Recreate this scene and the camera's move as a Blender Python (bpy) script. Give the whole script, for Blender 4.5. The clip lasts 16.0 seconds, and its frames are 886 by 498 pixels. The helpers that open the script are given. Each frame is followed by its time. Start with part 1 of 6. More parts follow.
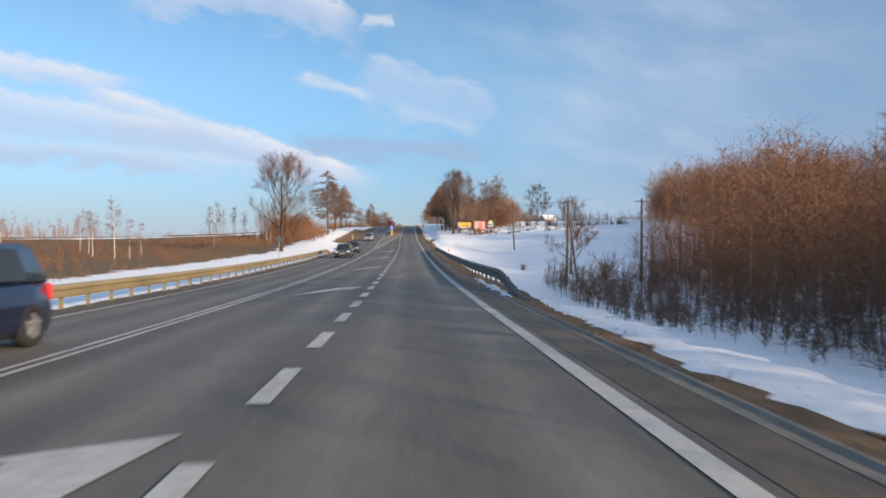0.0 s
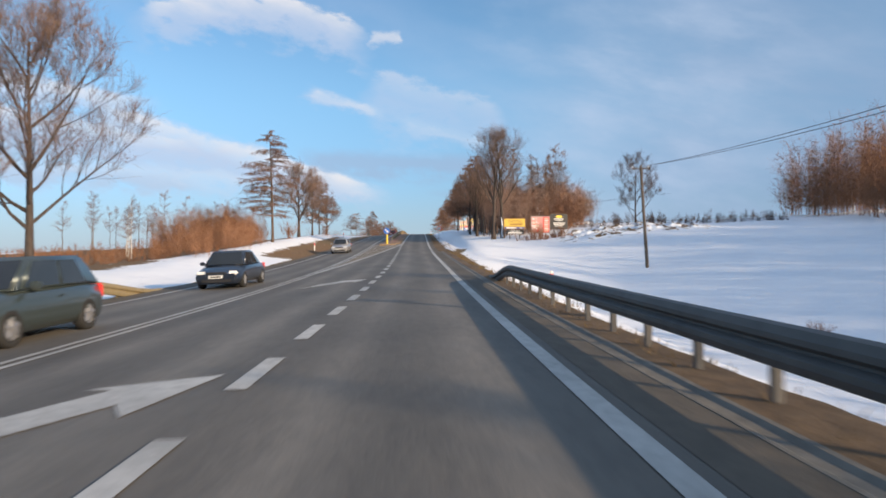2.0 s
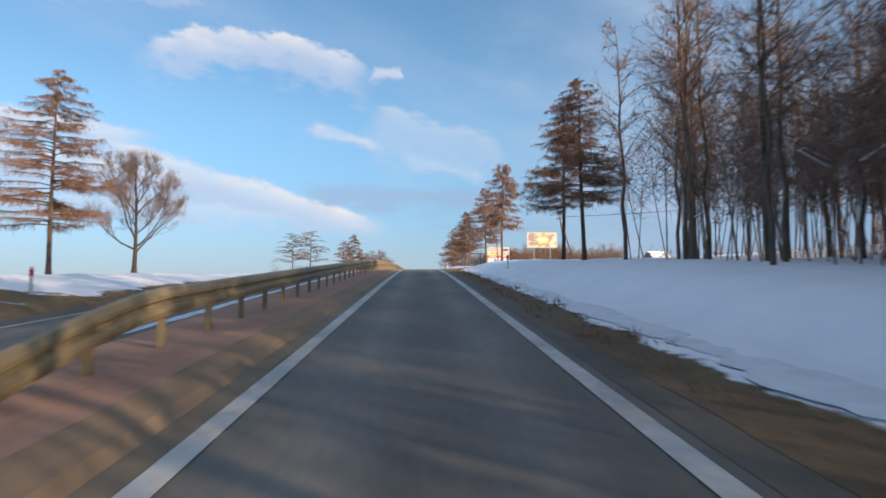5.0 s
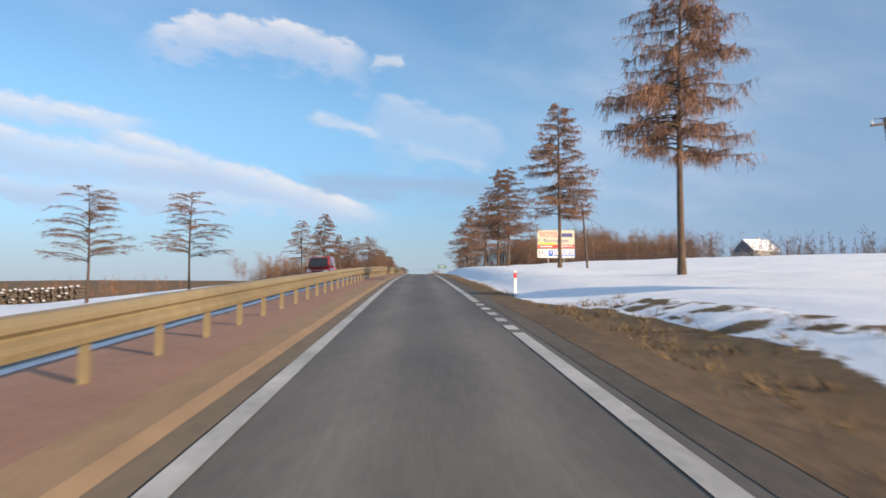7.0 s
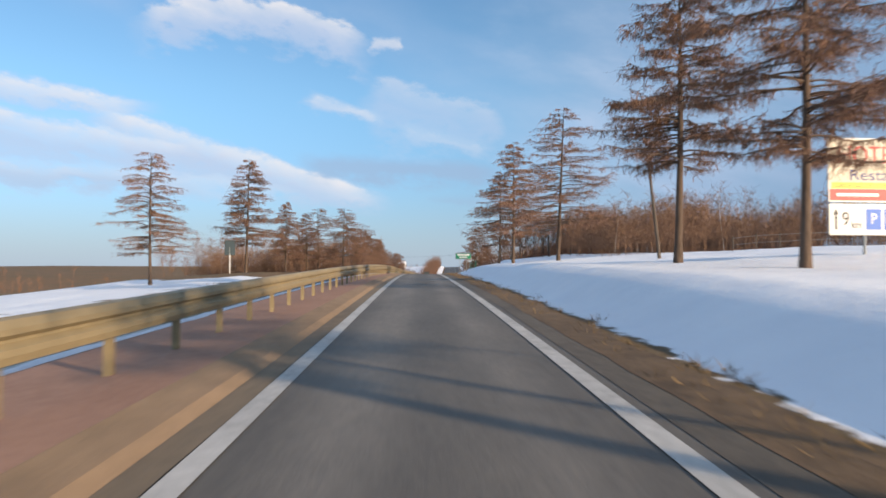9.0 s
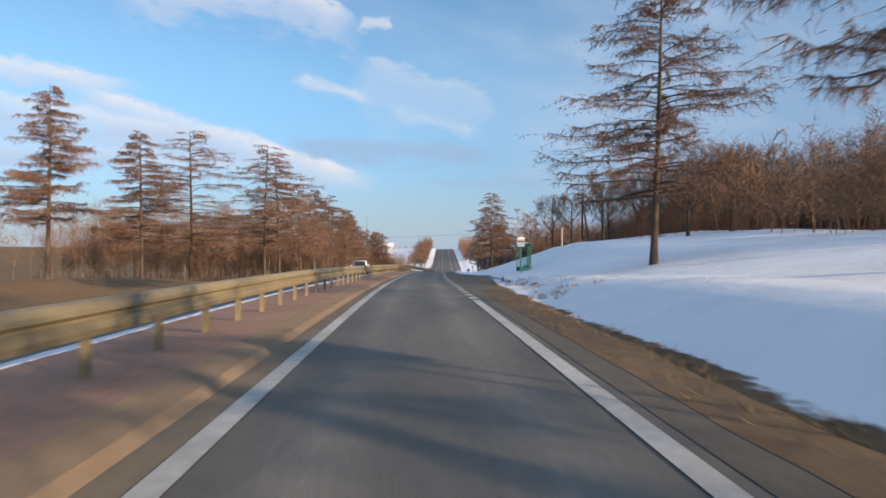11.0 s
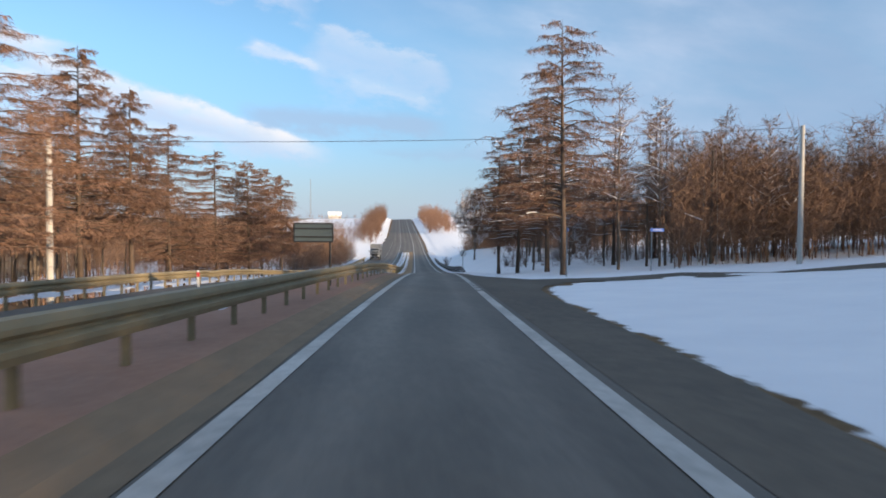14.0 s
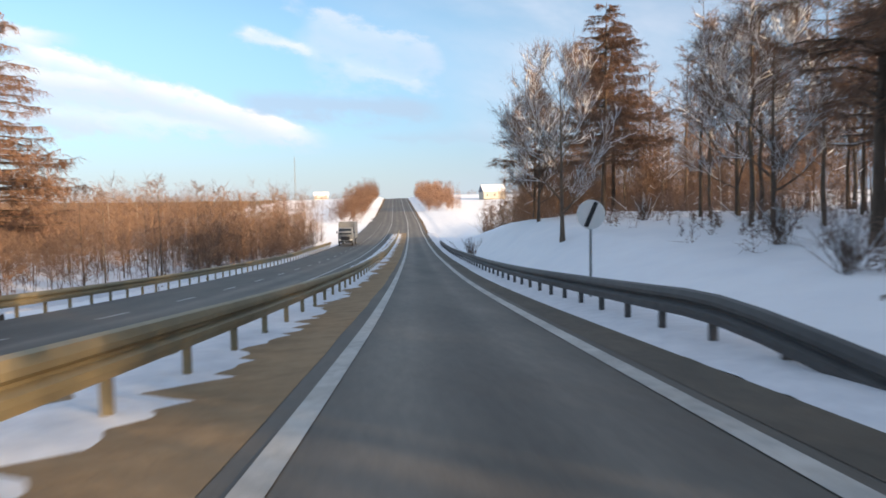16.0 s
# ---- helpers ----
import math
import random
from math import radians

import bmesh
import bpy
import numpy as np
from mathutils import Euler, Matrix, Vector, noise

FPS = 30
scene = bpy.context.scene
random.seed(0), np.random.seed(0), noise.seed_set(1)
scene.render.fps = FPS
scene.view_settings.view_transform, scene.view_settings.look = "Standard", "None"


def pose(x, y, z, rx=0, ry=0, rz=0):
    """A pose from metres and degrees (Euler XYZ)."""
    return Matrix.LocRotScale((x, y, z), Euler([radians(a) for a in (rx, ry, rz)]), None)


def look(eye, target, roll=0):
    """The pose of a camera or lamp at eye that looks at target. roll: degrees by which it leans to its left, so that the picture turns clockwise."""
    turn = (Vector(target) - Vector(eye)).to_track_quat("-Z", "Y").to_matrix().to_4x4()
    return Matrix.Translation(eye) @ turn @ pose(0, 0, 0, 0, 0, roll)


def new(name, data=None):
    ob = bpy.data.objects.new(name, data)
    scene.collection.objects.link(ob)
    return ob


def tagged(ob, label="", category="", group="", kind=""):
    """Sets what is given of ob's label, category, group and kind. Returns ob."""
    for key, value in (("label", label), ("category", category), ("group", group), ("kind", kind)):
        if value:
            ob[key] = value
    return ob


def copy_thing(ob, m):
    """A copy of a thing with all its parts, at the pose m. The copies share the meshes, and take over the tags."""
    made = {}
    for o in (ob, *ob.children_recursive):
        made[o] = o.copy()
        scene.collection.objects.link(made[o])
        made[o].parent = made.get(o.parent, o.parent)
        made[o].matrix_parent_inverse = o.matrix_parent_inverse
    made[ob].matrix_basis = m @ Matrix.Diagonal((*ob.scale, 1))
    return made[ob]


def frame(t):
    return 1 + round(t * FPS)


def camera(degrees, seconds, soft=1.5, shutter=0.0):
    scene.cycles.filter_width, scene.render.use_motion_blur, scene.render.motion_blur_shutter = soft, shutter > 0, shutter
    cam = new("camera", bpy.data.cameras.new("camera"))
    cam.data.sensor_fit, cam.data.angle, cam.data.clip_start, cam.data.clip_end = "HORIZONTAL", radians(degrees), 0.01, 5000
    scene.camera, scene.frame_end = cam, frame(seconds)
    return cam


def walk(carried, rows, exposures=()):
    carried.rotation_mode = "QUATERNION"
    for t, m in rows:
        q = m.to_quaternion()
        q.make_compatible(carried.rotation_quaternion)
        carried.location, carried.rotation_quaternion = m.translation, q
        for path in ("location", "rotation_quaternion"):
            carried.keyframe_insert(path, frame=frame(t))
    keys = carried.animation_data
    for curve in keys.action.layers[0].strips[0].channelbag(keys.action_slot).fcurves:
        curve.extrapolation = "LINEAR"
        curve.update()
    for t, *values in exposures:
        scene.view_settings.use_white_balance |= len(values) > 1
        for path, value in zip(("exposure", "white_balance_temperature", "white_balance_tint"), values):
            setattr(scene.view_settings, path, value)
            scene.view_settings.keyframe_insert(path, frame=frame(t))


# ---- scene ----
cam = camera(66.3, 16.0, soft=1.7, shutter=0.15)
PATH = [
    (0, (0.000, 0.000, 1.330), (0.444, 9.990, 1.375), 0.35),
    (0.5, (0.062, 15.095, 1.351), (0.469, 25.087, 1.376), 0.18),
    (1, (0.091, 30.253, 1.424), (0.452, 40.246, 1.503), 0.03),
    (1.5, (0.109, 45.493, 1.639), (0.408, 55.487, 1.820), -0.02),
    (2, (0.018, 60.734, 1.944), (0.311, 70.726, 2.202), -0.37),
    (2.5, (-0.010, 76.086, 2.323), (0.271, 86.076, 2.687), -0.26),
    (3, (-0.154, 91.703, 2.891), (0.103, 101.690, 3.342), -0.06),
    (3.5, (-0.423, 107.480, 3.622), (-0.171, 117.460, 4.203), -0.34),
    (4, (-0.817, 123.607, 4.494), (-0.569, 133.581, 5.165), -0.48),
    (4.5, (-0.978, 139.723, 5.577), (-0.709, 149.693, 6.304), -0.37),
    (5, (-1.103, 155.825, 6.723), (-0.808, 165.792, 7.473), -0.21),
    (5.5, (-1.196, 171.905, 7.881), (-0.882, 181.873, 8.624), -0.07),
    (6, (-1.273, 187.960, 9.005), (-0.956, 197.930, 9.716), 0.02),
    (6.5, (-1.359, 203.984, 10.057), (-1.053, 213.958, 10.713), 0.05),
    (7, (-1.466, 219.971, 10.949), (-1.183, 229.950, 11.531), -0.01),
    (7.5, (-1.609, 235.970, 11.680), (-1.311, 245.953, 12.183), -0.21),
    (8, (-1.808, 251.929, 12.366), (-1.526, 261.914, 12.832), -0.24),
    (8.5, (-1.953, 267.835, 12.987), (-1.660, 277.823, 13.382), -0.02),
    (9, (-1.990, 283.565, 13.524), (-1.680, 293.554, 13.874), 0.05),
    (9.5, (-2.090, 299.239, 13.983), (-1.764, 309.229, 14.276), 0.07),
    (10, (-2.164, 314.851, 14.344), (-1.813, 324.843, 14.569), 0.09),
    (10.5, (-2.187, 330.397, 14.593), (-1.790, 340.388, 14.746), 0.14),
    (11, (-2.125, 345.869, 14.727), (-1.656, 355.858, 14.804), 0.21),
    (11.5, (-1.937, 361.264, 14.746), (-1.369, 371.248, 14.750), 0.27),
    (12, (-1.669, 376.576, 14.625), (-0.981, 386.552, 14.564), 0.26),
    (12.5, (-1.294, 391.851, 14.431), (-0.506, 401.819, 14.310), 0.40),
    (13, (-0.655, 407.097, 14.303), (0.250, 417.055, 14.153), 0.40),
    (13.5, (0.209, 422.279, 14.097), (1.225, 432.225, 13.894), 0.41),
    (14, (1.170, 437.330, 13.703), (2.299, 447.261, 13.379), 0.52),
    (14.5, (2.261, 452.064, 13.148), (3.494, 461.979, 12.744), 0.39),
    (15, (3.631, 466.459, 12.634), (4.885, 476.370, 12.202), 0.02),
    (15.5, (4.938, 480.786, 11.904), (6.135, 490.701, 11.396), -0.45),
    (16, (6.107, 495.128, 10.977), (7.256, 505.045, 10.404), -0.88),
]
walk(cam, [(t, look(eye, target, roll)) for t, eye, target, roll in PATH], [(0, 0.68, 6600, 10), (11.5, 0.7, 6600, 10), (13, 0.84, 6600, 10), (14, 0.88, 6700, 10), (14.6, 0.9, 7000, 11), (15.3, 1.02, 7300, 12), (16, 1.14, 7500, 12)])

# ---- sky and sun ----
SUN_AZ, SUN_EL = 134.0, 13.0          # degrees clockwise from +y, and above the horizon
world = bpy.data.worlds.new("winter_sky")
scene.world = world
world.use_nodes = True
wt = world.node_tree
wt.nodes.clear()


def wn(kind):
    return wt.nodes.new(kind)


def wmath(op, a, b=None, c=None, clamp=False):
    n = wn("ShaderNodeMath")
    n.operation, n.use_clamp = op, clamp
    for i, v in enumerate((a, b, c)):
        if v is None:
            continue
        if isinstance(v, (int, float)):
            n.inputs[i].default_value = v
        else:
            wt.links.new(v, n.inputs[i])
    return n.outputs[0]


def wsmooth(v, lo, hi):
    n = wn("ShaderNodeMapRange")
    n.interpolation_type = "SMOOTHSTEP"
    wt.links.new(v, n.inputs[0])
    n.inputs[1].default_value, n.inputs[2].default_value = lo, hi
    return n.outputs[0]


def wmix(f, a, b):
    n = wn("ShaderNodeMix")
    n.data_type = "RGBA"
    for s, v in ((n.inputs[0], f), (n.inputs[6], a), (n.inputs[7], b)):
        if isinstance(v, (int, float)):
            s.default_value = v
        elif isinstance(v, tuple):
            s.default_value = (*v, 1)
        else:
            wt.links.new(v, s)
    return n.outputs[2]


coord = wn("ShaderNodeTexCoord")
sep = wn("ShaderNodeSeparateXYZ")
wt.links.new(coord.outputs["Generated"], sep.inputs[0])
dx, dy, dz = sep.outputs
az = wmath("MULTIPLY", wmath("ARCTAN2", dx, dy), 57.2958)
el = wmath("MULTIPLY", wmath("ARCSINE", dz), 57.2958)
sky = wn("ShaderNodeTexSky")
sky.sky_type, sky.sun_disc = "NISHITA", False
sky.sun_elevation, sky.sun_rotation = radians(SUN_EL), radians(SUN_AZ)
sky.air_density, sky.dust_density, sky.ozone_density = 1.0, 0.2, 2.5
def wnoise(sa_, sel, tilt, scale, detail, rough=0.55, seed=0.0):
    """Noise over the sky's azimuth and height in degrees, drawn out along a tilted line."""
    v = wn("ShaderNodeCombineXYZ")
    wt.links.new(wmath("MULTIPLY", az, sa_), v.inputs[0])
    wt.links.new(wmath("ADD", wmath("MULTIPLY", el, sel), wmath("MULTIPLY", az, tilt)), v.inputs[1])
    v.inputs[2].default_value = seed
    n = wn("ShaderNodeTexNoise")
    n.inputs["Scale"].default_value, n.inputs["Detail"].default_value, n.inputs["Roughness"].default_value = scale, detail, rough
    wt.links.new(v.outputs[0], n.inputs["Vector"])
    return n.outputs[0]


swell = wmath("SUBTRACT", wnoise(0.13, 0.3, 0.03, 1.0, 4), 0.5)
curl = wmath("SUBTRACT", wnoise(0.3, 0.62, 0.07, 1.3, 8, 0.6, 3.0), 0.5)
streak = wnoise(0.1, 0.26, 0.07, 1.2, 7, 0.55, 7.0)
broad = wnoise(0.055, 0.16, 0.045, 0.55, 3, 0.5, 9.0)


def cloud(a0, a1, e0, e1, thick0, thick1, lumpy=1.0, arch=0.0, soft=0.35):
    """A cloud whose top runs from (a0, e0) to (a1, e1) in degrees and that hangs thick0 to thick1 below it. Returns its cover and its lit rim."""
    s_ = wmath("DIVIDE", wmath("SUBTRACT", wmath("ADD", az, wmath("MULTIPLY", swell, 5.0)), a0), a1 - a0)
    ridge_ = wmath("ADD", wmath("MULTIPLY", s_, e1 - e0), e0)
    if arch:
        ridge_ = wmath("ADD", ridge_, wmath("MULTIPLY", wmath("MULTIPLY", s_, wmath("SUBTRACT", 1.0, s_)), 4 * arch))
    bulge = wmath("ADD", wmath("MULTIPLY", swell, 2.6 * lumpy), wmath("MULTIPLY", curl, 2.0 * lumpy))
    down = wmath("ADD", wmath("SUBTRACT", ridge_, el), bulge)
    thick = wmath("MAXIMUM", wmath("ADD", wmath("MULTIPLY", s_, thick1 - thick0), thick0), 0.25)
    rel = wmath("DIVIDE", down, thick)
    ends = wmath("MULTIPLY", wsmooth(s_, -0.08, 0.12), wsmooth(s_, 1.06, 0.86))
    body = wmath("MULTIPLY", wsmooth(down, -0.15, soft), wsmooth(wmath("ADD", rel, wmath("MULTIPLY", curl, 1.2)), 1.3, 0.6))
    c_ = wmath("MULTIPLY", body, ends)
    return c_, wmath("MULTIPLY", wsmooth(down, 2.3, 0.0), c_)


# lit clouds: azimuth and height of the two ends of the top, thickness at both, lumpiness, arch, softness of the top, weight
LIT = [(-22.5, -4.6, 20.0, 19.6, 2.8, 3.4, 1.1, 2.0, 0.6, 0.95), (-4.6, -2.2, 19.4, 19.3, 1.5, 1.3, 0.6, 0.3, 0.5, 0.8), (-34.0, -17.0, 24.4, 23.4, 2.6, 1.4, 1.2, 0.4, 0.9, 0.55),
       (-26.0, -3.4, 12.9, 6.8, 6.2, 1.5, 0.75, 0.3, 0.6, 0.95), (-46.0, -21.5, 14.8, 13.4, 2.6, 1.6, 0.7, 0.0, 0.6, 0.9), (-48.0, -17.0, 12.6, 10.4, 4.6, 3.6, 0.8, 0.3, 0.8, 0.85),
       (-42.0, -11.0, 9.0, 7.4, 3.0, 1.4, 0.9, 0.0, 0.9, 0.6), (-9.8, -3.2, 15.1, 13.3, 1.5, 1.0, 0.5, 0.0, 0.5, 0.75), (-4.6, 7.0, 16.6, 14.2, 5.4, 4.0, 1.3, 0.0, 1.0, 0.55),
       (-1.5, 5.0, 12.6, 11.2, 1.8, 1.4, 0.7, 0.0, 0.7, 0.55), (40.0, 95.0, 17.0, 24.0, 7.0, 5.0, 1.0, 0.0, 1.0, 0.8), (-100.0, -52.0, 22.0, 17.0, 6.0, 4.0, 1.0, 0.0, 1.0, 0.8)]
GREY = [(-9.5, 6.5, 9.8, 9.3, 2.6, 1.9, 0.5, 0.3, 1.0, 0.6), (-34.0, -18.0, 8.2, 7.4, 1.8, 1.2, 0.6, 0.0, 1.0, 0.5), (1.0, 12.0, 6.8, 6.6, 1.0, 0.8, 0.5, 0.0, 0.8, 0.35)]
veil = wmath("MULTIPLY", wsmooth(wmath("ADD", az, wmath("MULTIPLY", swell, 14.0)), 1.0, 22.0), wsmooth(az, 70.0, 45.0))
veil = wmath("MULTIPLY", veil, wmath("ADD", wmath("MULTIPLY", wsmooth(streak, 0.3, 0.7), 0.35), 0.55))
cover, rim = None, None
for *shape, weight in LIT:
    c, r = (wmath("MULTIPLY", v, weight) for v in cloud(*shape))
    cover = c if cover is None else wmath("MAXIMUM", cover, c)
    rim = r if rim is None else wmath("MAXIMUM", rim, r)
grey = None
for *shape, weight in GREY:
    c = wmath("MULTIPLY", cloud(*shape)[0], weight)
    grey = c if grey is None else wmath("MAXIMUM", grey, c)
# Unseen overhead cloud, added so the brighter sky lifts the shaded snow.
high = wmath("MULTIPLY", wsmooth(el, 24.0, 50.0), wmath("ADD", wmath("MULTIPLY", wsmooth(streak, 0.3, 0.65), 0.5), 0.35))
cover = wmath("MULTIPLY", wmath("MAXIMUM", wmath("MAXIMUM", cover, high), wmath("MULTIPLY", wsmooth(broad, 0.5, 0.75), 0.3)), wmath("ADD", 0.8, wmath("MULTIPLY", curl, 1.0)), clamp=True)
rim = wmath("MULTIPLY", rim, wmath("ADD", 0.85, wmath("MULTIPLY", curl, 0.9)), clamp=True)
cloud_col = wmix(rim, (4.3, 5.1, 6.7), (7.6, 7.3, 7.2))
veil_col = wmix(wsmooth(az, 4.0, 34.0), (3.1, 4.3, 6.1), (2.2, 3.3, 5.0))
tone = wmix(wsmooth(el, 16.0, 1.0), (1.2, 1.42, 1.5), (0.72, 0.82, 1.12))
skyc = wn("ShaderNodeMix")
skyc.data_type, skyc.blend_type = "RGBA", "MULTIPLY"
skyc.inputs[0].default_value = 1.0
wt.links.new(sky.outputs[0], skyc.inputs[6])
wt.links.new(tone, skyc.inputs[7])
back = wn("ShaderNodeBackground")
back.inputs["Strength"].default_value = 0.078
haze = wmix(wmath("MULTIPLY", wsmooth(el, 7.0, -0.5), 0.75), skyc.outputs[2], (3.1, 4.05, 5.6))
veil_col = wmix(wmath("MULTIPLY", wsmooth(wmath("ADD", wmath("MULTIPLY", wmath("ADD", streak, broad), 0.5), wmath("MULTIPLY", swell, 0.5)), 0.4, 0.72), wmath("MULTIPLY", wsmooth(az, 44.0, 8.0), 0.75)), veil_col, (4.3, 5.2, 6.8))
overcast = wmix(grey, wmix(veil, haze, veil_col), (2.9, 3.8, 5.4))
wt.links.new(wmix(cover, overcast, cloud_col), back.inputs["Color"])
wt.links.new(back.outputs[0], wn("ShaderNodeOutputWorld").inputs[0])

sun = new("sun", bpy.data.lights.new("sun", "SUN"))
sun.data.energy, sun.data.angle, sun.data.color = 4.4, radians(0.6), (1.0, 0.77, 0.53)
sa, se = radians(SUN_AZ), radians(SUN_EL)
sun.matrix_world = look((0, 0, 60), (-math.sin(sa) * math.cos(se), -math.cos(sa) * math.cos(se), 60 - math.sin(se)))


# ---- materials ----
def material(name, low, high, scale=6.0, rough=0.8, bump=0.15, big=0.35, metal=0.0, stretch=(1, 1, 1), spread=0.0, spec=0.4, wear=""):
    """Two scales of noise between two colours, with relief. spread: how far alike pieces differ; wear: an attribute that lightens worn places."""
    m = bpy.data.materials.new(name)
    m.use_nodes = True
    nt = m.node_tree
    bs = nt.nodes["Principled BSDF"]
    tc = nt.nodes.new("ShaderNodeTexCoord")
    mp = nt.nodes.new("ShaderNodeMapping")
    mp.inputs["Scale"].default_value = stretch
    nt.links.new(tc.outputs["Object"], mp.inputs["Vector"])
    n1, n2 = nt.nodes.new("ShaderNodeTexNoise"), nt.nodes.new("ShaderNodeTexNoise")
    n1.inputs["Scale"].default_value, n1.inputs["Detail"].default_value, n1.inputs["Roughness"].default_value = scale, 8, 0.65
    n2.inputs["Scale"].default_value, n2.inputs["Detail"].default_value = scale * 0.09, 3
    for n in (n1, n2):
        nt.links.new(mp.outputs[0], n.inputs["Vector"])
    a = nt.nodes.new("ShaderNodeMix")
    a.data_type = "FLOAT"
    a.inputs[0].default_value = big
    nt.links.new(n1.outputs[0], a.inputs[2])
    nt.links.new(n2.outputs[0], a.inputs[3])
    mr = nt.nodes.new("ShaderNodeMapRange")
    mr.inputs[1].default_value, mr.inputs[2].default_value = 0.3, 0.7
    nt.links.new(a.outputs[0], mr.inputs[0])
    c = nt.nodes.new("ShaderNodeMix")
    c.data_type = "RGBA"
    c.inputs[6].default_value, c.inputs[7].default_value = (*low, 1), (*high, 1)
    nt.links.new(mr.outputs[0], c.inputs[0])
    out = c.outputs[2]
    if spread:
        info = nt.nodes.new("ShaderNodeObjectInfo")
        hs = nt.nodes.new("ShaderNodeHueSaturation")
        r = nt.nodes.new("ShaderNodeMapRange")
        r.inputs[3].default_value, r.inputs[4].default_value = 1 - spread, 1 + spread
        nt.links.new(info.outputs["Random"], r.inputs[0])
        nt.links.new(r.outputs[0], hs.inputs["Value"])
        nt.links.new(out, hs.inputs["Color"])
        out = hs.outputs[0]
    if wear:
        worn = nt.nodes.new("ShaderNodeAttribute")
        worn.attribute_name = wear
        hs = nt.nodes.new("ShaderNodeHueSaturation")
        r = nt.nodes.new("ShaderNodeMapRange")
        r.inputs[3].default_value, r.inputs[4].default_value = 0.82, 1.22
        nt.links.new(worn.outputs["Fac"], r.inputs[0])
        nt.links.new(r.outputs[0], hs.inputs["Value"])
        nt.links.new(out, hs.inputs["Color"])
        out = hs.outputs[0]
    nt.links.new(out, bs.inputs["Base Color"])
    bs.inputs["Roughness"].default_value, bs.inputs["Metallic"].default_value = rough, metal
    bs.inputs["Specular IOR Level"].default_value = spec
    if bump:
        b = nt.nodes.new("ShaderNodeBump")
        b.inputs["Strength"].default_value, b.inputs["Distance"].default_value = bump, 0.05
        nt.links.new(n1.outputs[0], b.inputs["Height"])
        nt.links.new(b.outputs[0], bs.inputs["Normal"])
    return m


ASPHALT = material("asphalt", (0.098, 0.09, 0.079), (0.19, 0.17, 0.143), 9, 0.72, 0.14, 0.62, stretch=(1, 0.25, 1), spec=0.35, wear="track")
SHOULDER = material("old_asphalt", (0.062, 0.054, 0.044), (0.15, 0.125, 0.095), 5, 0.85, 0.3, 0.5, stretch=(1, 0.5, 1))
EARTH = material("verge_earth", (0.055, 0.035, 0.02), (0.2, 0.128, 0.068), 4, 0.95, 0.6, 0.45, stretch=(1, 0.6, 1))
DRAIN = material("drain_concrete", (0.09, 0.083, 0.072), (0.24, 0.222, 0.19), 6, 0.9, 0.3, 0.4)
PAINT = material("road_paint", (0.26, 0.25, 0.228), (0.62, 0.6, 0.555), 7, 0.65, 0.1, 0.45)
DIRT = material("roadside_dirt", (0.2, 0.135, 0.075), (0.38, 0.26, 0.15), 2.5, 0.95, 0.5, 0.35)
DUSTY = material("dusty_asphalt", (0.13, 0.1, 0.068), (0.26, 0.195, 0.125), 4, 0.9, 0.15, 0.5, stretch=(1, 0.4, 1))
PAVING = material("reddish_paving", (0.26, 0.142, 0.098), (0.4, 0.232, 0.16), 7, 0.9, 0.2, 0.4)
CONCRETE = material("kerb_concrete", (0.19, 0.13, 0.08), (0.31, 0.21, 0.128), 4, 0.92, 0.3, 0.45, stretch=(1, 0.4, 1))
# Dusty rail steel with the low sun's gold put into its colour.
SUNLIT_ZINC = material("sun_gold_steel", (0.19, 0.152, 0.088), (0.34, 0.272, 0.158), 4, 0.55, 0.06, 0.5, 0.15)
# Same steel, grimy, the shade of rails facing from the sun coloured in.
SHADED_ZINC = material("grimy_shaded_steel", (0.05, 0.05, 0.052), (0.12, 0.118, 0.115), 4, 0.6, 0.06, 0.5, 0.1)
BARK = material("grey_bark", (0.06, 0.045, 0.035), (0.19, 0.15, 0.115), 9, 0.95, 0.5, 0.3, stretch=(1, 1, 0.25), spread=0.25)
LARCH_BARK = material("larch_bark", (0.05, 0.035, 0.026), (0.14, 0.098, 0.071), 8, 0.95, 0.5, 0.3, stretch=(1, 1, 0.3), spread=0.2)
TWIG = material("bare_twigs", (0.12, 0.08, 0.064), (0.25, 0.165, 0.128), 2, 0.95, 0, 0.4, spread=0.25)
LARCH_TWIG = material("larch_twigs", (0.125, 0.072, 0.05), (0.27, 0.152, 0.1), 1.5, 0.95, 0, 0.4, spread=0.25)
BROWN_TWIG = material("brown_twigs", (0.115, 0.069, 0.046), (0.26, 0.153, 0.096), 1.0, 0.95, 0, 0.4, spread=0.2)
DARK_BARK = material("dark_bark", (0.028, 0.022, 0.02), (0.09, 0.07, 0.058), 9, 0.95, 0.5, 0.3, stretch=(1, 1, 0.25), spread=0.2)
DARK_TWIG = material("dark_twigs", (0.06, 0.042, 0.036), (0.15, 0.1, 0.08), 2, 0.95, 0, 0.4, spread=0.25)
BRUSH = material("brushwood", (0.125, 0.062, 0.037), (0.29, 0.148, 0.082), 0.6, 0.95, 0, 0.4, spread=0.2)
BIRCH = material("birch_bark", (0.3, 0.28, 0.25), (0.75, 0.72, 0.66), 5, 0.85, 0.2, 0.3, stretch=(1, 1, 0.5))
SNOWY = material("snow_on_branches", (0.74, 0.76, 0.8), (0.84, 0.85, 0.87), 4, 0.9, 0.2)


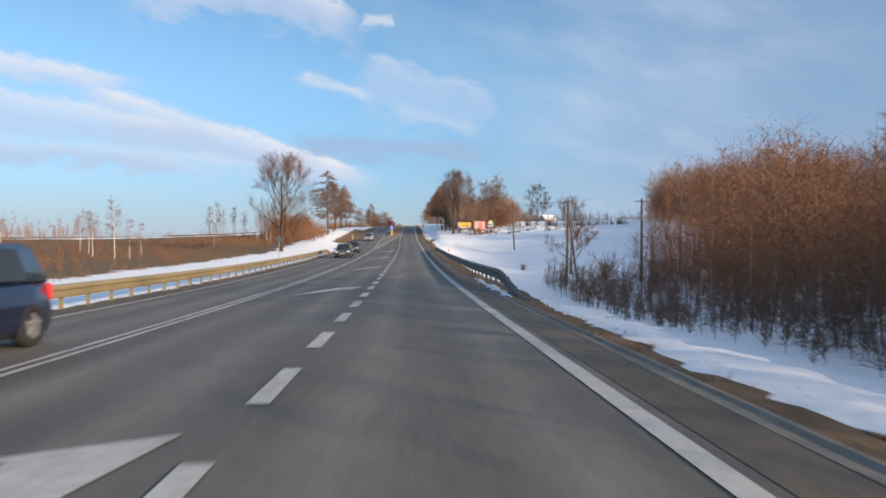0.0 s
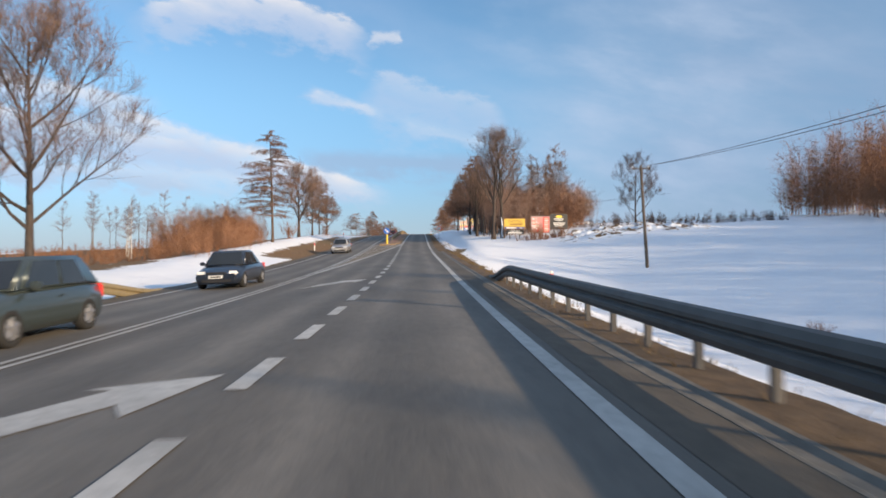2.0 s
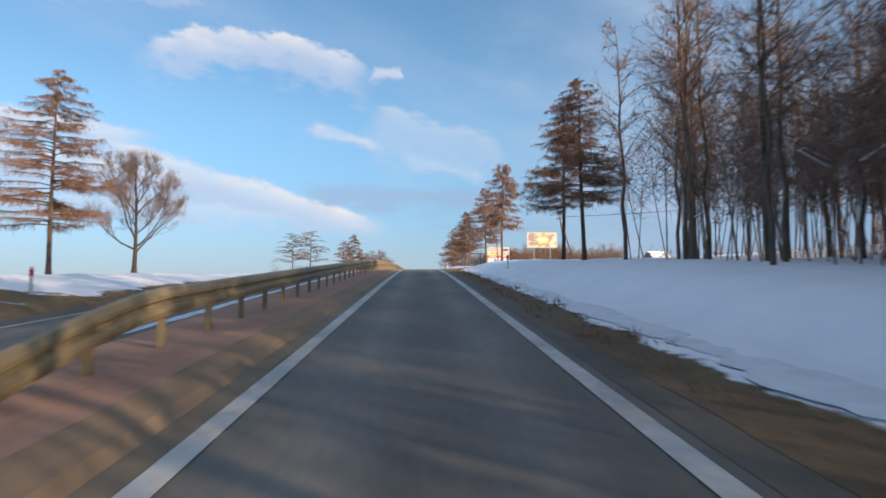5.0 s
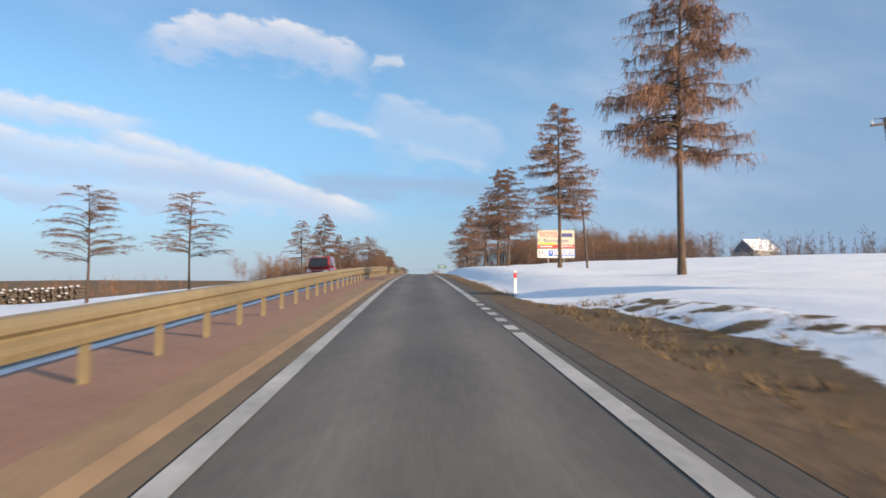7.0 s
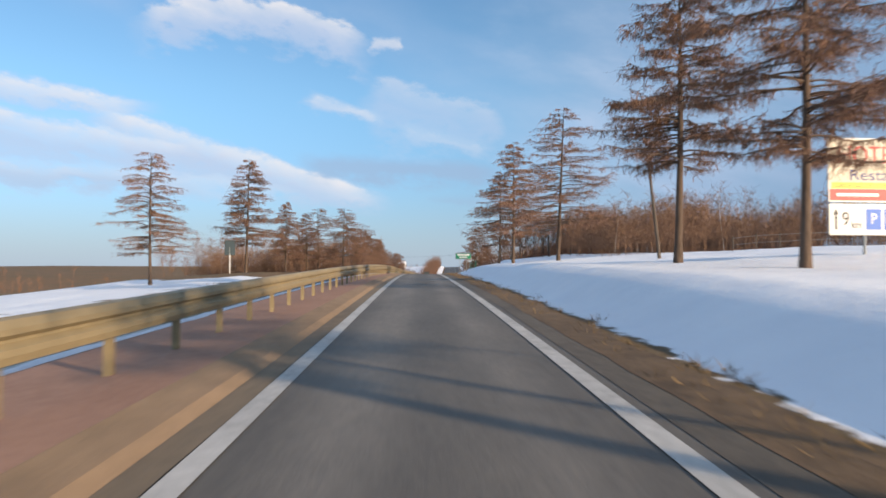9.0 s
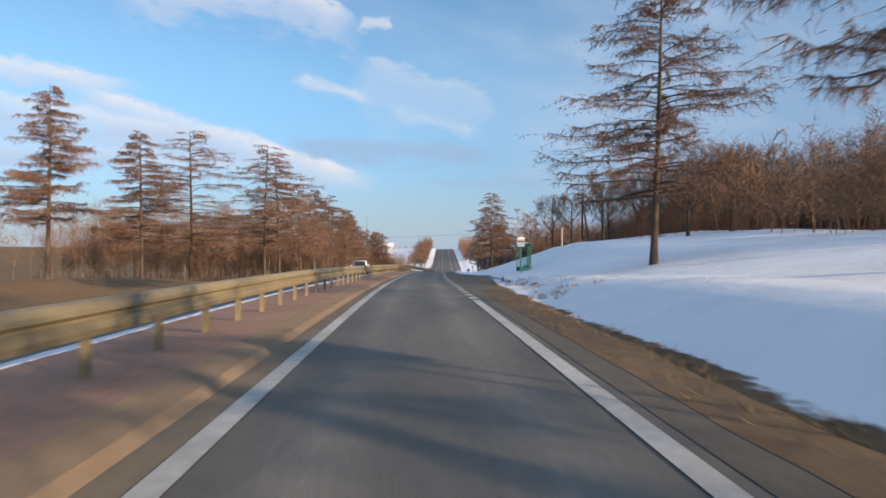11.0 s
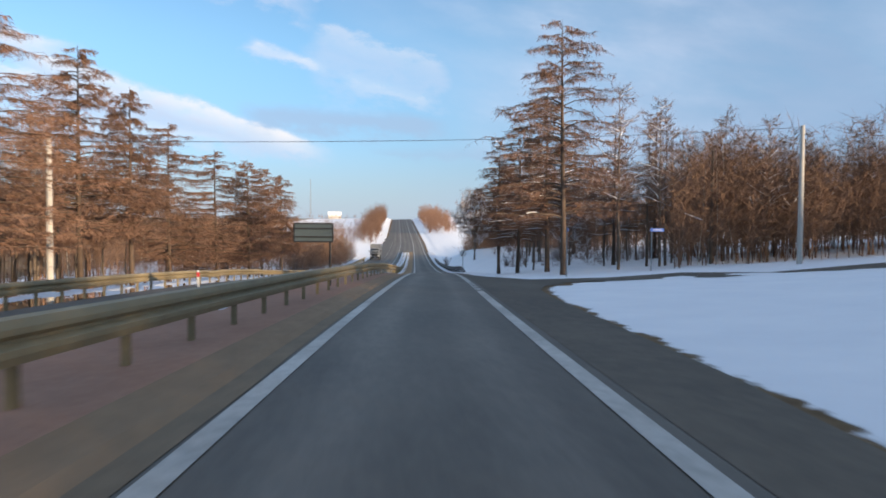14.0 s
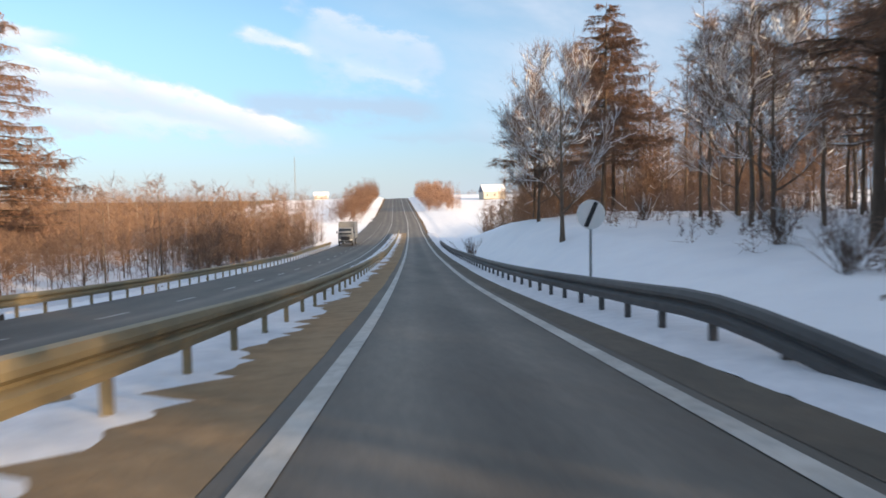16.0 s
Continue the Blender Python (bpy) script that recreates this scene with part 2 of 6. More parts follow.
def ground_material():
    """Snow over brown winter grass: the mesh carries how much snow lies, noise breaks its edge up."""
    m = bpy.data.materials.new("snowy_ground")
    m.use_nodes = True
    nt = m.node_tree
    bs = nt.nodes["Principled BSDF"]
    tc = nt.nodes.new("ShaderNodeTexCoord")

    def nz(scale, detail=6, rough=0.6):
        n = nt.nodes.new("ShaderNodeTexNoise")
        n.inputs["Scale"].default_value, n.inputs["Detail"].default_value, n.inputs["Roughness"].default_value = scale, detail, rough
        nt.links.new(tc.outputs["Object"], n.inputs["Vector"])
        return n.outputs[0]

    def mth(op, a, b):
        n = nt.nodes.new("ShaderNodeMath")
        n.operation = op
        for i, v in enumerate((a, b)):
            if isinstance(v, (int, float)):
                n.inputs[i].default_value = v
            else:
                nt.links.new(v, n.inputs[i])
        return n.outputs[0]

    def rng(v, lo, hi, to0=0.0, to1=1.0):
        n = nt.nodes.new("ShaderNodeMapRange")
        nt.links.new(v, n.inputs[0])
        for i, x in enumerate((lo, hi, to0, to1)):
            n.inputs[i + 1].default_value = x
        return n.outputs[0]

    def mix(f, a, b):
        n = nt.nodes.new("ShaderNodeMix")
        n.data_type = "RGBA"
        nt.links.new(f, n.inputs[0])
        for s, v in ((n.inputs[6], a), (n.inputs[7], b)):
            if isinstance(v, tuple):
                s.default_value = (*v, 1)
            else:
                nt.links.new(v, s)
        return n.outputs[2]

    at = nt.nodes.new("ShaderNodeAttribute")
    at.attribute_name = "snow"
    fine, mid, big = nz(3.5, 8, 0.7), nz(0.5), nz(0.06, 3)
    edge = mth("ADD", mth("MULTIPLY", mth("SUBTRACT", fine, 0.5), 0.9), mth("MULTIPLY", mth("SUBTRACT", mid, 0.5), 1.3))
    cover = rng(mth("ADD", at.outputs["Fac"], edge), 0.44, 0.56)
    grass = mix(rng(fine, 0.3, 0.7), (0.075, 0.048, 0.026), (0.26, 0.17, 0.09))
    grass = mix(rng(mid, 0.35, 0.65), grass, mix(rng(big, 0.4, 0.6), (0.2, 0.115, 0.06), (0.13, 0.1, 0.055)))
    snow = mix(rng(mid, 0.3, 0.7), (0.82, 0.84, 0.87), (0.9, 0.91, 0.92))
    nt.links.new(mix(cover, grass, snow), bs.inputs["Base Color"])
    nt.links.new(rng(cover, 0, 1, 0.97, 0.75), bs.inputs["Roughness"])
    bs.inputs["Specular IOR Level"].default_value = 0.25
    hgt = mth("ADD", mth("MULTIPLY", fine, 0.35), mth("ADD", mth("MULTIPLY", mid, 1.2), mth("MULTIPLY", cover, 0.5)))
    b = nt.nodes.new("ShaderNodeBump")
    b.inputs["Strength"].default_value, b.inputs["Distance"].default_value = 0.5, 0.16
    nt.links.new(hgt, b.inputs["Height"])
    nt.links.new(b.outputs[0], bs.inputs["Normal"])
    return m


GROUND = ground_material()

# ---- plan: the road's line and height, and the land beside it ----
LINE_Y = [-400, -60, 0, 12, 25, 40, 50, 55, 70, 85, 100, 115, 124, 130, 150, 156, 180, 204, 210, 225, 240, 252, 270, 284,
          300, 315, 330, 346, 361, 372, 377, 385, 392, 398, 407, 412, 422, 428, 437, 442, 452, 466, 481, 495, 512, 530, 550, 560,
          618, 685, 925, 1300, 3000]
LINE_X = [-1.34, -0.03, 0.30, 0.18, 0.08, -0.04, -0.09, -0.12, -0.21, -0.26, -0.35, -0.61, -0.77, -0.87, -1.05, -1.09, -1.19, -1.29, -1.33, -1.43, -1.57, -1.72, -1.88, -1.90,
          -1.91, -2.01, -2.06, -2.08, -1.98, -1.87, -1.79, -1.65, -1.49, -1.29, -0.91, -0.64, -0.02, 0.40, 1.11, 1.53, 2.46, 3.89, 5.42, 6.65, 7.84, 9.14, 10.61, 11.31,
          15.39, 19.65, 30.70, 48.01, 130.00]
HIGH_Y = [-400, -60, 0, 15, 25, 30, 40, 45, 55, 61, 70, 76, 85, 92, 100, 107, 115, 124, 130, 140, 150, 156, 172, 180,
          188, 204, 210, 220, 225, 236, 252, 268, 284, 300, 315, 330, 346, 361, 372, 377, 385, 392, 398, 407, 412, 422, 428, 437,
          442, 452, 466, 481, 495, 512, 521, 530, 562, 600, 640, 685, 800, 900, 960, 1050, 1300, 3000]
HIGH_Z = [-2.02, -0.23, -0.03, -0.07, -0.03, 0.01, 0.14, 0.24, 0.45, 0.59, 0.83, 1.00, 1.30, 1.58, 1.94, 2.29, 2.70, 3.20, 3.58, 4.26, 4.97, 5.40, 6.56, 7.12,
          7.68, 8.72, 9.07, 9.61, 9.85, 10.35, 11.03, 11.64, 12.16, 12.63, 12.99, 13.24, 13.39, 13.41, 13.36, 13.29, 13.18, 13.08, 13.00, 12.92, 12.87, 12.74, 12.63, 12.38,
          12.21, 11.87, 11.36, 10.67, 9.73, 8.59, 8.08, 7.67, 6.56, 6.03, 6.10, 7.41, 13.01, 18.12, 19.53, 19.35, 14.05, 10.00]


def smooth_table(ys, vs, sigma):
    grid = np.arange(-400.0, 3001.0, 2.0)
    v = np.interp(grid, ys, vs)
    k = np.exp(-0.5 * (np.arange(-40, 41) * 2.0 / sigma) ** 2)
    pad = np.r_[v[0] - (v[1] - v[0]) * np.arange(40, 0, -1), v, v[-1] + (v[-1] - v[-2]) * np.arange(1, 41)]
    return grid, np.convolve(pad, k / k.sum(), "valid")


_GX, _VX = smooth_table(LINE_Y, LINE_X, 8.0)
_GZ, _VZ = smooth_table(HIGH_Y, HIGH_Z, 7.0)


def X0(y):
    return np.interp(y, _GX, _VX)


def Z0(y):
    return np.interp(y, _GZ, _VZ)


# height of the land over the road, by the distance to the side (u, right is positive) and along the road
SIDE_Y = [-60, 10, 40, 90, 110, 140, 175, 215, 236, 260, 310, 360, 385, 395, 405, 425, 442, 465, 500, 520, 540, 565, 600, 700, 925, 1400]
RIGHT = {
    5: [-0.3, -0.3, -0.6, -0.5, -0.2, 0.0, 0.1, 0.45, -0.15, 0.38, 0.62, 0.55, -0.2, -0.3, -0.15, -0.2, 0.0, 0.0, -0.2, 0.1, 1.3, 0.8, 0.0, 0.0, 0.3, 0.0],
    6.2: [-0.5, -0.6, -1.3, -1.2, -0.5, 0.7, 0.8, 0.85, 0.0, 0.62, 1.0, 0.9, 0.05, 0.1, 0.2, 0.2, 0.1, 0.05, -0.2, 0.7, 2.6, 1.8, 0.0, 0.2, 0.6, 0.0],
    8: [-0.7, -1.0, -2.0, -1.9, -0.9, 0.95, 1.0, 0.9, 0.25, 0.6, 1.0, 0.9, 0.3, 0.45, 0.6, 0.95, 0.2, 0.1, -0.1, 1.4, 3.3, 2.6, 0.0, 0.3, 1.0, 0.0],
    14: [-0.5, -1.5, -2.6, -2.2, -1.2, 1.2, 1.1, 0.7, 0.61, 0.5, 1.25, 1.4, 1.9, 2.45, 3.0, 3.1, 0.7, 0.3, 0.3, 1.9, 3.8, 3.2, 0.8, 0.5, 2.0, 0.0],
    25: [1.0, -0.5, -1.6, -1.2, 0.4, 2.4, 2.2, 0.9, 0.85, 0.8, 1.8, 2.2, 3.0, 3.5, 4.0, 4.5, 1.4, 0.6, 1.5, 2.55, 3.6, 2.73, 1.5, 0.5, 2.0, 0.0],
    50: [5.0, 3.0, 0.8, 2.0, 2.6, 3.0, 2.8, 1.8, 1.8, 1.8, 2.6, 3.0, 3.4, 3.7, 4.0, 4.2, 2.2, 1.5, 3.5, 4.25, 5.0, 3.75, 2.0, 1.0, 2.0, 0.0],
    120: [10.0, 9.0, 8.0, 8.0, 8.0, 7.5, 6.5, 4.2, 3.73, 3.2, 3.4, 3.6, 3.8, 4.0, 4.2, 4.2, 3.0, 3.0, 6.0, 6.5, 7.0, 5.33, 3.0, 2.0, 2.0, 0.0],
    400: [14.0, 13.0, 13.0, 13.0, 12.0, 11.0, 9.0, 6.0, 5.53, 5.0, 4.5, 4.0, 4.0, 4.0, 4.0, 4.0, 4.0, 5.0, 7.0, 7.5, 8.0, 6.75, 5.0, 4.0, 2.0, 0.0],
}
LEFT = {
    -12.5: [0.0, 0.0, -0.0, -0.2, 0.1, 0.4, 0.45, 0.0, -0.09, -0.2, -0.3, 0.2, 0.2, 0.0, -0.2, -0.2, -0.2, -0.3, -0.5, -0.5, -0.5, -0.42, -0.3, 0.0, 0.5, 0.0],
    -16: [0.2, 0.2, 0.1, 0.0, 0.6, 1.15, 1.1, 0.0, -0.28, -0.6, -0.7, 0.7, 0.7, 0.15, -0.4, -0.5, -0.6, -0.9, -1.2, -1.2, -1.2, -0.95, -0.6, 0.0, 1.5, 0.0],
    -26: [0.3, 0.3, 0.2, 0.0, 0.0, 0.2, 0.0, -0.7, -1.03, -1.4, -1.4, 0.2, 0.2, -0.45, -1.1, -1.2, -1.4, -1.8, -2.2, -2.1, -2.0, -1.58, -1.0, 0.3, 1.0, 0.0],
    -60: [-0.5, -0.5, -0.6, -0.6, -0.6, -0.8, -1.6, -3.4, -3.96, -4.6, -4.6, -4.0, -3.0, -3.0, -3.0, -3.0, -3.0, -3.2, -3.4, -2.95, -2.5, -2.08, -1.5, 0.5, 0.0, 0.0],
    -150: [-0.5, -0.5, -0.6, -0.8, -1.0, -1.5, -3.2, -6.0, -6.93, -8.0, -8.5, -7.5, -6.5, -6.5, -6.5, -6.5, -6.5, -6.0, -5.0, -4.0, -3.0, -2.17, -1.0, 3.0, 0.0, 0.0],
    -400: [-2.0, -2.0, -2.2, -2.4, -2.6, -3.2, -5.0, -6.5, -6.97, -7.5, -8.5, -9.0, -9.0, -9.0, -9.0, -9.0, -8.5, -8.0, -6.0, -4.5, -3.0, -1.33, 1.0, 4.0, 1.0, 0.0],
}
RIGHT[4] = [-0.06 + 0.1 * v if 200 <= y <= 365 else 0.4 * v - 0.03 for y, v in zip(SIDE_Y, RIGHT[5])]
STATIONS = [-2500, -400, -150, -60, -26, -16, -12.5, -10.4, 3.2, 4, 5, 6.2, 8, 14, 25, 50, 120, 400, 2500]
_TABLE = []
for _u in STATIONS:
    if -10.5 < _u < 3.3:
        _TABLE.append(np.full(len(SIDE_Y), -0.06))
    elif _u in RIGHT:
        _TABLE.append(np.array(RIGHT[_u], float))
    elif _u in LEFT:
        _TABLE.append(np.array(LEFT[_u], float))
    else:
        _TABLE.append(np.full(len(SIDE_Y), 4.0 if _u > 0 else -8.0))
_TABLE = np.array(_TABLE)
_SY = np.arange(-400.0, 3001.0, 4.0)
_SIDE = []
for _row in _TABLE:
    _v = np.interp(_SY, SIDE_Y, _row)
    _k = np.exp(-0.5 * (np.arange(-10, 11) * 4.0 / 9.0) ** 2)
    _SIDE.append(np.convolve(np.pad(_v, 10, mode="edge"), _k / _k.sum(), "valid"))
_SIDE = np.array(_SIDE)


def fall(u):
    """The road's cross slope: its far side lies lower."""
    return np.interp(u, [-13, -9, -5.2, -1.6, 0], [-0.4, -0.3, -0.14, 0, 0])


def over(u, y):
    """Height of the land over the road's own height."""
    col = np.array([np.interp(y, _SY, row) for row in _SIDE])
    return float(np.interp(u, STATIONS, col) + fall(u))


def ground_z(x, y):
    z = float(Z0(y)) + over(x - float(X0(y)), y)
    return z


def bumps(x, y, u):
    far = min(1.0, max(0.0, (abs(u + 2.5) - 7.0) / 8.0))
    return far * (0.22 * noise.noise((x * 0.11, y * 0.11, 3.1)) + 0.11 * noise.noise((x * 0.45, y * 0.45, 7.7)))


def land(x, y):
    """Height of the finished ground at a place."""
    return ground_z(x, y) + bumps(x, y, x - float(X0(y)))


def step(v, lo, hi):
    s = min(1.0, max(0.0, (v - lo) / (hi - lo)))
    return s * s * (3 - 2 * s)


def snow_at(u, y):
    """How much snow lies at a place: 0 bare, 1 closed."""
    if u > 0:
        edge = float(np.interp(y, [-60, 20, 60, 95, 112, 124, 129, 132, 137, 146, 170, 215, 232, 238, 243, 300, 340, 360, 367, 374, 380, 388, 396, 402, 407, 412, 418, 436, 443, 452, 458, 463, 465.5, 468, 470, 473, 476, 480, 520, 700], [3.6, 3.6, 4.6, 4.2, 4.2, 4.3, 5.2, 5.4, 4.3, 3.6, 3.4, 3.5, 5, 4.2, 3.5, 3.5, 3.6, 3.6, 3.6, 4, 4, 4.7, 5.25, 4.9, 3.75, 2.95, 2.7, 2.7, 3.5, 3.75, 3.9, 4.6, 8, 7, 5.2, 4.1, 3.3, 3, 2.9, 3.2]))
        s = step(u, edge - 0.6, edge + 0.7) * 1.2
        s -= 0.6 * step(y, 224, 229) * step(y, 241, 236.5) * step(u, 6.2, 4.4)
        if y < 60:
            s -= 0.5 * step(u, 9, 13) * step(y, 60, 30)
        if y > 440:
            s -= 0.45 * step(u, 22, 40) * step(y, 440, 470)
        return s
    v = -u
    y = y + 9 * noise.noise((u * 0.05, y * 0.02, 1.0)) + 4 * noise.noise((u * 0.2, y * 0.1, 5.0)) if v > 20 else y
    if y < 180:
        strip = step(v, 10.4, 10.9) * step(v, 22, 16) * step(y, 124, 117)
        bank = step(v, 13.2, 14.6) * step(v, 20, 16.5) * step(y, 103, 112)
        return max(strip * 0.95, bank * 1.1, 0.15, 0.9 * step(y, 150, 175) * step(v, 14, 20))
    if y < 345:
        return 1.05 * step(v, 10.5, 13) - 0.55 * step(y, 262, 300) * step(v, 20, 12) - 1.5 * step(v, 72, 84)
    return 0.04 + 0.76 * step(v, 11.5, 12.5) * step(v, 19, 15) * step(y, 405, 420) + 0.9 * step(y, 500, 530) * step(v, 10, 14) * step(v, 85, 55)


def mesh_object(name, verts, faces, mat, parent=None, smooth=False, mats=None, index=None):
    me = bpy.data.meshes.new(name)
    me.from_pydata([tuple(v) for v in verts], [], [tuple(f) for f in faces])
    for mm in (mats or [mat]):
        me.materials.append(mm)
    if index is not None:
        me.polygons.foreach_set("material_index", index)
    if smooth:
        me.polygons.foreach_set("use_smooth", [True] * len(me.polygons))
    me.update()
    ob = new(name, me)
    if parent:
        ob.parent = parent
    return ob


def build_ground():
    us = sorted({*np.arange(-30, 30.1, 1.0), *np.arange(-12, -8, 0.5), *np.arange(3, 9, 0.5), *np.arange(-100, -30, 5.0), *np.arange(30, 101, 5.0), *np.arange(-400, -100, 25.0),
                 *np.arange(100, 401, 25.0), -3000, -2000, -1200, -800, -550, 3000, 2000, 1200, 800, 550})
    ys = [-400, -300, -200, -120, -80, *np.arange(-60, 640, 2.0), *np.arange(640, 1000, 8.0), *np.arange(1000, 1400, 40.0), 1600, 2000, 2500, 3000]
    verts, snow = [], []
    for y in ys:
        cx, cz = float(X0(y)), float(Z0(y))
        col = np.array([np.interp(y, _SY, row) for row in _SIDE])
        zs = np.interp(us, STATIONS, col) + fall(us) + cz
        far = np.interp(np.abs(us), [400, 1500], [0, 1]) * (1 - step(y, 1200, 2000))
        zs = zs * (1 - far) + far * 8.0
        for u, z in zip(us, zs):
            u = float(u)
            verts.append((cx + u, float(y), float(z) + bumps(cx + u, y, u)))
            snow.append(snow_at(u, y))
    n = len(us)
    faces = [(j * n + i, j * n + i + 1, (j + 1) * n + i + 1, (j + 1) * n + i) for j in range(len(ys) - 1) for i in range(n - 1)]
    ob = mesh_object("ground", verts, faces, GROUND, smooth=True)
    at = ob.data.attributes.new("snow", "FLOAT", "POINT")
    at.data.foreach_set("value", snow)
    return tagged(ob, "winter fields under snow with brown grass showing through", "ground", kind="structure")


build_ground()


def at_road(u, y, lift=0.0):
    return (float(X0(y)) + u, float(y), float(Z0(y)) + lift + float(fall(u)))


def strip(name, u0, u1, y0, y1, lift, mat, every=2.0, thick=0.0, parent=None):
    """A band along the road between two offsets, which may be functions of y."""
    f0 = u0 if callable(u0) else (lambda y: u0)
    f1 = u1 if callable(u1) else (lambda y: u1)
    ys = [y0]
    while ys[-1] < y1 - 1e-6:
        ys.append(min(y1, ys[-1] + every))
    verts, faces = [], []
    for y in ys:
        a, b = f0(y), f1(y)
        verts += [at_road(a, y, lift), at_road(b, y, lift)]
        if thick:
            verts += [at_road(b, y, lift - thick), at_road(a, y, lift - thick)]
    k = 4 if thick else 2
    for i in range(len(ys) - 1):
        o, p = i * k, (i + 1) * k
        faces.append((o, o + 1, p + 1, p))
        if thick:
            faces += [(o + 1, o + 2, p + 2, p + 1), (o + 2, o + 3, p + 3, p + 2), (o + 3, o, p, p + 3)]
    if thick:
        faces += [(0, 3, 2, 1), (len(verts) - 4, len(verts) - 3, len(verts) - 2, len(verts) - 1)]
    return mesh_object(name, verts, faces, mat, parent)


# road surface: one carriageway, then two that part round a paved median
def road_columns():
    """The asphalt of both carriageways as one sheet that follows the cross slope."""
    ys = list(np.arange(-400, 1400.1, 4.0))
    cols = 45
    verts, faces, worn = [], [], []
    for y in ys:
        left = float(np.interp(y, [420, 470, 640], [-9.25, -12.3, -12.6]))
        for i in range(cols):
            u = left + (2.45 - left) * i / (cols - 1)
            verts.append(at_road(u, y))
            worn.append(min(1.0, sum(math.exp(-((u - c) / 0.34) ** 2) for c in (-0.72, 0.86, -7.95, -6.4, -2.6, -4.2)) + 0.45 * noise.noise((u * 0.7, y * 0.03, 2.0))))
    for j in range(len(ys) - 1):
        for i in range(cols - 1):
            faces.append((j * cols + i, j * cols + i + 1, (j + 1) * cols + i + 1, (j + 1) * cols + i))
    ob = mesh_object("road", verts, faces, ASPHALT)
    ob.data.attributes.new("track", "FLOAT", "POINT").data.foreach_set("value", worn)
    return ob


tagged(road_columns(), "worn grey asphalt main road with dark wheel tracks", "road", kind="structure")

# paved median, its flat worn kerbs, and the shoulders
MEDIAN_IN = lambda y: float(np.interp(y, [146, 158, 175, 470, 500], [-1.95, -1.95, -1.97, -1.97, -1.9]))
MEDIAN_OUT = lambda y: float(np.interp(y, [146, 158, 175, 430, 470], [-4.2, -4.5, -4.9, -4.9, -5.2]))
tagged(strip("median_strip", lambda y: MEDIAN_OUT(y) + 0.15, lambda y: MEDIAN_IN(y) - 0.54, 152, 484, 0.13, PAVING, 4.0, 0.2), "reddish paved median strip between the carriageways", "median", kind="structure")


def kerb(name, inner, outer, y0, y1):
    """A low sloping kerb from the road up to the paving."""
    ys = list(np.arange(y0, y1 + 0.1, 4.0))
    verts, faces = [], []
    for y in ys:
        a, b = inner(y), outer(y)
        verts += [at_road(a, y, 0.0), at_road(a + (b - a) * 0.25, y, 0.07), at_road(b, y, 0.134), at_road(b, y, -0.1), at_road(a, y, -0.1)]
    for i in range(len(ys) - 1):
        for j in range(5):
            faces.append((i * 5 + j, i * 5 + (j + 1) % 5, (i + 1) * 5 + (j + 1) % 5, (i + 1) * 5 + j))
    faces += [(0, 1, 2, 3, 4), tuple(len(verts) - 5 + k for k in range(5))]
    return tagged(mesh_object(name, verts, faces, CONCRETE), "low kerb of the median under tan road dust", "kerb", kind="structure")


kerb("kerb_right", MEDIAN_IN, lambda y: MEDIAN_IN(y) - 0.55, 150, 482)
kerb("kerb_left", MEDIAN_OUT, lambda y: MEDIAN_OUT(y) + 0.16, 150, 482)
tagged(strip("gutter_dirt", MEDIAN_IN, lambda y: -1.68 + 0.04 * noise.noise((y * 0.4, 0.5, 0)), 150, 482, 0.006, DUSTY, 2.0), "grey-tan dried mud and grit along the kerb", "dirt", kind="structure")
tagged(strip("median_dirt", lambda y: -4.6 + 0.1 * noise.noise((y * 0.3, 2.5, 0)), lambda y: -1.72 + 0.05 * noise.noise((y * 0.4, 0.5, 0)), 482, 640, 0.006, DIRT, 2.0), "bare tan earth and grit under the median rail", "dirt", kind="structure")
SHOULDER_OUT = lambda y: float(np.interp(y, [124, 132, 366, 377, 383, 399, 402, 407, 412, 420, 436, 444, 456, 460, 463, 466, 470, 475, 479], [2.56, 2.38, 2.38, 3.4, 4.0, 5.3, 5.0, 3.7, 2.95, 2.7, 2.7, 3.3, 3.6, 3.85, 4.5, 6.6, 4.9, 3.1, 2.6]))
tagged(strip("shoulder_right", 1.95, SHOULDER_OUT, -60, 640, 0.005, SHOULDER, 1.0), "old patched dark asphalt shoulder with grit", "road shoulder", kind="structure")


def drain(y0, y1):
    """A shallow channel of concrete: two pale rims with a dark groove between them."""
    prof = [(2.56, -0.04), (2.56, 0.01), (2.6, 0.011), (2.65, -0.014), (2.77, -0.014), (2.82, 0.011), (2.88, 0.012), (2.88, -0.08)]
    ys, n = list(np.arange(y0, y1 + 0.1, 1.0)), len(prof)
    verts = [at_road(u + 0.012 * noise.noise((y * 0.9, u, 4.0)), y, z + 0.008 * noise.noise((y * 1.3, u * 3, 2.0))) for y in ys for u, z in prof]
    faces = [(k * n + i, k * n + i + 1, (k + 1) * n + i + 1, (k + 1) * n + i) for k in range(len(ys) - 1) for i in range(n - 1)]
    return tagged(mesh_object("drain_channel", verts, faces, DRAIN), "shallow pale concrete drain channel beside the road", "drain", kind="structure")


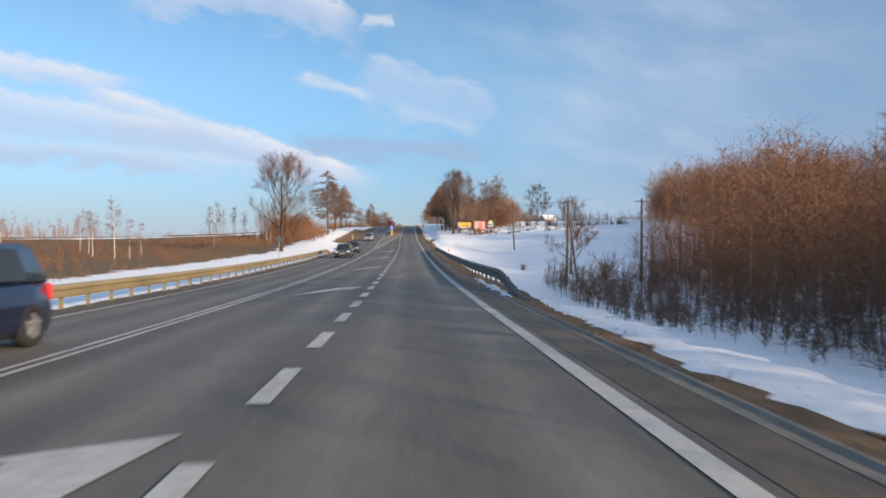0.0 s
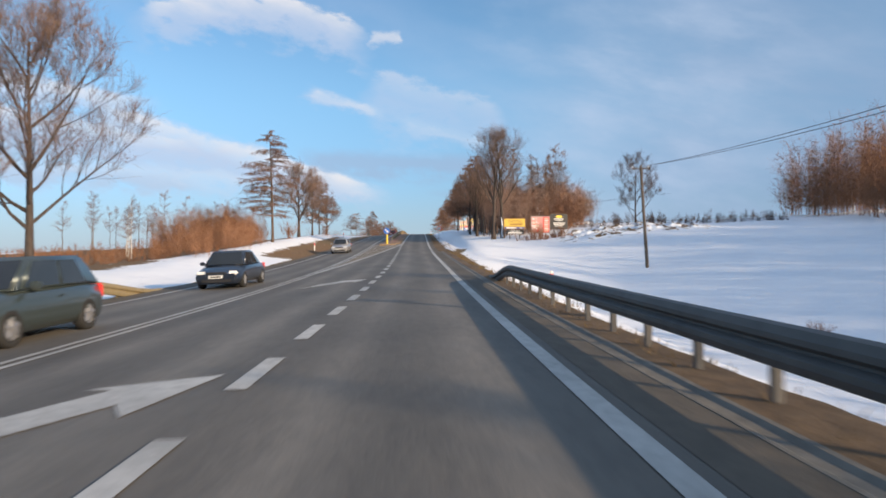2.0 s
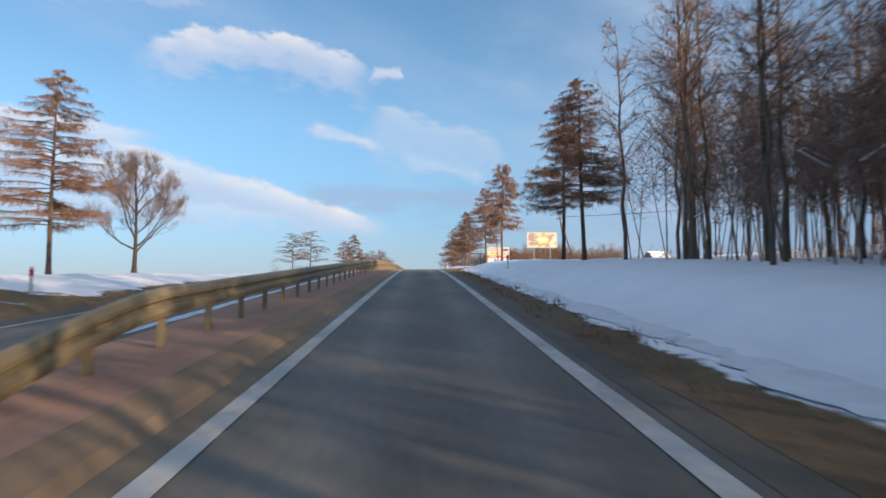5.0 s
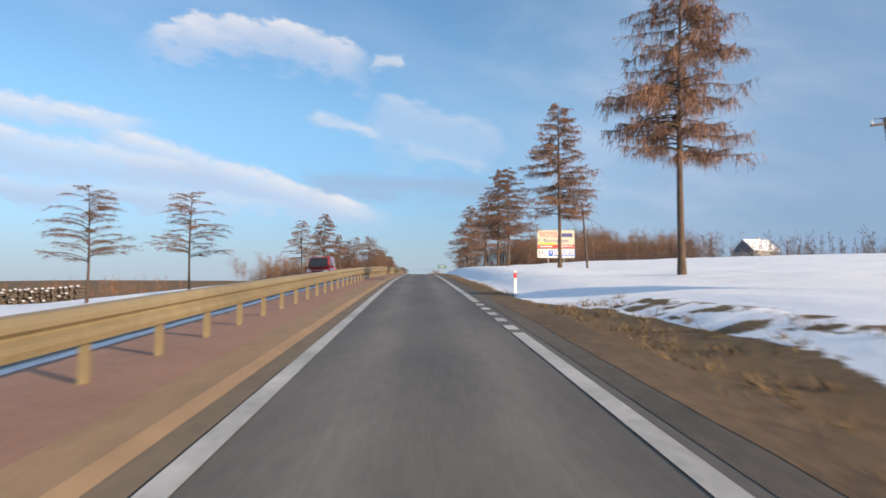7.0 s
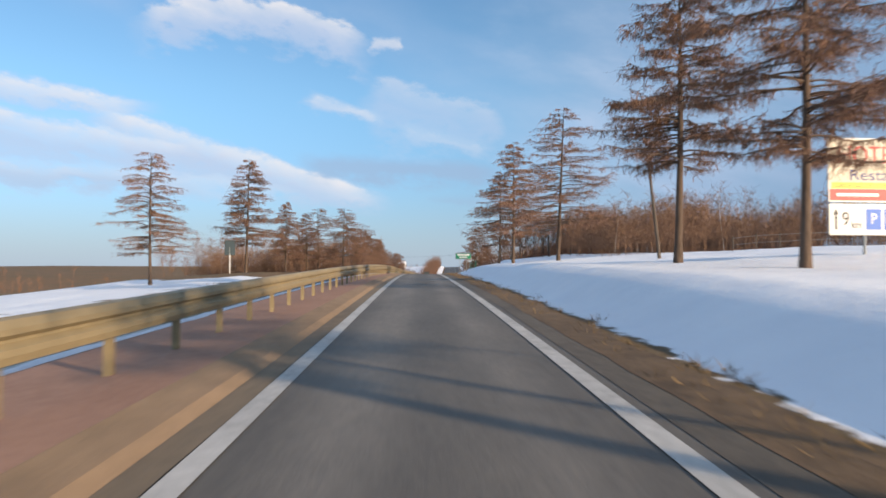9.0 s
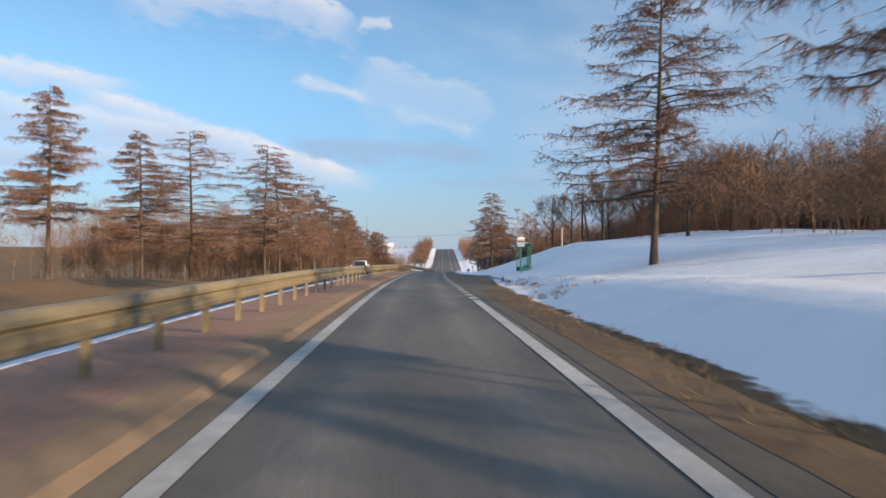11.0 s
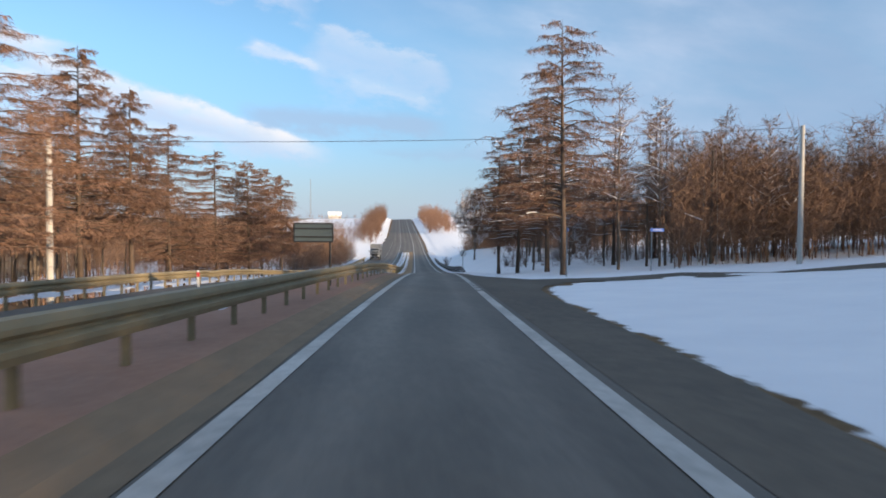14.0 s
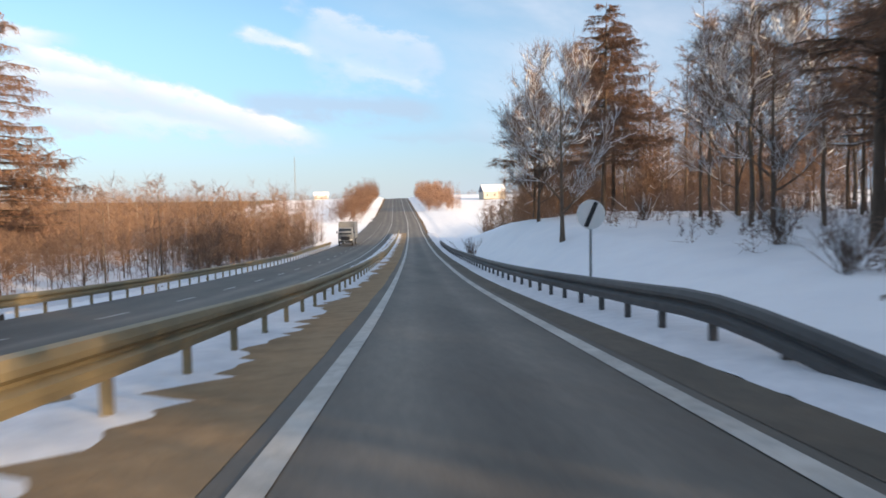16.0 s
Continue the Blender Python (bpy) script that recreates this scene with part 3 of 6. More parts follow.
drain(-60, 128)
VERGE_OUT = lambda y: float(np.interp(y, [-60, 18, 22, 128, 134, 366, 374], [3.3, 3.3, 3.7, 3.3, 3.15, 3.15, 3.4])) + 0.18 * noise.noise((y * 0.35, 6.5, 0)) + 0.08 * noise.noise((y * 1.7, 2.5, 0))
tagged(strip("verge_right", lambda y: 2.87 if y < 128 else 2.34 + 0.05 * noise.noise((y * 0.8, 1.5, 0)), VERGE_OUT, -60, 372, 0.009, EARTH, 0.5), "brown earth and dead grass beside the shoulder", "verge", kind="structure")
tagged(strip("shoulder_left", -10.1, -9.2, -60, 425, 0.004, SHOULDER, 4.0), "crumbling asphalt edge with grit", "road shoulder", kind="structure")


# ---- lines on the road ----
def line(u, y0, y1, width=0.22):
    f = u if callable(u) else (lambda y: u)
    return tagged(strip("edge_line", lambda y: f(y) - width / 2, lambda y: f(y) + width / 2, y0, y1, 0.01, PAINT, 2.0), "worn white painted road line", "road marking", kind="structure")


def dashes(name, u, y0, y1, on, off, width):
    """A broken line: every dash is a piece of its own under the line."""
    root = tagged(new(name), "worn white broken road line", "road marking", kind="structure")
    y = y0
    while y < y1:
        strip("dash", u - width / 2, u + width / 2, y, y + on, 0.011, PAINT, 1.0, parent=root)
        y += on + off
    return root


RIGHT_LINE = 1.7
line(RIGHT_LINE, -60, 125)
dashes("broken_edge_line", RIGHT_LINE, 125.5, 132.3, 0.8, 0.55, 0.22)
line(RIGHT_LINE, 132.9, 232)
dashes("broken_edge_line", RIGHT_LINE, 232.5, 239.5, 0.8, 0.8, 0.22)
line(RIGHT_LINE, 240.5, 365.8)
dashes("broken_edge_line", RIGHT_LINE, 366.41, 418, 0.92, 0.86, 0.24)
line(RIGHT_LINE, 419, 459.6)
dashes("broken_edge_line", RIGHT_LINE, 460.2, 465.4, 0.8, 0.7, 0.22)
line(RIGHT_LINE, 466, 940)
dashes("lane_dashes", -1.61, -37.05, 146, 1.88, 1.72, 0.22)
TAPER = lambda y: float(np.interp(y, [96, 114, 134.5, 148], [-5.15, -4.2, -2.75, -1.6]))
line(TAPER, 96, 149, 0.26)
line(lambda y: float(np.interp(y, [150, 165, 430, 460, 490, 508], [-1.6, -1.56, -1.56, -1.5, -1.5, -1.34])), 149, 940, 0.21)
line(-5.12, -60, 150, 0.12)
line(-5.38, -60, 105, 0.12)
line(lambda y: float(np.interp(y, [105, 150, 430, 470, 500], [-5.38, -5.5, -5.5, -5.8, -5.8])), 105, 940, 0.16)
line(-8.95, -60, 425, 0.16)
dashes("lane_dashes", -9.0, 430, 700, 2.0, 4.0, 0.14)
for y in (4.8, 25.8, 46.8, 67.8, 88.0):
    shape = [(-4.1, -3.6), (-3.85, -3.6), (-3.55, -1.6), (-2.9, -0.2), (-3.2, -0.1), (-1.95, 0.4), (-2.3, -1.4), (-2.55, -0.9), (-3.15, -2.2)]
    mesh_object("arrow", [at_road(a, y + b, 0.012) for a, b in shape], [(0, 1, 8), (8, 1, 2), (8, 2, 7), (7, 2, 3), (6, 7, 5), (7, 3, 5), (3, 4, 5)], PAINT)
    tagged(scene.collection.objects[-1], "worn white painted merge arrow", "road marking", kind="structure")
tagged(strip("dusty_strip", -5.0, lambda y: TAPER(y) - 0.1, 99, 151, 0.006, DUSTY, 2.0), "tan road dust on the closed lane", "dirt", kind="structure")
hatch = tagged(new("hatched_area"), "worn white hatching where the lane ends", "road marking", kind="structure")
for k in range(44):
    y = 102 + k * 1.05
    a, b = TAPER(y + 1.5) - 0.15, -5.0
    if a - b > 0.25:
        mesh_object("stripe", [at_road(b, y, 0.012), at_road(b, y + 0.24, 0.012), at_road(a, y + 1.5 + 0.24, 0.012), at_road(a, y + 1.5, 0.012)], [(0, 1, 2, 3)], PAINT, hatch)


# ---- guard rails ----
def guardrail(u, y0, y1, lift=0.0, side=1, spacing=1.65, sunk=(False, False), mat=None, label="galvanised steel guard rail on posts"):
    """A corrugated beam on posts. side: +1 when its face is to the right. sunk: ends that dip to the ground."""
    f = u if callable(u) else (lambda y: u)
    root = tagged(new("guardrail"), label, "guard rail", "guard rails")
    prof = [(0.0, 0.77), (0.06, 0.75), (0.085, 0.68), (0.085, 0.63), (0.02, 0.585), (0.02, 0.56), (0.085, 0.515), (0.085, 0.46), (0.06, 0.39), (0.0, 0.375), (-0.012, 0.39), (-0.012, 0.75)]
    ys = list(np.arange(y0, y1 + 0.01, 1.0))

    def dip(y):
        d = 0.0
        if sunk[0]:
            d += step(y, y0 + 7, y0)
        if sunk[1]:
            d += step(y, y1 - 7, y1)
        return 0.66 * d

    def base(y):
        x, yy, z = at_road(f(y), y)
        return x, yy, z + (lift(y) if callable(lift) else lift) if lift else max(z - 0.05, land(x, y)) if abs(land(x, y) - z) < 0.5 else z - 0.1

    verts, faces, n = [], [], len(prof)
    for y in ys:
        x, yy, z = base(y)
        for a, b in prof:
            verts.append((x + side * (a + 0.1), yy, z + b - dip(y)))
    for i in range(len(ys) - 1):
        for j in range(n):
            faces.append((i * n + j, i * n + (j + 1) % n, (i + 1) * n + (j + 1) % n, (i + 1) * n + j))
    faces += [tuple(range(n)), tuple(range((len(ys) - 1) * n, len(ys) * n))]
    mat = mat or SUNLIT_ZINC
    mesh_object("beam", verts, faces, mat, root)
    w, d = 0.04, 0.05
    c = [(-w, -d), (w, -d), (w, -d + 0.02), (-w + 0.02, -d + 0.02), (-w + 0.02, d - 0.02), (w, d - 0.02), (w, d), (-w, d)]
    pv = [(a, b, z) for z in (-0.5, 0.73) for a, b in c]
    pf = [tuple(range(7, -1, -1)), tuple(range(8, 16))] + [(i, (i + 1) % 8, (i + 1) % 8 + 8, i + 8) for i in range(8)]
    post = None
    for y in np.arange(y0 + (3 if sunk[0] else 0.3), y1 - (3 if sunk[1] else 0), spacing):
        x, yy, z = base(float(y))
        if post is None:
            post = mesh_object("post", pv, pf, mat, root).data
            ob = root.children[-1]
        else:
            ob = new("post", post)
            ob.parent = root
        ob.location = (x + side * 0.045, yy, z - dip(float(y)))
    return root


guardrail(3.3, 19, 90, side=-1, sunk=(True, True), mat=SHADED_ZINC, label="grey guard rail beside a snowy ditch, shade in its colour")
guardrail(-10.2, -58, 88, side=1, sunk=(False, True), label="galvanised guard rail along the brown verge")
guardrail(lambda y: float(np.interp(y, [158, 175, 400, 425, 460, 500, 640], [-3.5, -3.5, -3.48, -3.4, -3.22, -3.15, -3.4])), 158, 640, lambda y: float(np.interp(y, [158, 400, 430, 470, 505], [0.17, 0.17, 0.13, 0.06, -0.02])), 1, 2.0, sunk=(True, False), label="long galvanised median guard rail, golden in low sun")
guardrail(lambda y: float(np.interp(y, [495, 505, 560], [3.6, 3.3, 3.2])), 497, 585, side=-1, sunk=(True, False), mat=SHADED_ZINC, label="grey guard rail before a snowy slope, shade in its colour")
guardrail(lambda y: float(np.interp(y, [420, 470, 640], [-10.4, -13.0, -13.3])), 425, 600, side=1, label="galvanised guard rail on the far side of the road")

# ---- trees ----
class Wood:
    """Collects tapered limbs and slender twigs, and turns them into meshes."""

    def __init__(self, seed):
        self.rng = np.random.default_rng(seed)
        self.v, self.f, self.s = {}, {}, {}

    def limb(self, key, pts, radii, sides):
        v, f = self.v.setdefault(key, []), self.f.setdefault(key, [])
        o = len(v)
        pts = [np.asarray(p, float) for p in pts]
        for i, (p, r) in enumerate(zip(pts, radii)):
            d = pts[min(i + 1, len(pts) - 1)] - pts[max(i - 1, 0)]
            d /= math.sqrt(d @ d) + 1e-9
            h = (0.31, 0.87, 0.38) if abs(d[2]) > 0.8 else (0.0, 0.0, 1.0)
            a = np.array([d[1] * h[2] - d[2] * h[1], d[2] * h[0] - d[0] * h[2], d[0] * h[1] - d[1] * h[0]])
            a /= math.sqrt(a @ a) + 1e-9
            b = np.array([d[1] * a[2] - d[2] * a[1], d[2] * a[0] - d[0] * a[2], d[0] * a[1] - d[1] * a[0]])
            for k in range(sides):
                t = 2 * math.pi * k / sides
                v.append(tuple(p + r * (math.cos(t) * a + math.sin(t) * b)))
        for i in range(len(pts) - 1):
            for k in range(sides):
                q = (k + 1) % sides
                f.append((o + i * sides + k, o + i * sides + q, o + (i + 1) * sides + q, o + (i + 1) * sides + k))

    def twigs(self, key, p, q, r):
        """Many twigs at once: from the points p to the points q, r thick at the foot."""
        self.s.setdefault(key, []).append((np.asarray(p), np.asarray(q), np.broadcast_to(np.asarray(r, float), (len(p),))))

    def mesh(self, name, key, mat, parent, smooth=False):
        v = np.array(self.v.get(key, []), float).reshape(-1, 3)
        f = self.f.get(key, [])
        if key in self.s:
            p, q, r = (np.concatenate(x) for x in zip(*self.s[key]))
            a = np.cross(q - p, self.rng.normal(0, 1, p.shape))
            a *= (r / (np.linalg.norm(a, axis=1) + 1e-9))[:, None]
            tri = np.stack([p + a, p - a, q], 1).reshape(-1, 3)
        else:
            tri = np.zeros((0, 3))
        o, n = len(v), len(tri) // 3
        loops = np.concatenate([np.array(f, int).ravel() if f else np.zeros(0, int), o + np.arange(3 * n)])
        start = np.concatenate([np.arange(len(f)) * 4, len(f) * 4 + np.arange(n) * 3])
        me = bpy.data.meshes.new(name)
        me.vertices.add(o + 3 * n)
        me.vertices.foreach_set("co", np.concatenate([v, tri]).astype(np.float32).ravel())
        me.loops.add(len(loops))
        me.loops.foreach_set("vertex_index", loops.astype(np.int32))
        me.polygons.add(len(start))
        me.polygons.foreach_set("loop_start", start.astype(np.int32))
        if smooth:
            me.polygons.foreach_set("use_smooth", np.ones(len(start), bool))
        me.materials.append(mat)
        me.update(calc_edges=True)
        ob = new(name, me)
        ob.parent = parent
        return ob


def tree_object(name, wood, trunk_mat, crown_mat):
    root = new(name)
    wood.mesh("trunk", "trunk", trunk_mat, root, True)
    wood.mesh("crown", "crown", crown_mat, root)
    if "snow" in wood.v:
        tagged(wood.mesh("snow_cover", "snow", SNOWY, root), kind="stuff")
    return root


def along(g, pts, n, lo=0.15):
    """n places along a line of points."""
    pts = np.array(pts)
    q = g.uniform(lo, 0.999, n) * (len(pts) - 1)
    k = q.astype(int)
    return pts[k] + (pts[k + 1] - pts[k]) * (q - k)[:, None]


def larch(seed, h=14.0, clear=0.24, spread=0.3, droop=0.2, dense=1.0, snowy=False, dome=0.75, lift=0.15, hang=0.4):
    """A bare larch: one straight stem, long limbs that sag and turn up at the tip, fine hanging twigs. dome: low values round the crown's outline; hang: how far twigs hang."""
    w = Wood(seed)
    g = w.rng
    sway = g.normal(0, 0.012, 2)
    stem = lambda t: np.array([sway[0] * h * t + 0.08 * math.sin(3 * t + seed), sway[1] * h * t + 0.06 * math.sin(4 * t), h * t])
    n = 14
    w.limb("trunk", [stem(i / n) - (0, 0, 0.4 if i == 0 else 0) for i in range(n + 1)], [0.0115 * h * (1.4 if i == 0 else 1) * (1 - i / n) ** 0.8 + 0.012 for i in range(n + 1)], 8)
    count = int(h * 6.5 * dense)
    for i in range(count):
        t = clear + (0.985 - clear) * ((i + g.uniform(0, 1)) / count)
        s = (t - clear) / (1 - clear)
        reach = h * spread * (1 - s) ** dome * g.uniform(0.55, 1.1) * (0.75 + 0.25 * min(1, s * 5)) + 0.25
        ang = g.uniform(0, 2 * math.pi)
        d = np.array([math.cos(ang), math.sin(ang), 0])
        p0 = stem(t)
        rise = g.uniform(-0.1, 0.15) + lift + 0.5 * s * s
        bend = g.normal(0, 0.12)
        pts = []
        for k in range(7):
            q = k / 6
            out = d * reach * q + np.array([-d[1], d[0], 0]) * reach * bend * q * q
            pts.append(p0 + out + np.array([0, 0, reach * (rise * q - (droop + rise) * q * q + (droop * 0.7 + 0.12) * q ** 4)]) + g.normal(0, 0.02 * reach * q, 3))
        r0 = 0.0035 * h * (1 - t) ** 0.6 + 0.014
        w.limb("trunk", pts, [r0 * (1 - 0.85 * k / 6) for k in range(7)], 3)
        if snowy and g.random() < 0.7:
            w.limb("snow", [q + (0, 0, r0 * 1.1) for q in pts[1:6]], [0.02, 0.03, 0.028, 0.022, 0.01], 3)
        # side sprays, then hanging twigs on limb and sprays
        m = max(3, int(reach * 4.5))
        p = along(g, pts, m, 0.25)
        side = np.array([-d[1], d[0], 0]) * g.choice((-1, 1), m)[:, None]
        ln = reach * g.uniform(0.12, 0.3, (m, 1))
        tip = p + side * ln + d * ln * g.uniform(0.3, 1.0, (m, 1)) + np.array([0, 0, 1]) * ln * g.uniform(-0.5, 0.15, (m, 1))
        w.twigs("trunk", p, tip, 0.014)
        k = int((10 + reach * 19) * dense)
        own = along(g, pts, k, 0.2)
        j = g.integers(0, m, k)
        spray = p[j] + (tip - p)[j] * g.uniform(0.1, 1.0, (k, 1))
        for src, drop in ((own, hang), (spray, hang * 0.85)):
            fall_ = np.c_[g.normal(0, 0.16, (k, 2)) + d[:2] * 0.1, -g.uniform(0.0, drop, k) + g.uniform(0.0, 0.14, k)] * (0.7 + 0.1 * min(reach, 4))
            w.twigs("crown", src, src + fall_, 0.015)
            half = (src + fall_ * g.uniform(0.2, 0.8, (k, 1)))[::2]
            w.twigs("crown", half, half + g.normal(0, 0.12, half.shape) + (0, 0, -0.06 - 0.1 * hang), 0.011)
    return tree_object("larch_tree", w, LARCH_BARK, LARCH_TWIG)


def fan_tree(seed, h=12.5, fork=0.2, spread=0.32, limbs=10, steep=0.55, low=0.18, lean=0.0, girth=1.0, dense=1.0, name="bare_tree", bark=None, twig=None, snowy=False):
    """A leafless broad tree with straight limbs that fan out upwards from the trunk and fork into ever finer boughs inside an oval crown."""
    w = Wood(seed)
    g = w.rng

    def unit(v):
        return v / (math.sqrt(v @ v) + 1e-9)

    def room(p, d):
        """How far a bough may grow from p along d before it leaves the crown."""
        c, ax = np.array([lean * h * 0.6, 0, h * (1 + low) / 2]), np.array([spread * h, spread * h, h * (1 - low) / 2])
        a, b_ = (p - c) / ax, d / ax
        k = a @ b_
        disc_ = k * k - (b_ @ b_) * (a @ a - 1)
        return (-k + math.sqrt(disc_)) / (b_ @ b_) if disc_ > 0 else 0.08 * h

    def bough(p, d, ln, r, level):
        n = (7, 5, 4, 3)[level]
        pts, q = [p], p
        side = unit(np.cross(d, g.normal(0, 1, 3)))
        for k in range(n):
            d = unit(d + np.array([0, 0, 0.1]) + side * g.normal(0.03, 0.05) + g.normal(0, 0.055, 3))
            q = q + d * ln / n
            pts.append(q)
        rr = [max(0.005, 0.9 * r * (1 - 0.88 * k / n)) for k in range(n + 1)]
        w.limb("trunk", pts, rr, (7, 5, 3, 3)[level])
        if snowy and level >= 1 and g.random() < 0.75:
            w.limb("snow", [v + (0, 0, 0.8 * b_) for v, b_ in zip(pts, rr)], [0.55 * b_ + 0.013 for b_ in rr], 3)
        if level < 3:
            kids = int((8, 6, 4)[level] * dense * g.uniform(0.8, 1.2))
            for k in range(kids):
                t = 0.22 + 0.76 * (k + g.uniform(0, 1)) / kids
                j = min(n - 1, int(t * n))
                base = pts[j] + (pts[j + 1] - pts[j]) * (t * n - j)
                along_ = unit(pts[j + 1] - pts[j])
                out = unit(np.cross(along_, g.normal(0, 1, 3)))
                ang = g.uniform(0.42, 0.85)
                e = unit(along_ * math.cos(ang) + out * math.sin(ang) + np.array([0, 0, 0.12]))
                reach = min(room(base, e) * g.uniform(0.8, 1.05), ln * g.uniform(0.4, 0.62) * (1.15 - 0.55 * t))
                if reach > 0.03 * h:
                    bough(base, e, reach, rr[j] * g.uniform(0.4, 0.6), level + 1)
        if level >= 1:
            m = int((0, 9, 8, 7)[level] * dense)
            a = along(g, pts, m, 0.3)
            aim = unit(pts[-1] - pts[0]) * 0.6 + g.normal(0, 0.45, (m, 3)) + (0, 0, 0.25)
            tip = a + aim * g.uniform(0.25, 0.75, (m, 1)) * h / 12
            w.twigs("crown", a, tip, 0.0075)
            f = a + (tip - a) * g.uniform(0.3, 0.8, (m, 1))
            w.twigs("crown", f, f + (tip - a) * 0.4 + g.normal(0, 0.1, (m, 3)), 0.006)

    r0 = 0.0165 * h * girth
    stem = lambda t: np.array([lean * h * t ** 1.4 + 0.06 * math.sin(5 * t + seed), 0.06 * math.sin(4 * t + 2 * seed), h * t])
    n, top_t = 9, 0.82
    pts = [stem(top_t * k / n) - (0, 0, 0.4 if k == 0 else 0) for k in range(n + 1)]
    w.limb("trunk", pts, [r0 * (1.45 if k == 0 else 1.0) * (1 - 0.9 * (k / n) ** 0.8) + 0.01 for k in range(n + 1)], 9)
    for k in range(limbs):
        t = fork + (0.78 - fork) * ((k + g.uniform(0, 0.8)) / limbs) ** 1.25
        a = 2.4 * k + g.uniform(-0.4, 0.4) + seed
        tilt = steep * (1.25 - 0.75 * t) * g.uniform(0.75, 1.2)
        d = np.array([math.cos(a) * math.sin(tilt), math.sin(a) * math.sin(tilt), math.cos(tilt)])
        p = stem(t)
        bough(p, d, max(0.12 * h, room(p, d) * g.uniform(0.86, 1.0)), r0 * (1 - 0.75 * t) * g.uniform(0.42, 0.62), 0)
    return tree_object(name, w, bark or BARK, twig or TWIG)


def slim_tree(seed, h=12.0, clear=0.35, name="slim_tree", bark=None, snowy=False, dense=1.0, twist=0.02):
    """A drawn-up woodland tree: a thin pole with short rising limbs."""
    w = Wood(seed)
    g = w.rng
    n = 9
    sx, sy = g.normal(0, twist, 2)
    stem = [np.array([sx * h * (i / n) ** 1.3 + g.normal(0, 0.05), sy * h * (i / n) ** 1.3 + g.normal(0, 0.05), h * i / n - (0.4 if i == 0 else 0)]) for i in range(n + 1)]
    w.limb("trunk", stem, [0.0095 * h * (1 - 0.9 * i / n) for i in range(n + 1)], 6)
    for i in range(int(h * 3.2 * dense)):
        t = clear + (1 - clear) * g.uniform(0, 0.97)
        k = min(n - 1, int(t * n))
        p = stem[k] + (stem[k + 1] - stem[k]) * (t * n - k)
        ang = g.uniform(0, 2 * math.pi)
        ln = h * g.uniform(0.08, 0.22) * (1.15 - t) + 0.3
        d = np.array([math.cos(ang), math.sin(ang), g.uniform(0.15, 1.0)])
        pts = [p, p + d * ln * 0.5, p + d * ln + np.array([0, 0, g.uniform(-0.2, 0.2) * ln])]
        w.limb("crown", pts, [0.022, 0.016, 0.008], 3)
        if snowy and g.random() < 0.5:
            w.limb("snow", [q + np.array([0, 0, 0.03]) for q in pts], [0.026, 0.026, 0.014], 3)
        m = int(16 * dense)
        s = along(g, pts, m)
        q = s + d * ln * 0.3 + g.normal(0, 0.22, (m, 3)) * (0.4 + ln * 0.5)
        w.twigs("crown", s, q, 0.011)
        for _ in range(2):
            w.twigs("crown", (s + q) / 2, (s + q) / 2 + (q - s) * 0.4 + g.normal(0, 0.16, (m, 3)), 0.007)
    return tree_object(name, w, bark or BARK, TWIG)


def shrub(seed, h=2.5, stems=34, name="shrub", mat=None, snowy=False):
    """A bush of many thin stems that spread from the ground."""
    w = Wood(seed)
    g = w.rng
    for i in range(stems):
        ang, lean = g.uniform(0, 2 * math.pi), abs(g.normal(0, 0.42))
        d = np.array([math.cos(ang) * lean, math.sin(ang) * lean, 1.0])
        b = np.array([g.normal(0, 0.25), g.normal(0, 0.25), -0.15])
        ln = h * g.uniform(0.5, 1.05)
        pts = [b, b + d * ln * 0.5, b + d * ln + g.normal(0, 0.12, 3) * h * 0.3]
        w.limb("trunk" if i < 6 else "crown", pts, [0.018, 0.012, 0.005], 3)
        s = along(g, pts, 26, 0.25)
        w.twigs("crown", s, s + d * 0.18 * h + g.normal(0, 0.13, (26, 3)) * h * 0.45, 0.011)
        if snowy and i % 2:
            w.limb("snow", [pts[1] + np.array([0, 0, 0.02]), pts[2] + np.array([0, 0, 0.02])], [0.03, 0.02], 3)
    return tree_object(name, w, mat or BRUSH, mat or BRUSH)


def land_many(x, y):
    return np.array([land(float(a), float(b)) for a, b in zip(x, y)])


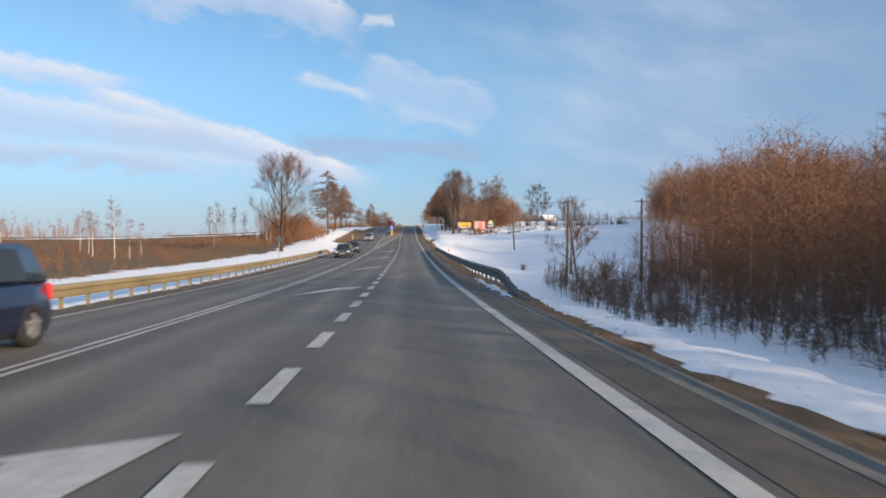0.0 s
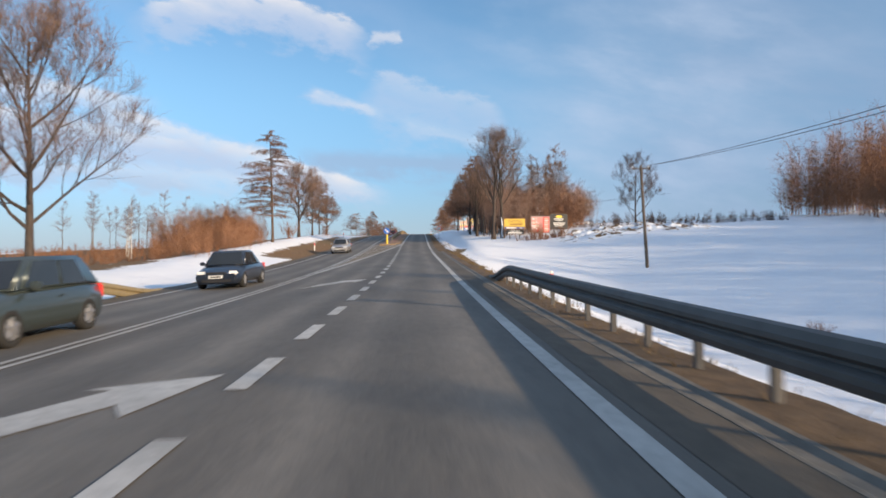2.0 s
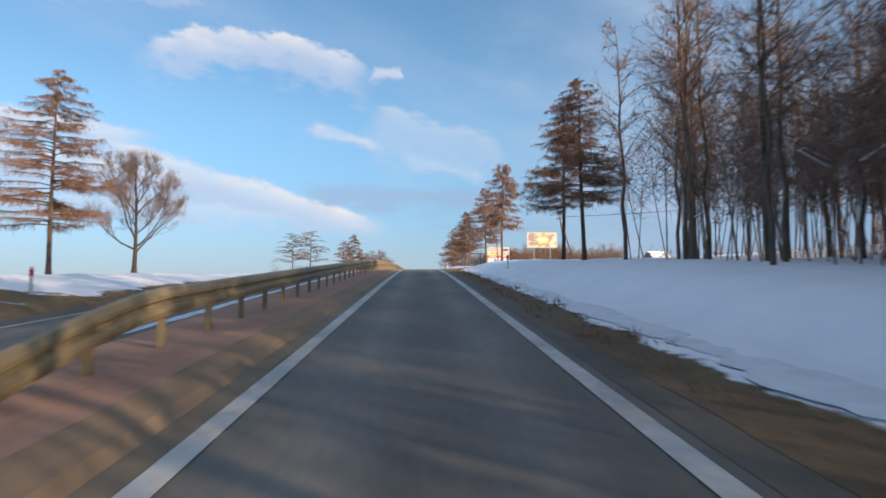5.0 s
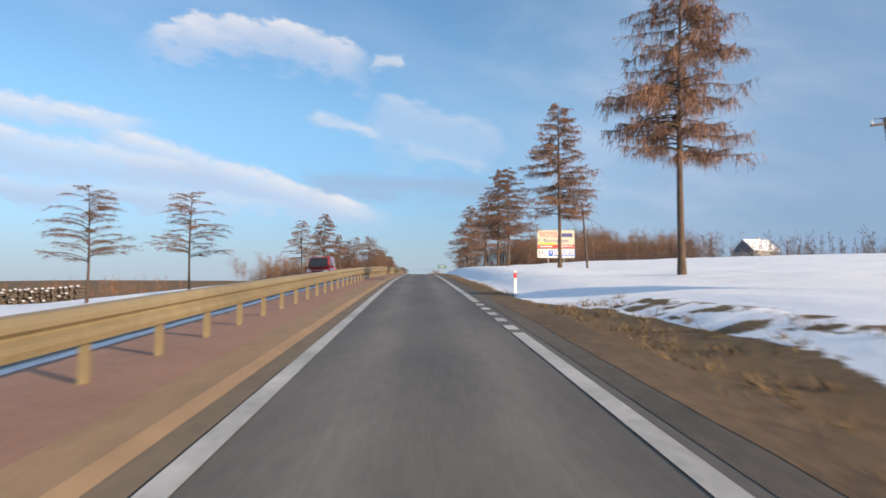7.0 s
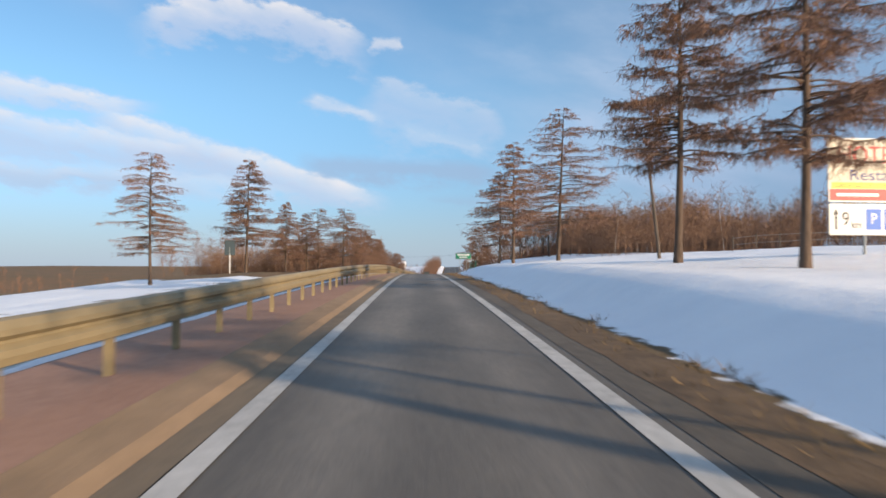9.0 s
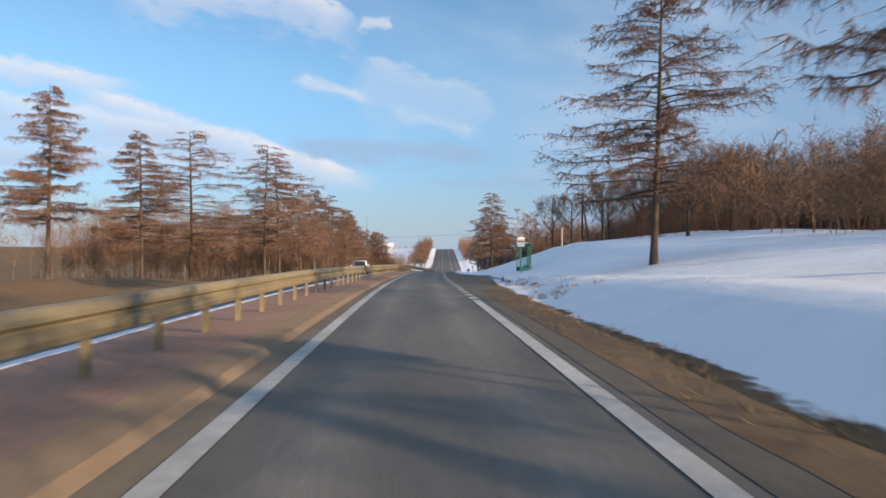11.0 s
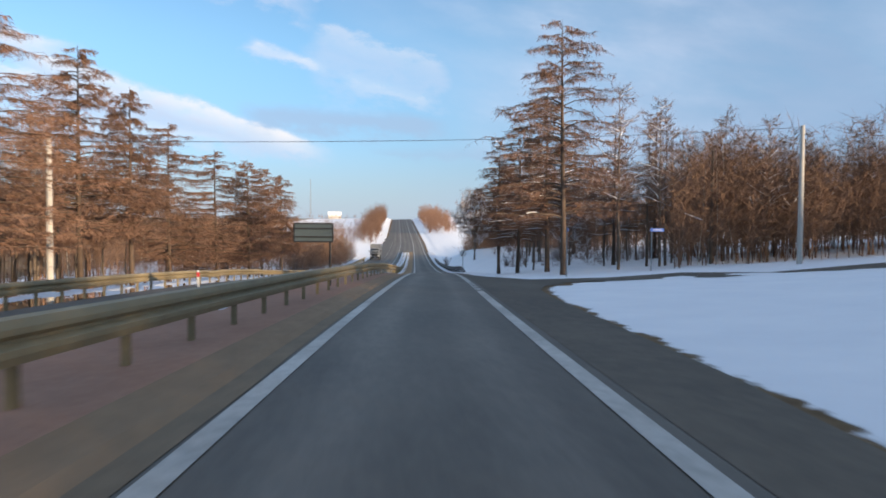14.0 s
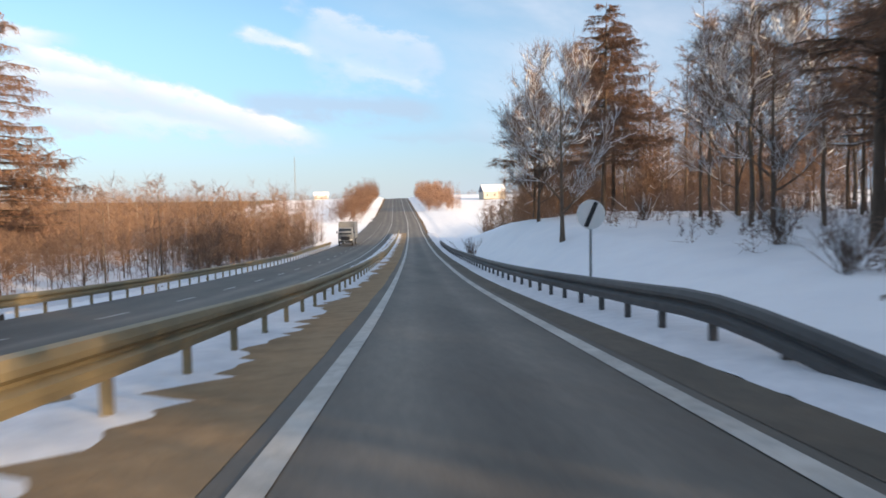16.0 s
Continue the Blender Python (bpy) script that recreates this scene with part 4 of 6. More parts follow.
def thicket(name, spots, low, high, mat, seed, label, thick=1.0, twigs=40, category="thicket", pale=0.0, snow=0.0, bushy=0.2):
    """Countless stems that stand close together, as stuff. bushy: how low the twigs begin."""
    g = np.random.default_rng(seed)
    w = Wood(seed)
    spots = np.array(spots)
    n = len(spots)
    h = g.uniform(low, high, n) * (0.8 + 0.4 * np.array([noise.noise((x * 0.07, y * 0.07, seed)) for x, y in spots]))
    base = np.c_[spots, land_many(*spots.T) - 0.2]
    d = np.c_[g.normal(0, 0.07, (n, 2)), np.ones(n)]
    for i in range(n):
        b, dd, hh = base[i], d[i], h[i]
        r = (0.003 * hh + 0.006) * min(thick, 1.15)
        w.limb("pale" if g.random() < pale else "trunk", [b, b + dd * hh * 0.5 + g.normal(0, 0.015, 3) * hh, b + dd * hh], [r, r * 0.7, r * 0.1], 4)
        if g.random() < snow:
            a = g.uniform(0, 6.28)
            s = b + dd * hh * g.uniform(0.2, 0.7)
            q = s + np.array([math.cos(a), math.sin(a), 0.4]) * hh * 0.14
            w.limb("snow", [s, q], [0.03, 0.018], 3)
    i = np.repeat(np.arange(n), twigs)
    m = len(i)
    a = g.uniform(bushy, 1.0, m)
    s = base[i] + d[i] * (h[i] * a)[:, None]
    ang = g.uniform(0, 2 * math.pi, m)
    ln = h[i] * g.uniform(0.1, 0.34, m) * (1.25 - a * 0.85)
    if bushy > 0.2:
        ln *= 0.5 + 0.8 * np.sin(math.pi * ((a - bushy) / (1 - bushy)) ** 0.75)
    tip = s + np.c_[np.cos(ang) * ln * 0.8, np.sin(ang) * ln * 0.8, ln * g.uniform(0.2, 1.0, m)]
    w.twigs("trunk", s, tip, 0.011 * thick)
    for _ in range(3):
        f = s + (tip - s) * g.uniform(0.25, 0.95, (m, 1))
        w.twigs("trunk", f, f + (tip - s) * 0.3 + g.normal(0, 0.42, (m, 3)) * ln[:, None], 0.009 * thick)
    root = tagged(new(name), label, category, kind="stuff")
    w.mesh("stems", "trunk", mat, root)
    if "pale" in w.v:
        w.mesh("birch_stems", "pale", BIRCH, root)
    if "snow" in w.v:
        w.mesh("snow_cover", "snow", SNOWY, root)
    return root


def scatter(n, seed, box, keep=None):
    """Places in a box of the plan (offset from the road's line, y) that pass keep."""
    g = np.random.default_rng(seed)
    out = []
    while len(out) < n:
        u, y = g.uniform(box[0], box[1]), g.uniform(box[2], box[3])
        if keep is None or keep(u, y):
            out.append((float(X0(y)) + u, y))
    return out


def put(proto, x, y, s=1.0, turn=None, label="", category="tree", sink=0.0, tilt=0.0, group="roadside trees"):
    if turn is None:
        turn = (x * 37.7 + y * 91.3) % 360
    m = pose(x, y, land(x, y) - sink, tilt, 0, turn) @ Matrix.Diagonal((s, s, s, 1))
    return tagged(copy_thing(proto, m), label, category, group)


# ---- small helpers for built things ----
def part(name, bm, mat, parent=None, label="", smooth=False):
    """Links a bmesh as one mesh object under a thing or a part."""
    me = bpy.data.meshes.new(name)
    bm.normal_update()
    bm.to_mesh(me)
    bm.free()
    me.materials.append(mat)
    if smooth:
        me.polygons.foreach_set("use_smooth", [True] * len(me.polygons))
    ob = new(name, me)
    if parent:
        ob.parent = parent
    if label:
        ob["label"] = label
    return ob


def box(size, at=(0, 0, 0), bevel=0.0, m=None):
    bm = bmesh.new()
    bmesh.ops.create_cube(bm, size=1.0, matrix=Matrix.Translation(at) @ Matrix.Diagonal((*size, 1)))
    if bevel:
        bmesh.ops.bevel(bm, geom=bm.edges[:], offset=bevel, segments=2, affect="EDGES")
    if m is not None:
        bmesh.ops.transform(bm, matrix=m, verts=bm.verts[:])
    return bm


def rod(p, q, r0, r1=None, sides=10):
    """A round bar from p to q."""
    p, q = Vector(p), Vector(q)
    bm = bmesh.new()
    d = q - p
    m = Matrix.Translation((p + q) / 2) @ d.to_track_quat("Z", "Y").to_matrix().to_4x4()
    bmesh.ops.create_cone(bm, cap_ends=True, segments=sides, radius1=r0, radius2=r0 if r1 is None else r1, depth=d.length, matrix=m)
    return bm


def plate(points, depth=0.01):
    """A flat plate in the xz plane, facing -y, of the given outline."""
    bm = bmesh.new()
    a = [bm.verts.new((x, 0, z)) for x, z in points]
    b = [bm.verts.new((x, depth, z)) for x, z in points]
    n = len(points)
    bm.faces.new(a)
    bm.faces.new(b[::-1])
    for i in range(n):
        bm.faces.new((a[i], b[i], b[(i + 1) % n], a[(i + 1) % n]))
    bmesh.ops.recalc_face_normals(bm, faces=bm.faces[:])
    return bm


def disc(r, sides=32, inner=0.0):
    return [(r * math.cos(2 * math.pi * i / sides), r * math.sin(2 * math.pi * i / sides)) for i in range(sides)]


def lettering(text, size, at, mat, parent, name="lettering", width=None):
    """Raised letters on a panel that faces -y; at is their middle."""
    cu = bpy.data.curves.new("text", "FONT")
    cu.body, cu.size, cu.extrude, cu.align_x, cu.align_y = text, size, 0.004, "CENTER", "CENTER"
    tmp = new("text", cu)
    me = bpy.data.meshes.new_from_object(tmp)
    bpy.data.objects.remove(tmp)
    me.materials.clear()
    me.materials.append(mat)
    xs = [v.co.x for v in me.vertices]
    k = width / (max(xs) - min(xs)) if width else 1.0
    me.transform(Matrix.Translation(at) @ Matrix.Rotation(radians(90), 4, "X") @ Matrix.Diagonal((k, 1, 1, 1)))
    root_of = list(range(len(me.vertices)))

    def find(a):
        while root_of[a] != a:
            root_of[a] = root_of[root_of[a]]
            a = root_of[a]
        return a

    for e in me.edges:
        root_of[find(e.vertices[0])] = find(e.vertices[1])
    islands = {}
    for p in me.polygons:
        islands.setdefault(find(p.vertices[0]), []).append(p)
    for polys in islands.values():
        used = sorted({v for p in polys for v in p.vertices})
        slot = {v: k for k, v in enumerate(used)}
        ob = mesh_object("letter", [me.vertices[v].co[:] for v in used], [[slot[v] for v in p.vertices] for p in polys], mat, parent)
    bpy.data.meshes.remove(me)
    return ob


def bar(w, h, at, mat, parent, name="text_bar"):
    return part(name, box((w, 0.008, h), at), mat, parent)


def plain(name, col, rough=0.5, metal=0.0, spread=0.12):
    lo = tuple(c * (1 - spread) for c in col)
    hi = tuple(min(1, c * (1 + spread)) for c in col)
    return material(name, lo, hi, 5, rough, 0.03, 0.5, metal)


WHITE = plain("sign_white", (0.72, 0.72, 0.7))
CREAM = plain("sign_cream", (0.54, 0.48, 0.37))
RED = plain("sign_red", (0.6, 0.05, 0.05))
PINK = plain("sign_pink", (0.5, 0.24, 0.22))
BLACK = plain("sign_black", (0.02, 0.02, 0.022))
BOARD_YELLOW = plain("board_yellow", (0.56, 0.39, 0.06))
YELLOW = plain("sign_yellow", (0.78, 0.56, 0.06))
LIME = plain("sign_lime", (0.7, 0.7, 0.08))
BLUE = plain("sign_blue", (0.03, 0.13, 0.5))
NAVY = plain("lettering_navy", (0.06, 0.07, 0.2))
BROWN = plain("lettering_brown", (0.22, 0.1, 0.03))
GREYBACK = plain("sign_back_grey", (0.075, 0.1, 0.108), 0.5, 0.2)
STEEL = plain("post_steel", (0.3, 0.31, 0.31), 0.5, 0.5)
PLACE_GREEN = plain("sign_green", (0.02, 0.27, 0.13))
GREEN = plain("shelter_green", (0.03, 0.16, 0.11))
WOOD = material("weathered_pole", (0.05, 0.04, 0.032), (0.15, 0.12, 0.095), 8, 0.9, 0.3, 0.3, stretch=(1, 1, 0.15))
POLE = material("concrete_pole", (0.36, 0.34, 0.31), (0.55, 0.52, 0.47), 6, 0.9, 0.2)
RUBBER = plain("tyre_rubber", (0.02, 0.02, 0.02), 0.85)
ALLOY = plain("wheel_alloy", (0.45, 0.45, 0.46), 0.35, 0.8)
LAMP = plain("lamp_glass", (0.75, 0.76, 0.76), 0.1)
DARKTRIM = plain("dark_trim", (0.025, 0.025, 0.028), 0.5)
PLASTER = plain("house_plaster", (0.5, 0.46, 0.4), 0.9)
ROOF = plain("roof_slate", (0.12, 0.14, 0.18), 0.7)


def glass(name, tint=(0.02, 0.025, 0.03)):
    m = bpy.data.materials.new(name)
    m.use_nodes = True
    b = m.node_tree.nodes["Principled BSDF"]
    b.inputs["Base Color"].default_value = (*tint, 1)
    b.inputs["Roughness"].default_value, b.inputs["IOR"].default_value = 0.04, 1.5
    return m


CAR_GLASS = glass("car_window")


def clear_glass():
    m = bpy.data.materials.new("shelter_glass")
    m.use_nodes = True
    b = m.node_tree.nodes["Principled BSDF"]
    b.inputs["Base Color"].default_value = (0.75, 0.9, 0.88, 1)
    b.inputs["Roughness"].default_value, b.inputs["Transmission Weight"].default_value, b.inputs["IOR"].default_value = 0.05, 1.0, 1.1
    return m


PANE = clear_glass()


def stand(root, x, y, z=None, turn=0.0, tilt=0.0):
    root.matrix_basis = pose(x, y, land(x, y) if z is None else z, 0, tilt, turn)
    return root


# ---- billboards ----
def posts_under(root, w, low, n=2, mat=None, r=0.05, back=0.06):
    for i in range(n):
        x = -w / 2 + w * (i + 0.5) / n
        part("post", rod((x, back, -1.0), (x, back, low + 0.5), r), mat or STEEL, root)


def framed(root, w, h, low, mat, name="panel", x=0.0, y=0.0, edge=None):
    p = part(name, box((w, 0.05, h), (x, y, low + h / 2), 0.01), mat, root)
    e = 0.05
    for sx, sz, px, pz in ((w, e, 0, h), (w, e, 0, 0), (e, h, -w / 2, h / 2), (e, h, w / 2, h / 2)):
        part("frame_edge", box((sx, 0.07, sz), (x + px, y, low + pz)), edge or STEEL, p)
    return p


b1 = tagged(new("billboard"), "yellow billboard with brown lettering above a black board", "billboard", "billboards")
framed(b1, 2.5, 1.22, 1.15, BOARD_YELLOW, edge=BROWN)
lettering("MOTEL", 0.42, (0.1, -0.03, 2.02), BROWN, b1, width=1.7)
bar(1.5, 0.14, (0.15, -0.03, 1.72), BROWN, b1)
part("navy_band", box((2.4, 0.012, 0.22), (0, -0.028, 1.29)), NAVY, b1)
lettering("4 km", 0.2, (0.75, -0.037, 1.28), WHITE, b1)
bar(1.2, 0.12, (-0.4, -0.037, 1.28), WHITE, b1)
bar(1.9, 0.05, (0.1, -0.03, 1.5), BROWN, b1)
framed(b1, 2.0, 0.5, 0.58, BLACK, "lower_panel", 0.05, edge=DARKTRIM)
lettering("ZJAZD", 0.24, (0.05, -0.03, 0.93), WHITE, b1, width=1.1)
bar(1.7, 0.15, (0.05, -0.03, 0.71), WHITE, b1)
posts_under(b1, 2.3, 1.0, 2, WOOD)
stand(b1, 10.75, 139.8, turn=3)
b2 = tagged(new("billboard"), "pink and red billboard with a speckled picture on legs", "billboard", "billboards")
framed(b2, 2.2, 1.9, 0.62, PINK)
g2 = np.random.default_rng(3)
for i in range(26):
    r = g2.uniform(0.06, 0.15)
    cx, cz = g2.uniform(-0.98, -0.15), g2.uniform(0.75, 2.3)
    part("speck", box((r * 1.6, 0.012, r * 1.3), (cx, -0.03 - 0.002 * (i % 4), cz), 0.004, Matrix.Identity(4)), (RED, WHITE, CREAM)[i % 3], b2)
part("red_field", box((0.75, 0.014, 1.84), (0.68, -0.03, 1.57)), RED, b2)
for i in range(7):
    bar(0.52, 0.13, (0.7, -0.045, 0.85 + i * 0.24), WHITE if i % 2 else CREAM, b2)
posts_under(b2, 2.0, 0.5, 3, WOOD)
stand(b2, 13.85, 140.2, turn=4)
b3 = tagged(new("billboard"), "black billboard with a yellow oval and white lines", "billboard", "billboards")
framed(b3, 2.05, 1.75, 0.8, BLACK, edge=DARKTRIM)
part("oval", plate([(x * 0.42, z * 0.15 + 2.25) for x, z in disc(1)], 0.012), YELLOW, b3).location.y = -0.04
for i, w in enumerate((1.2, 1.0, 0.1, 1.5, 1.3, 1.0)):
    bar(w, 0.08, (0, -0.03, 2.0 - i * 0.17), WHITE, b3)
posts_under(b3, 1.8, 0.7, 3, WOOD)
stand(b3, 16.15, 140.7, turn=6)
# cream billboard with a yellow shape
b4 = tagged(new("billboard"), "cream picture billboard with a yellow emblem on thin posts", "billboard", "billboards")
framed(b4, 3.6, 1.8, 1.95, CREAM)
part("emblem", plate([(-0.7, 2.85), (-0.45, 3.25), (0.4, 3.3), (0.85, 2.95), (0.6, 2.5), (-0.3, 2.45)], 0.012), YELLOW, b4).location.y = -0.04
bar(1.1, 0.3, (0.05, -0.05, 2.88), WHITE, b4, "emblem_band")
DULL = [plain("picture_rose", (0.36, 0.23, 0.2)), plain("picture_tan", (0.38, 0.29, 0.19)), plain("picture_mauve", (0.3, 0.22, 0.22)), plain("picture_sand", (0.46, 0.38, 0.28))]
for i in range(64):
    w_, h_ = g2.uniform(0.2, 0.7), g2.uniform(0.12, 0.4)
    cx, cz = g2.uniform(-1.75 + w_ / 2, 1.75 - w_ / 2), g2.uniform(2.0 + h_ / 2, 3.7 - h_ / 2)
    part("picture_patch", box((w_, 0.006 + 0.0002 * i, h_), (cx, -0.026, cz)), DULL[int(g2.integers(0, 4))], b4)
posts_under(b4, 3.9, 1.9, 2, STEEL, 0.045)
stand(b4, 12.9, 235, turn=4)
# hotel sign
b5 = tagged(new("hotel_sign"), "cream hotel sign with red lettering over a white board", "road sign", "billboards")
framed(b5, 5.0, 2.0, 2.15, CREAM)
lettering("HOTEL", 0.78, (-0.85, -0.03, 3.62), RED, b5, width=2.5)
bar(1.45, 0.42, (1.5, -0.03, 3.6), NAVY, b5)
lettering("Restauracja", 0.5, (0.0, -0.03, 2.98), NAVY, b5, width=3.3)
part("yellow_band", box((2.3, 0.012, 0.2), (-1.25, -0.03, 2.66)), LIME, b5)
lettering("LUNCH JUŻ OD 13 zł", 0.19, (-1.25, -0.037, 2.66), BLACK, b5, width=2.1)
part("red_band", box((4.96, 0.012, 0.36), (0, -0.03, 2.36)), RED, b5)
bar(1.7, 0.1, (-1.35, -0.04, 2.36), WHITE, b5)
bar(1.9, 0.08, (1.3, -0.04, 2.38), WHITE, b5)
low = framed(b5, 5.0, 0.95, 1.1, WHITE, "lower_panel")
part("arrow", plate([(-2.28, 1.25), (-2.2, 1.25), (-2.2, 1.75), (-2.12, 1.7), (-2.24, 1.92), (-2.36, 1.7), (-2.28, 1.75)], 0.012), BLACK, b5).location.y = -0.035
lettering("9", 0.62, (-1.85, -0.03, 1.57), BLACK, b5)
lettering("km", 0.34, (-1.42, -0.03, 1.4), BLACK, b5)
for i in range(5):
    x = -0.72 + i * 0.74
    sq = part("symbol", box((0.62, 0.012, 0.66), (x, -0.03, 1.58), 0.004), BLUE, b5)
    if i == 0:
        lettering("P", 0.5, (x, -0.04, 1.58), WHITE, sq)
    else:
        part("symbol_field", box((0.44, 0.012, 0.46), (x, -0.036, 1.62)), WHITE, sq)
        if i < 3:
            part("symbol_mark", box(((0.1, 0.3)[i - 1], 0.012, (0.3, 0.1)[i - 1]), (x, -0.042, 1.6)), BLACK, sq)
        else:
            for s in (45, -45):
                part("symbol_mark", box((0.4, 0.012, 0.05), (0, 0, 0), 0, Matrix.Translation((x, -0.042, 1.62)) @ Matrix.Rotation(radians(s if i == 4 else s * 0.4), 4, "Y")), BLACK, sq)
posts_under(b5, 4.2, 2.0, 2, STEEL, 0.06)
stand(b5, 16.0, 309, land(16.0, 309) - 0.6, turn=3)
b5.matrix_basis = b5.matrix_basis @ Matrix.Diagonal((1, 1, 1.2, 1))


# ---- road signs and posts ----
def sign_post(root, h, r=0.035, mat=None):
    part("post", rod((0, 0.04, -0.3), (0, 0.04, h), r), mat or STEEL, root)


def round_sign(kind, x, y, h=2.4, r=0.4, back=False, label="", turn=0):
    root = tagged(new("road_sign"), label, "road sign", "road signs")
    sign_post(root, h + r)
    if back:
        part("plate", plate([(a, b + h) for a, b in disc(r)], 0.02), GREYBACK, root)
    elif kind == "limit":
        part("rim", plate([(a, b + h) for a, b in disc(r)], 0.02), RED, root)
        part("field", plate([(a * 0.78, b * 0.78 + h) for a, b in disc(r)], 0.012), WHITE, root).location.y = -0.008
        lettering("70", r * 0.95, (0, -0.014, h), BLACK, root)
    elif kind == "end":
        part("plate", plate([(a, b + h) for a, b in disc(r)], 0.02), WHITE, root)
        part("slash", box((r * 0.3, 0.012, r * 1.8), (0, 0, 0), 0, Matrix.Translation((0, -0.008, h)) @ Matrix.Rotation(radians(24), 4, "Y")), BLACK, root)
    elif kind == "keep":
        part("plate", plate([(a, b + h) for a, b in disc(r)], 0.02), BLUE, root)
        part("arrow", plate([(-0.22, 0.2 + h), (-0.16, 0.26 + h), (0.1, 0.0 + h), (0.18, 0.1 + h), (0.24, -0.22 + h), (-0.08, -0.16 + h), (0.02, -0.08 + h)], 0.012), WHITE, root).location.y = -0.01
    return stand(root, x, y, turn=turn)


round_sign("limit", float(X0(158)) + 3.4, 158.5, 1.9, 0.35, label="round speed limit sign with red rim on a post")
round_sign("end", 11.9, 512, 2.2, 0.38, label="round white sign with a black diagonal stripe")
round_sign("back", -12.5, 64, 2.2, 0.26, True, "grey back of a round road sign on a post")
isle = tagged(strip("traffic_island", -4.5, -2.5, 147, 152, 0.14, CONCRETE, 1.0, 0.25), "small concrete traffic island dusted with snow", "traffic island", kind="structure")
keep = tagged(new("bollard"), "yellow traffic bollard under a round blue arrow sign", "bollard")
part("body", rod((0, 0, 0), (0, 0, 1.15), 0.13, 0.11, 16), YELLOW, keep)
part("cap", rod((0, 0, 1.15), (0, 0, 1.22), 0.12, 0.06, 16), YELLOW, keep)
part("plate", plate([(a - 0.05, b + 1.66) for a, b in disc(0.4)], 0.02), BLUE, keep)
part("post", rod((-0.05, 0.05, 1.1), (-0.05, 0.05, 2.0), 0.03), STEEL, keep)
part("arrow", plate([(-0.27, 1.86), (-0.2, 1.92), (0.05, 1.66), (0.13, 1.76), (0.2, 1.44), (-0.12, 1.5), (-0.03, 1.58)], 0.012), WHITE, keep).location.y = -0.01
keep.matrix_basis = pose(*at_road(-3.6, 148.4, 0.13))
place = tagged(new("place_sign"), "small green place-name sign on two steel posts", "road sign", "road signs")
framed(place, 1.5, 0.55, 1.45, PLACE_GREEN, "panel")
bar(1.2, 0.14, (0, -0.03, 1.84), WHITE, place)
bar(0.8, 0.12, (0, -0.03, 1.62), WHITE, place)
posts_under(place, 1.3, 1.4, 2, STEEL, 0.03)
stand(place, float(X0(350)) + 4.1, 350)
DELIN = None


def delineator(x, y, red=True):
    global DELIN
    if DELIN is None:
        DELIN = tagged(new("marker_post"), "white plastic roadside marker post with a red band", "marker post", "marker posts")
        bm = box((0.12, 0.05, 0.95), (0, 0, 0.42), 0.012)
        part("post", bm, WHITE, DELIN)
        part("band", box((0.13, 0.055, 0.22), (0, 0, 0.7), 0.006), RED, DELIN)
        ob = DELIN
    else:
        ob = copy_thing(DELIN, Matrix.Identity(4))
    return stand(ob, x, y)


for u, y in [(4.7, 84), (-11.2, 137), (3.9, 247.4), (4.8, 423.6), (-12.5, 178), (-10.9, 470), (5.2, 196), (-14.2, 505)]:
    delineator(float(X0(y)) + u, y)
back = tagged(new("direction_sign"), "dark grey back of a direction board on the median", "road sign", "road signs")
framed(back, 1.4, 0.66, 1.62, GREYBACK, "panel", edge=DARKTRIM)
for i in range(2):
    part("rail", box((1.34, 0.04, 0.04), (0, -0.045, 1.8 + i * 0.3)), DARKTRIM, back)
part("post", rod((0.6, 0.05, -0.2), (0.6, 0.05, 2.3), 0.04), DARKTRIM, back)
stand(back, -0.72, 462.3, at_road(-4.2, 462.3)[2] + 0.13, turn=-6)
small = tagged(new("road_sign"), "small grey back of a square sign on a white post", "road sign", "road signs")
part("plate", box((1.2, 0.03, 1.7), (0, 0, 3.0), 0.01), GREYBACK, small)
sign_post(small, 3.0, 0.06, WHITE)
stand(small, -24, 362)
for x, y, h in [(18.5, 477, 2.5), (12.3, 474, 2.6)]:
    s = tagged(new("street_sign"), "blue street name sign on a steel post", "road sign", "road signs")
    sign_post(s, h + 0.2)
    part("plate", box((0.95, 0.025, 0.2), (0.35, 0, h), 0.006), BLUE, s)
    bar(0.6, 0.035, (0.35, -0.02, h), WHITE, s)
    stand(s, x, y, turn=8 if x > 15 else 70)

# ---- bus stop ----
shelter = tagged(new("bus_shelter"), "green steel bus shelter with glass panes in the snow", "bus shelter")
for x in (-1.0, -0.33, 0.33, 1.0):
    part("post", box((0.06, 0.06, 2.15), (x, 0.55, 1.07)), GREEN, shelter)
for x in (-1.0, 1.0):
    part("post", box((0.06, 0.06, 2.1), (x, -0.45, 1.05)), GREEN, shelter)
bm = bmesh.new()
ring = [(-1.0, 2.06), (-0.5, 2.2), (0.0, 2.27), (0.35, 2.24), (0.72, 2.12)]
for k, x in enumerate((-1.2, 1.2)):
    for y, z in ring + [(y, z - 0.04) for y, z in ring[::-1]]:
        bm.verts.new((x, y, z))
bm.verts.ensure_lookup_table()
n = 10
for i in range(n):
    bm.faces.new((bm.verts[i], bm.verts[(i + 1) % n], bm.verts[n + (i + 1) % n], bm.verts[n + i]))
bm.faces.new(bm.verts[:n])
bm.faces.new(bm.verts[n:][::-1])
part("roof", bm, GREEN, shelter)
for x in (-0.665, 0.0, 0.665):
    pane = part("pane", box((0.58, 0.012, 1.45), (x, 0.55, 1.2)), PANE, shelter)
    pane.visible_shadow = False
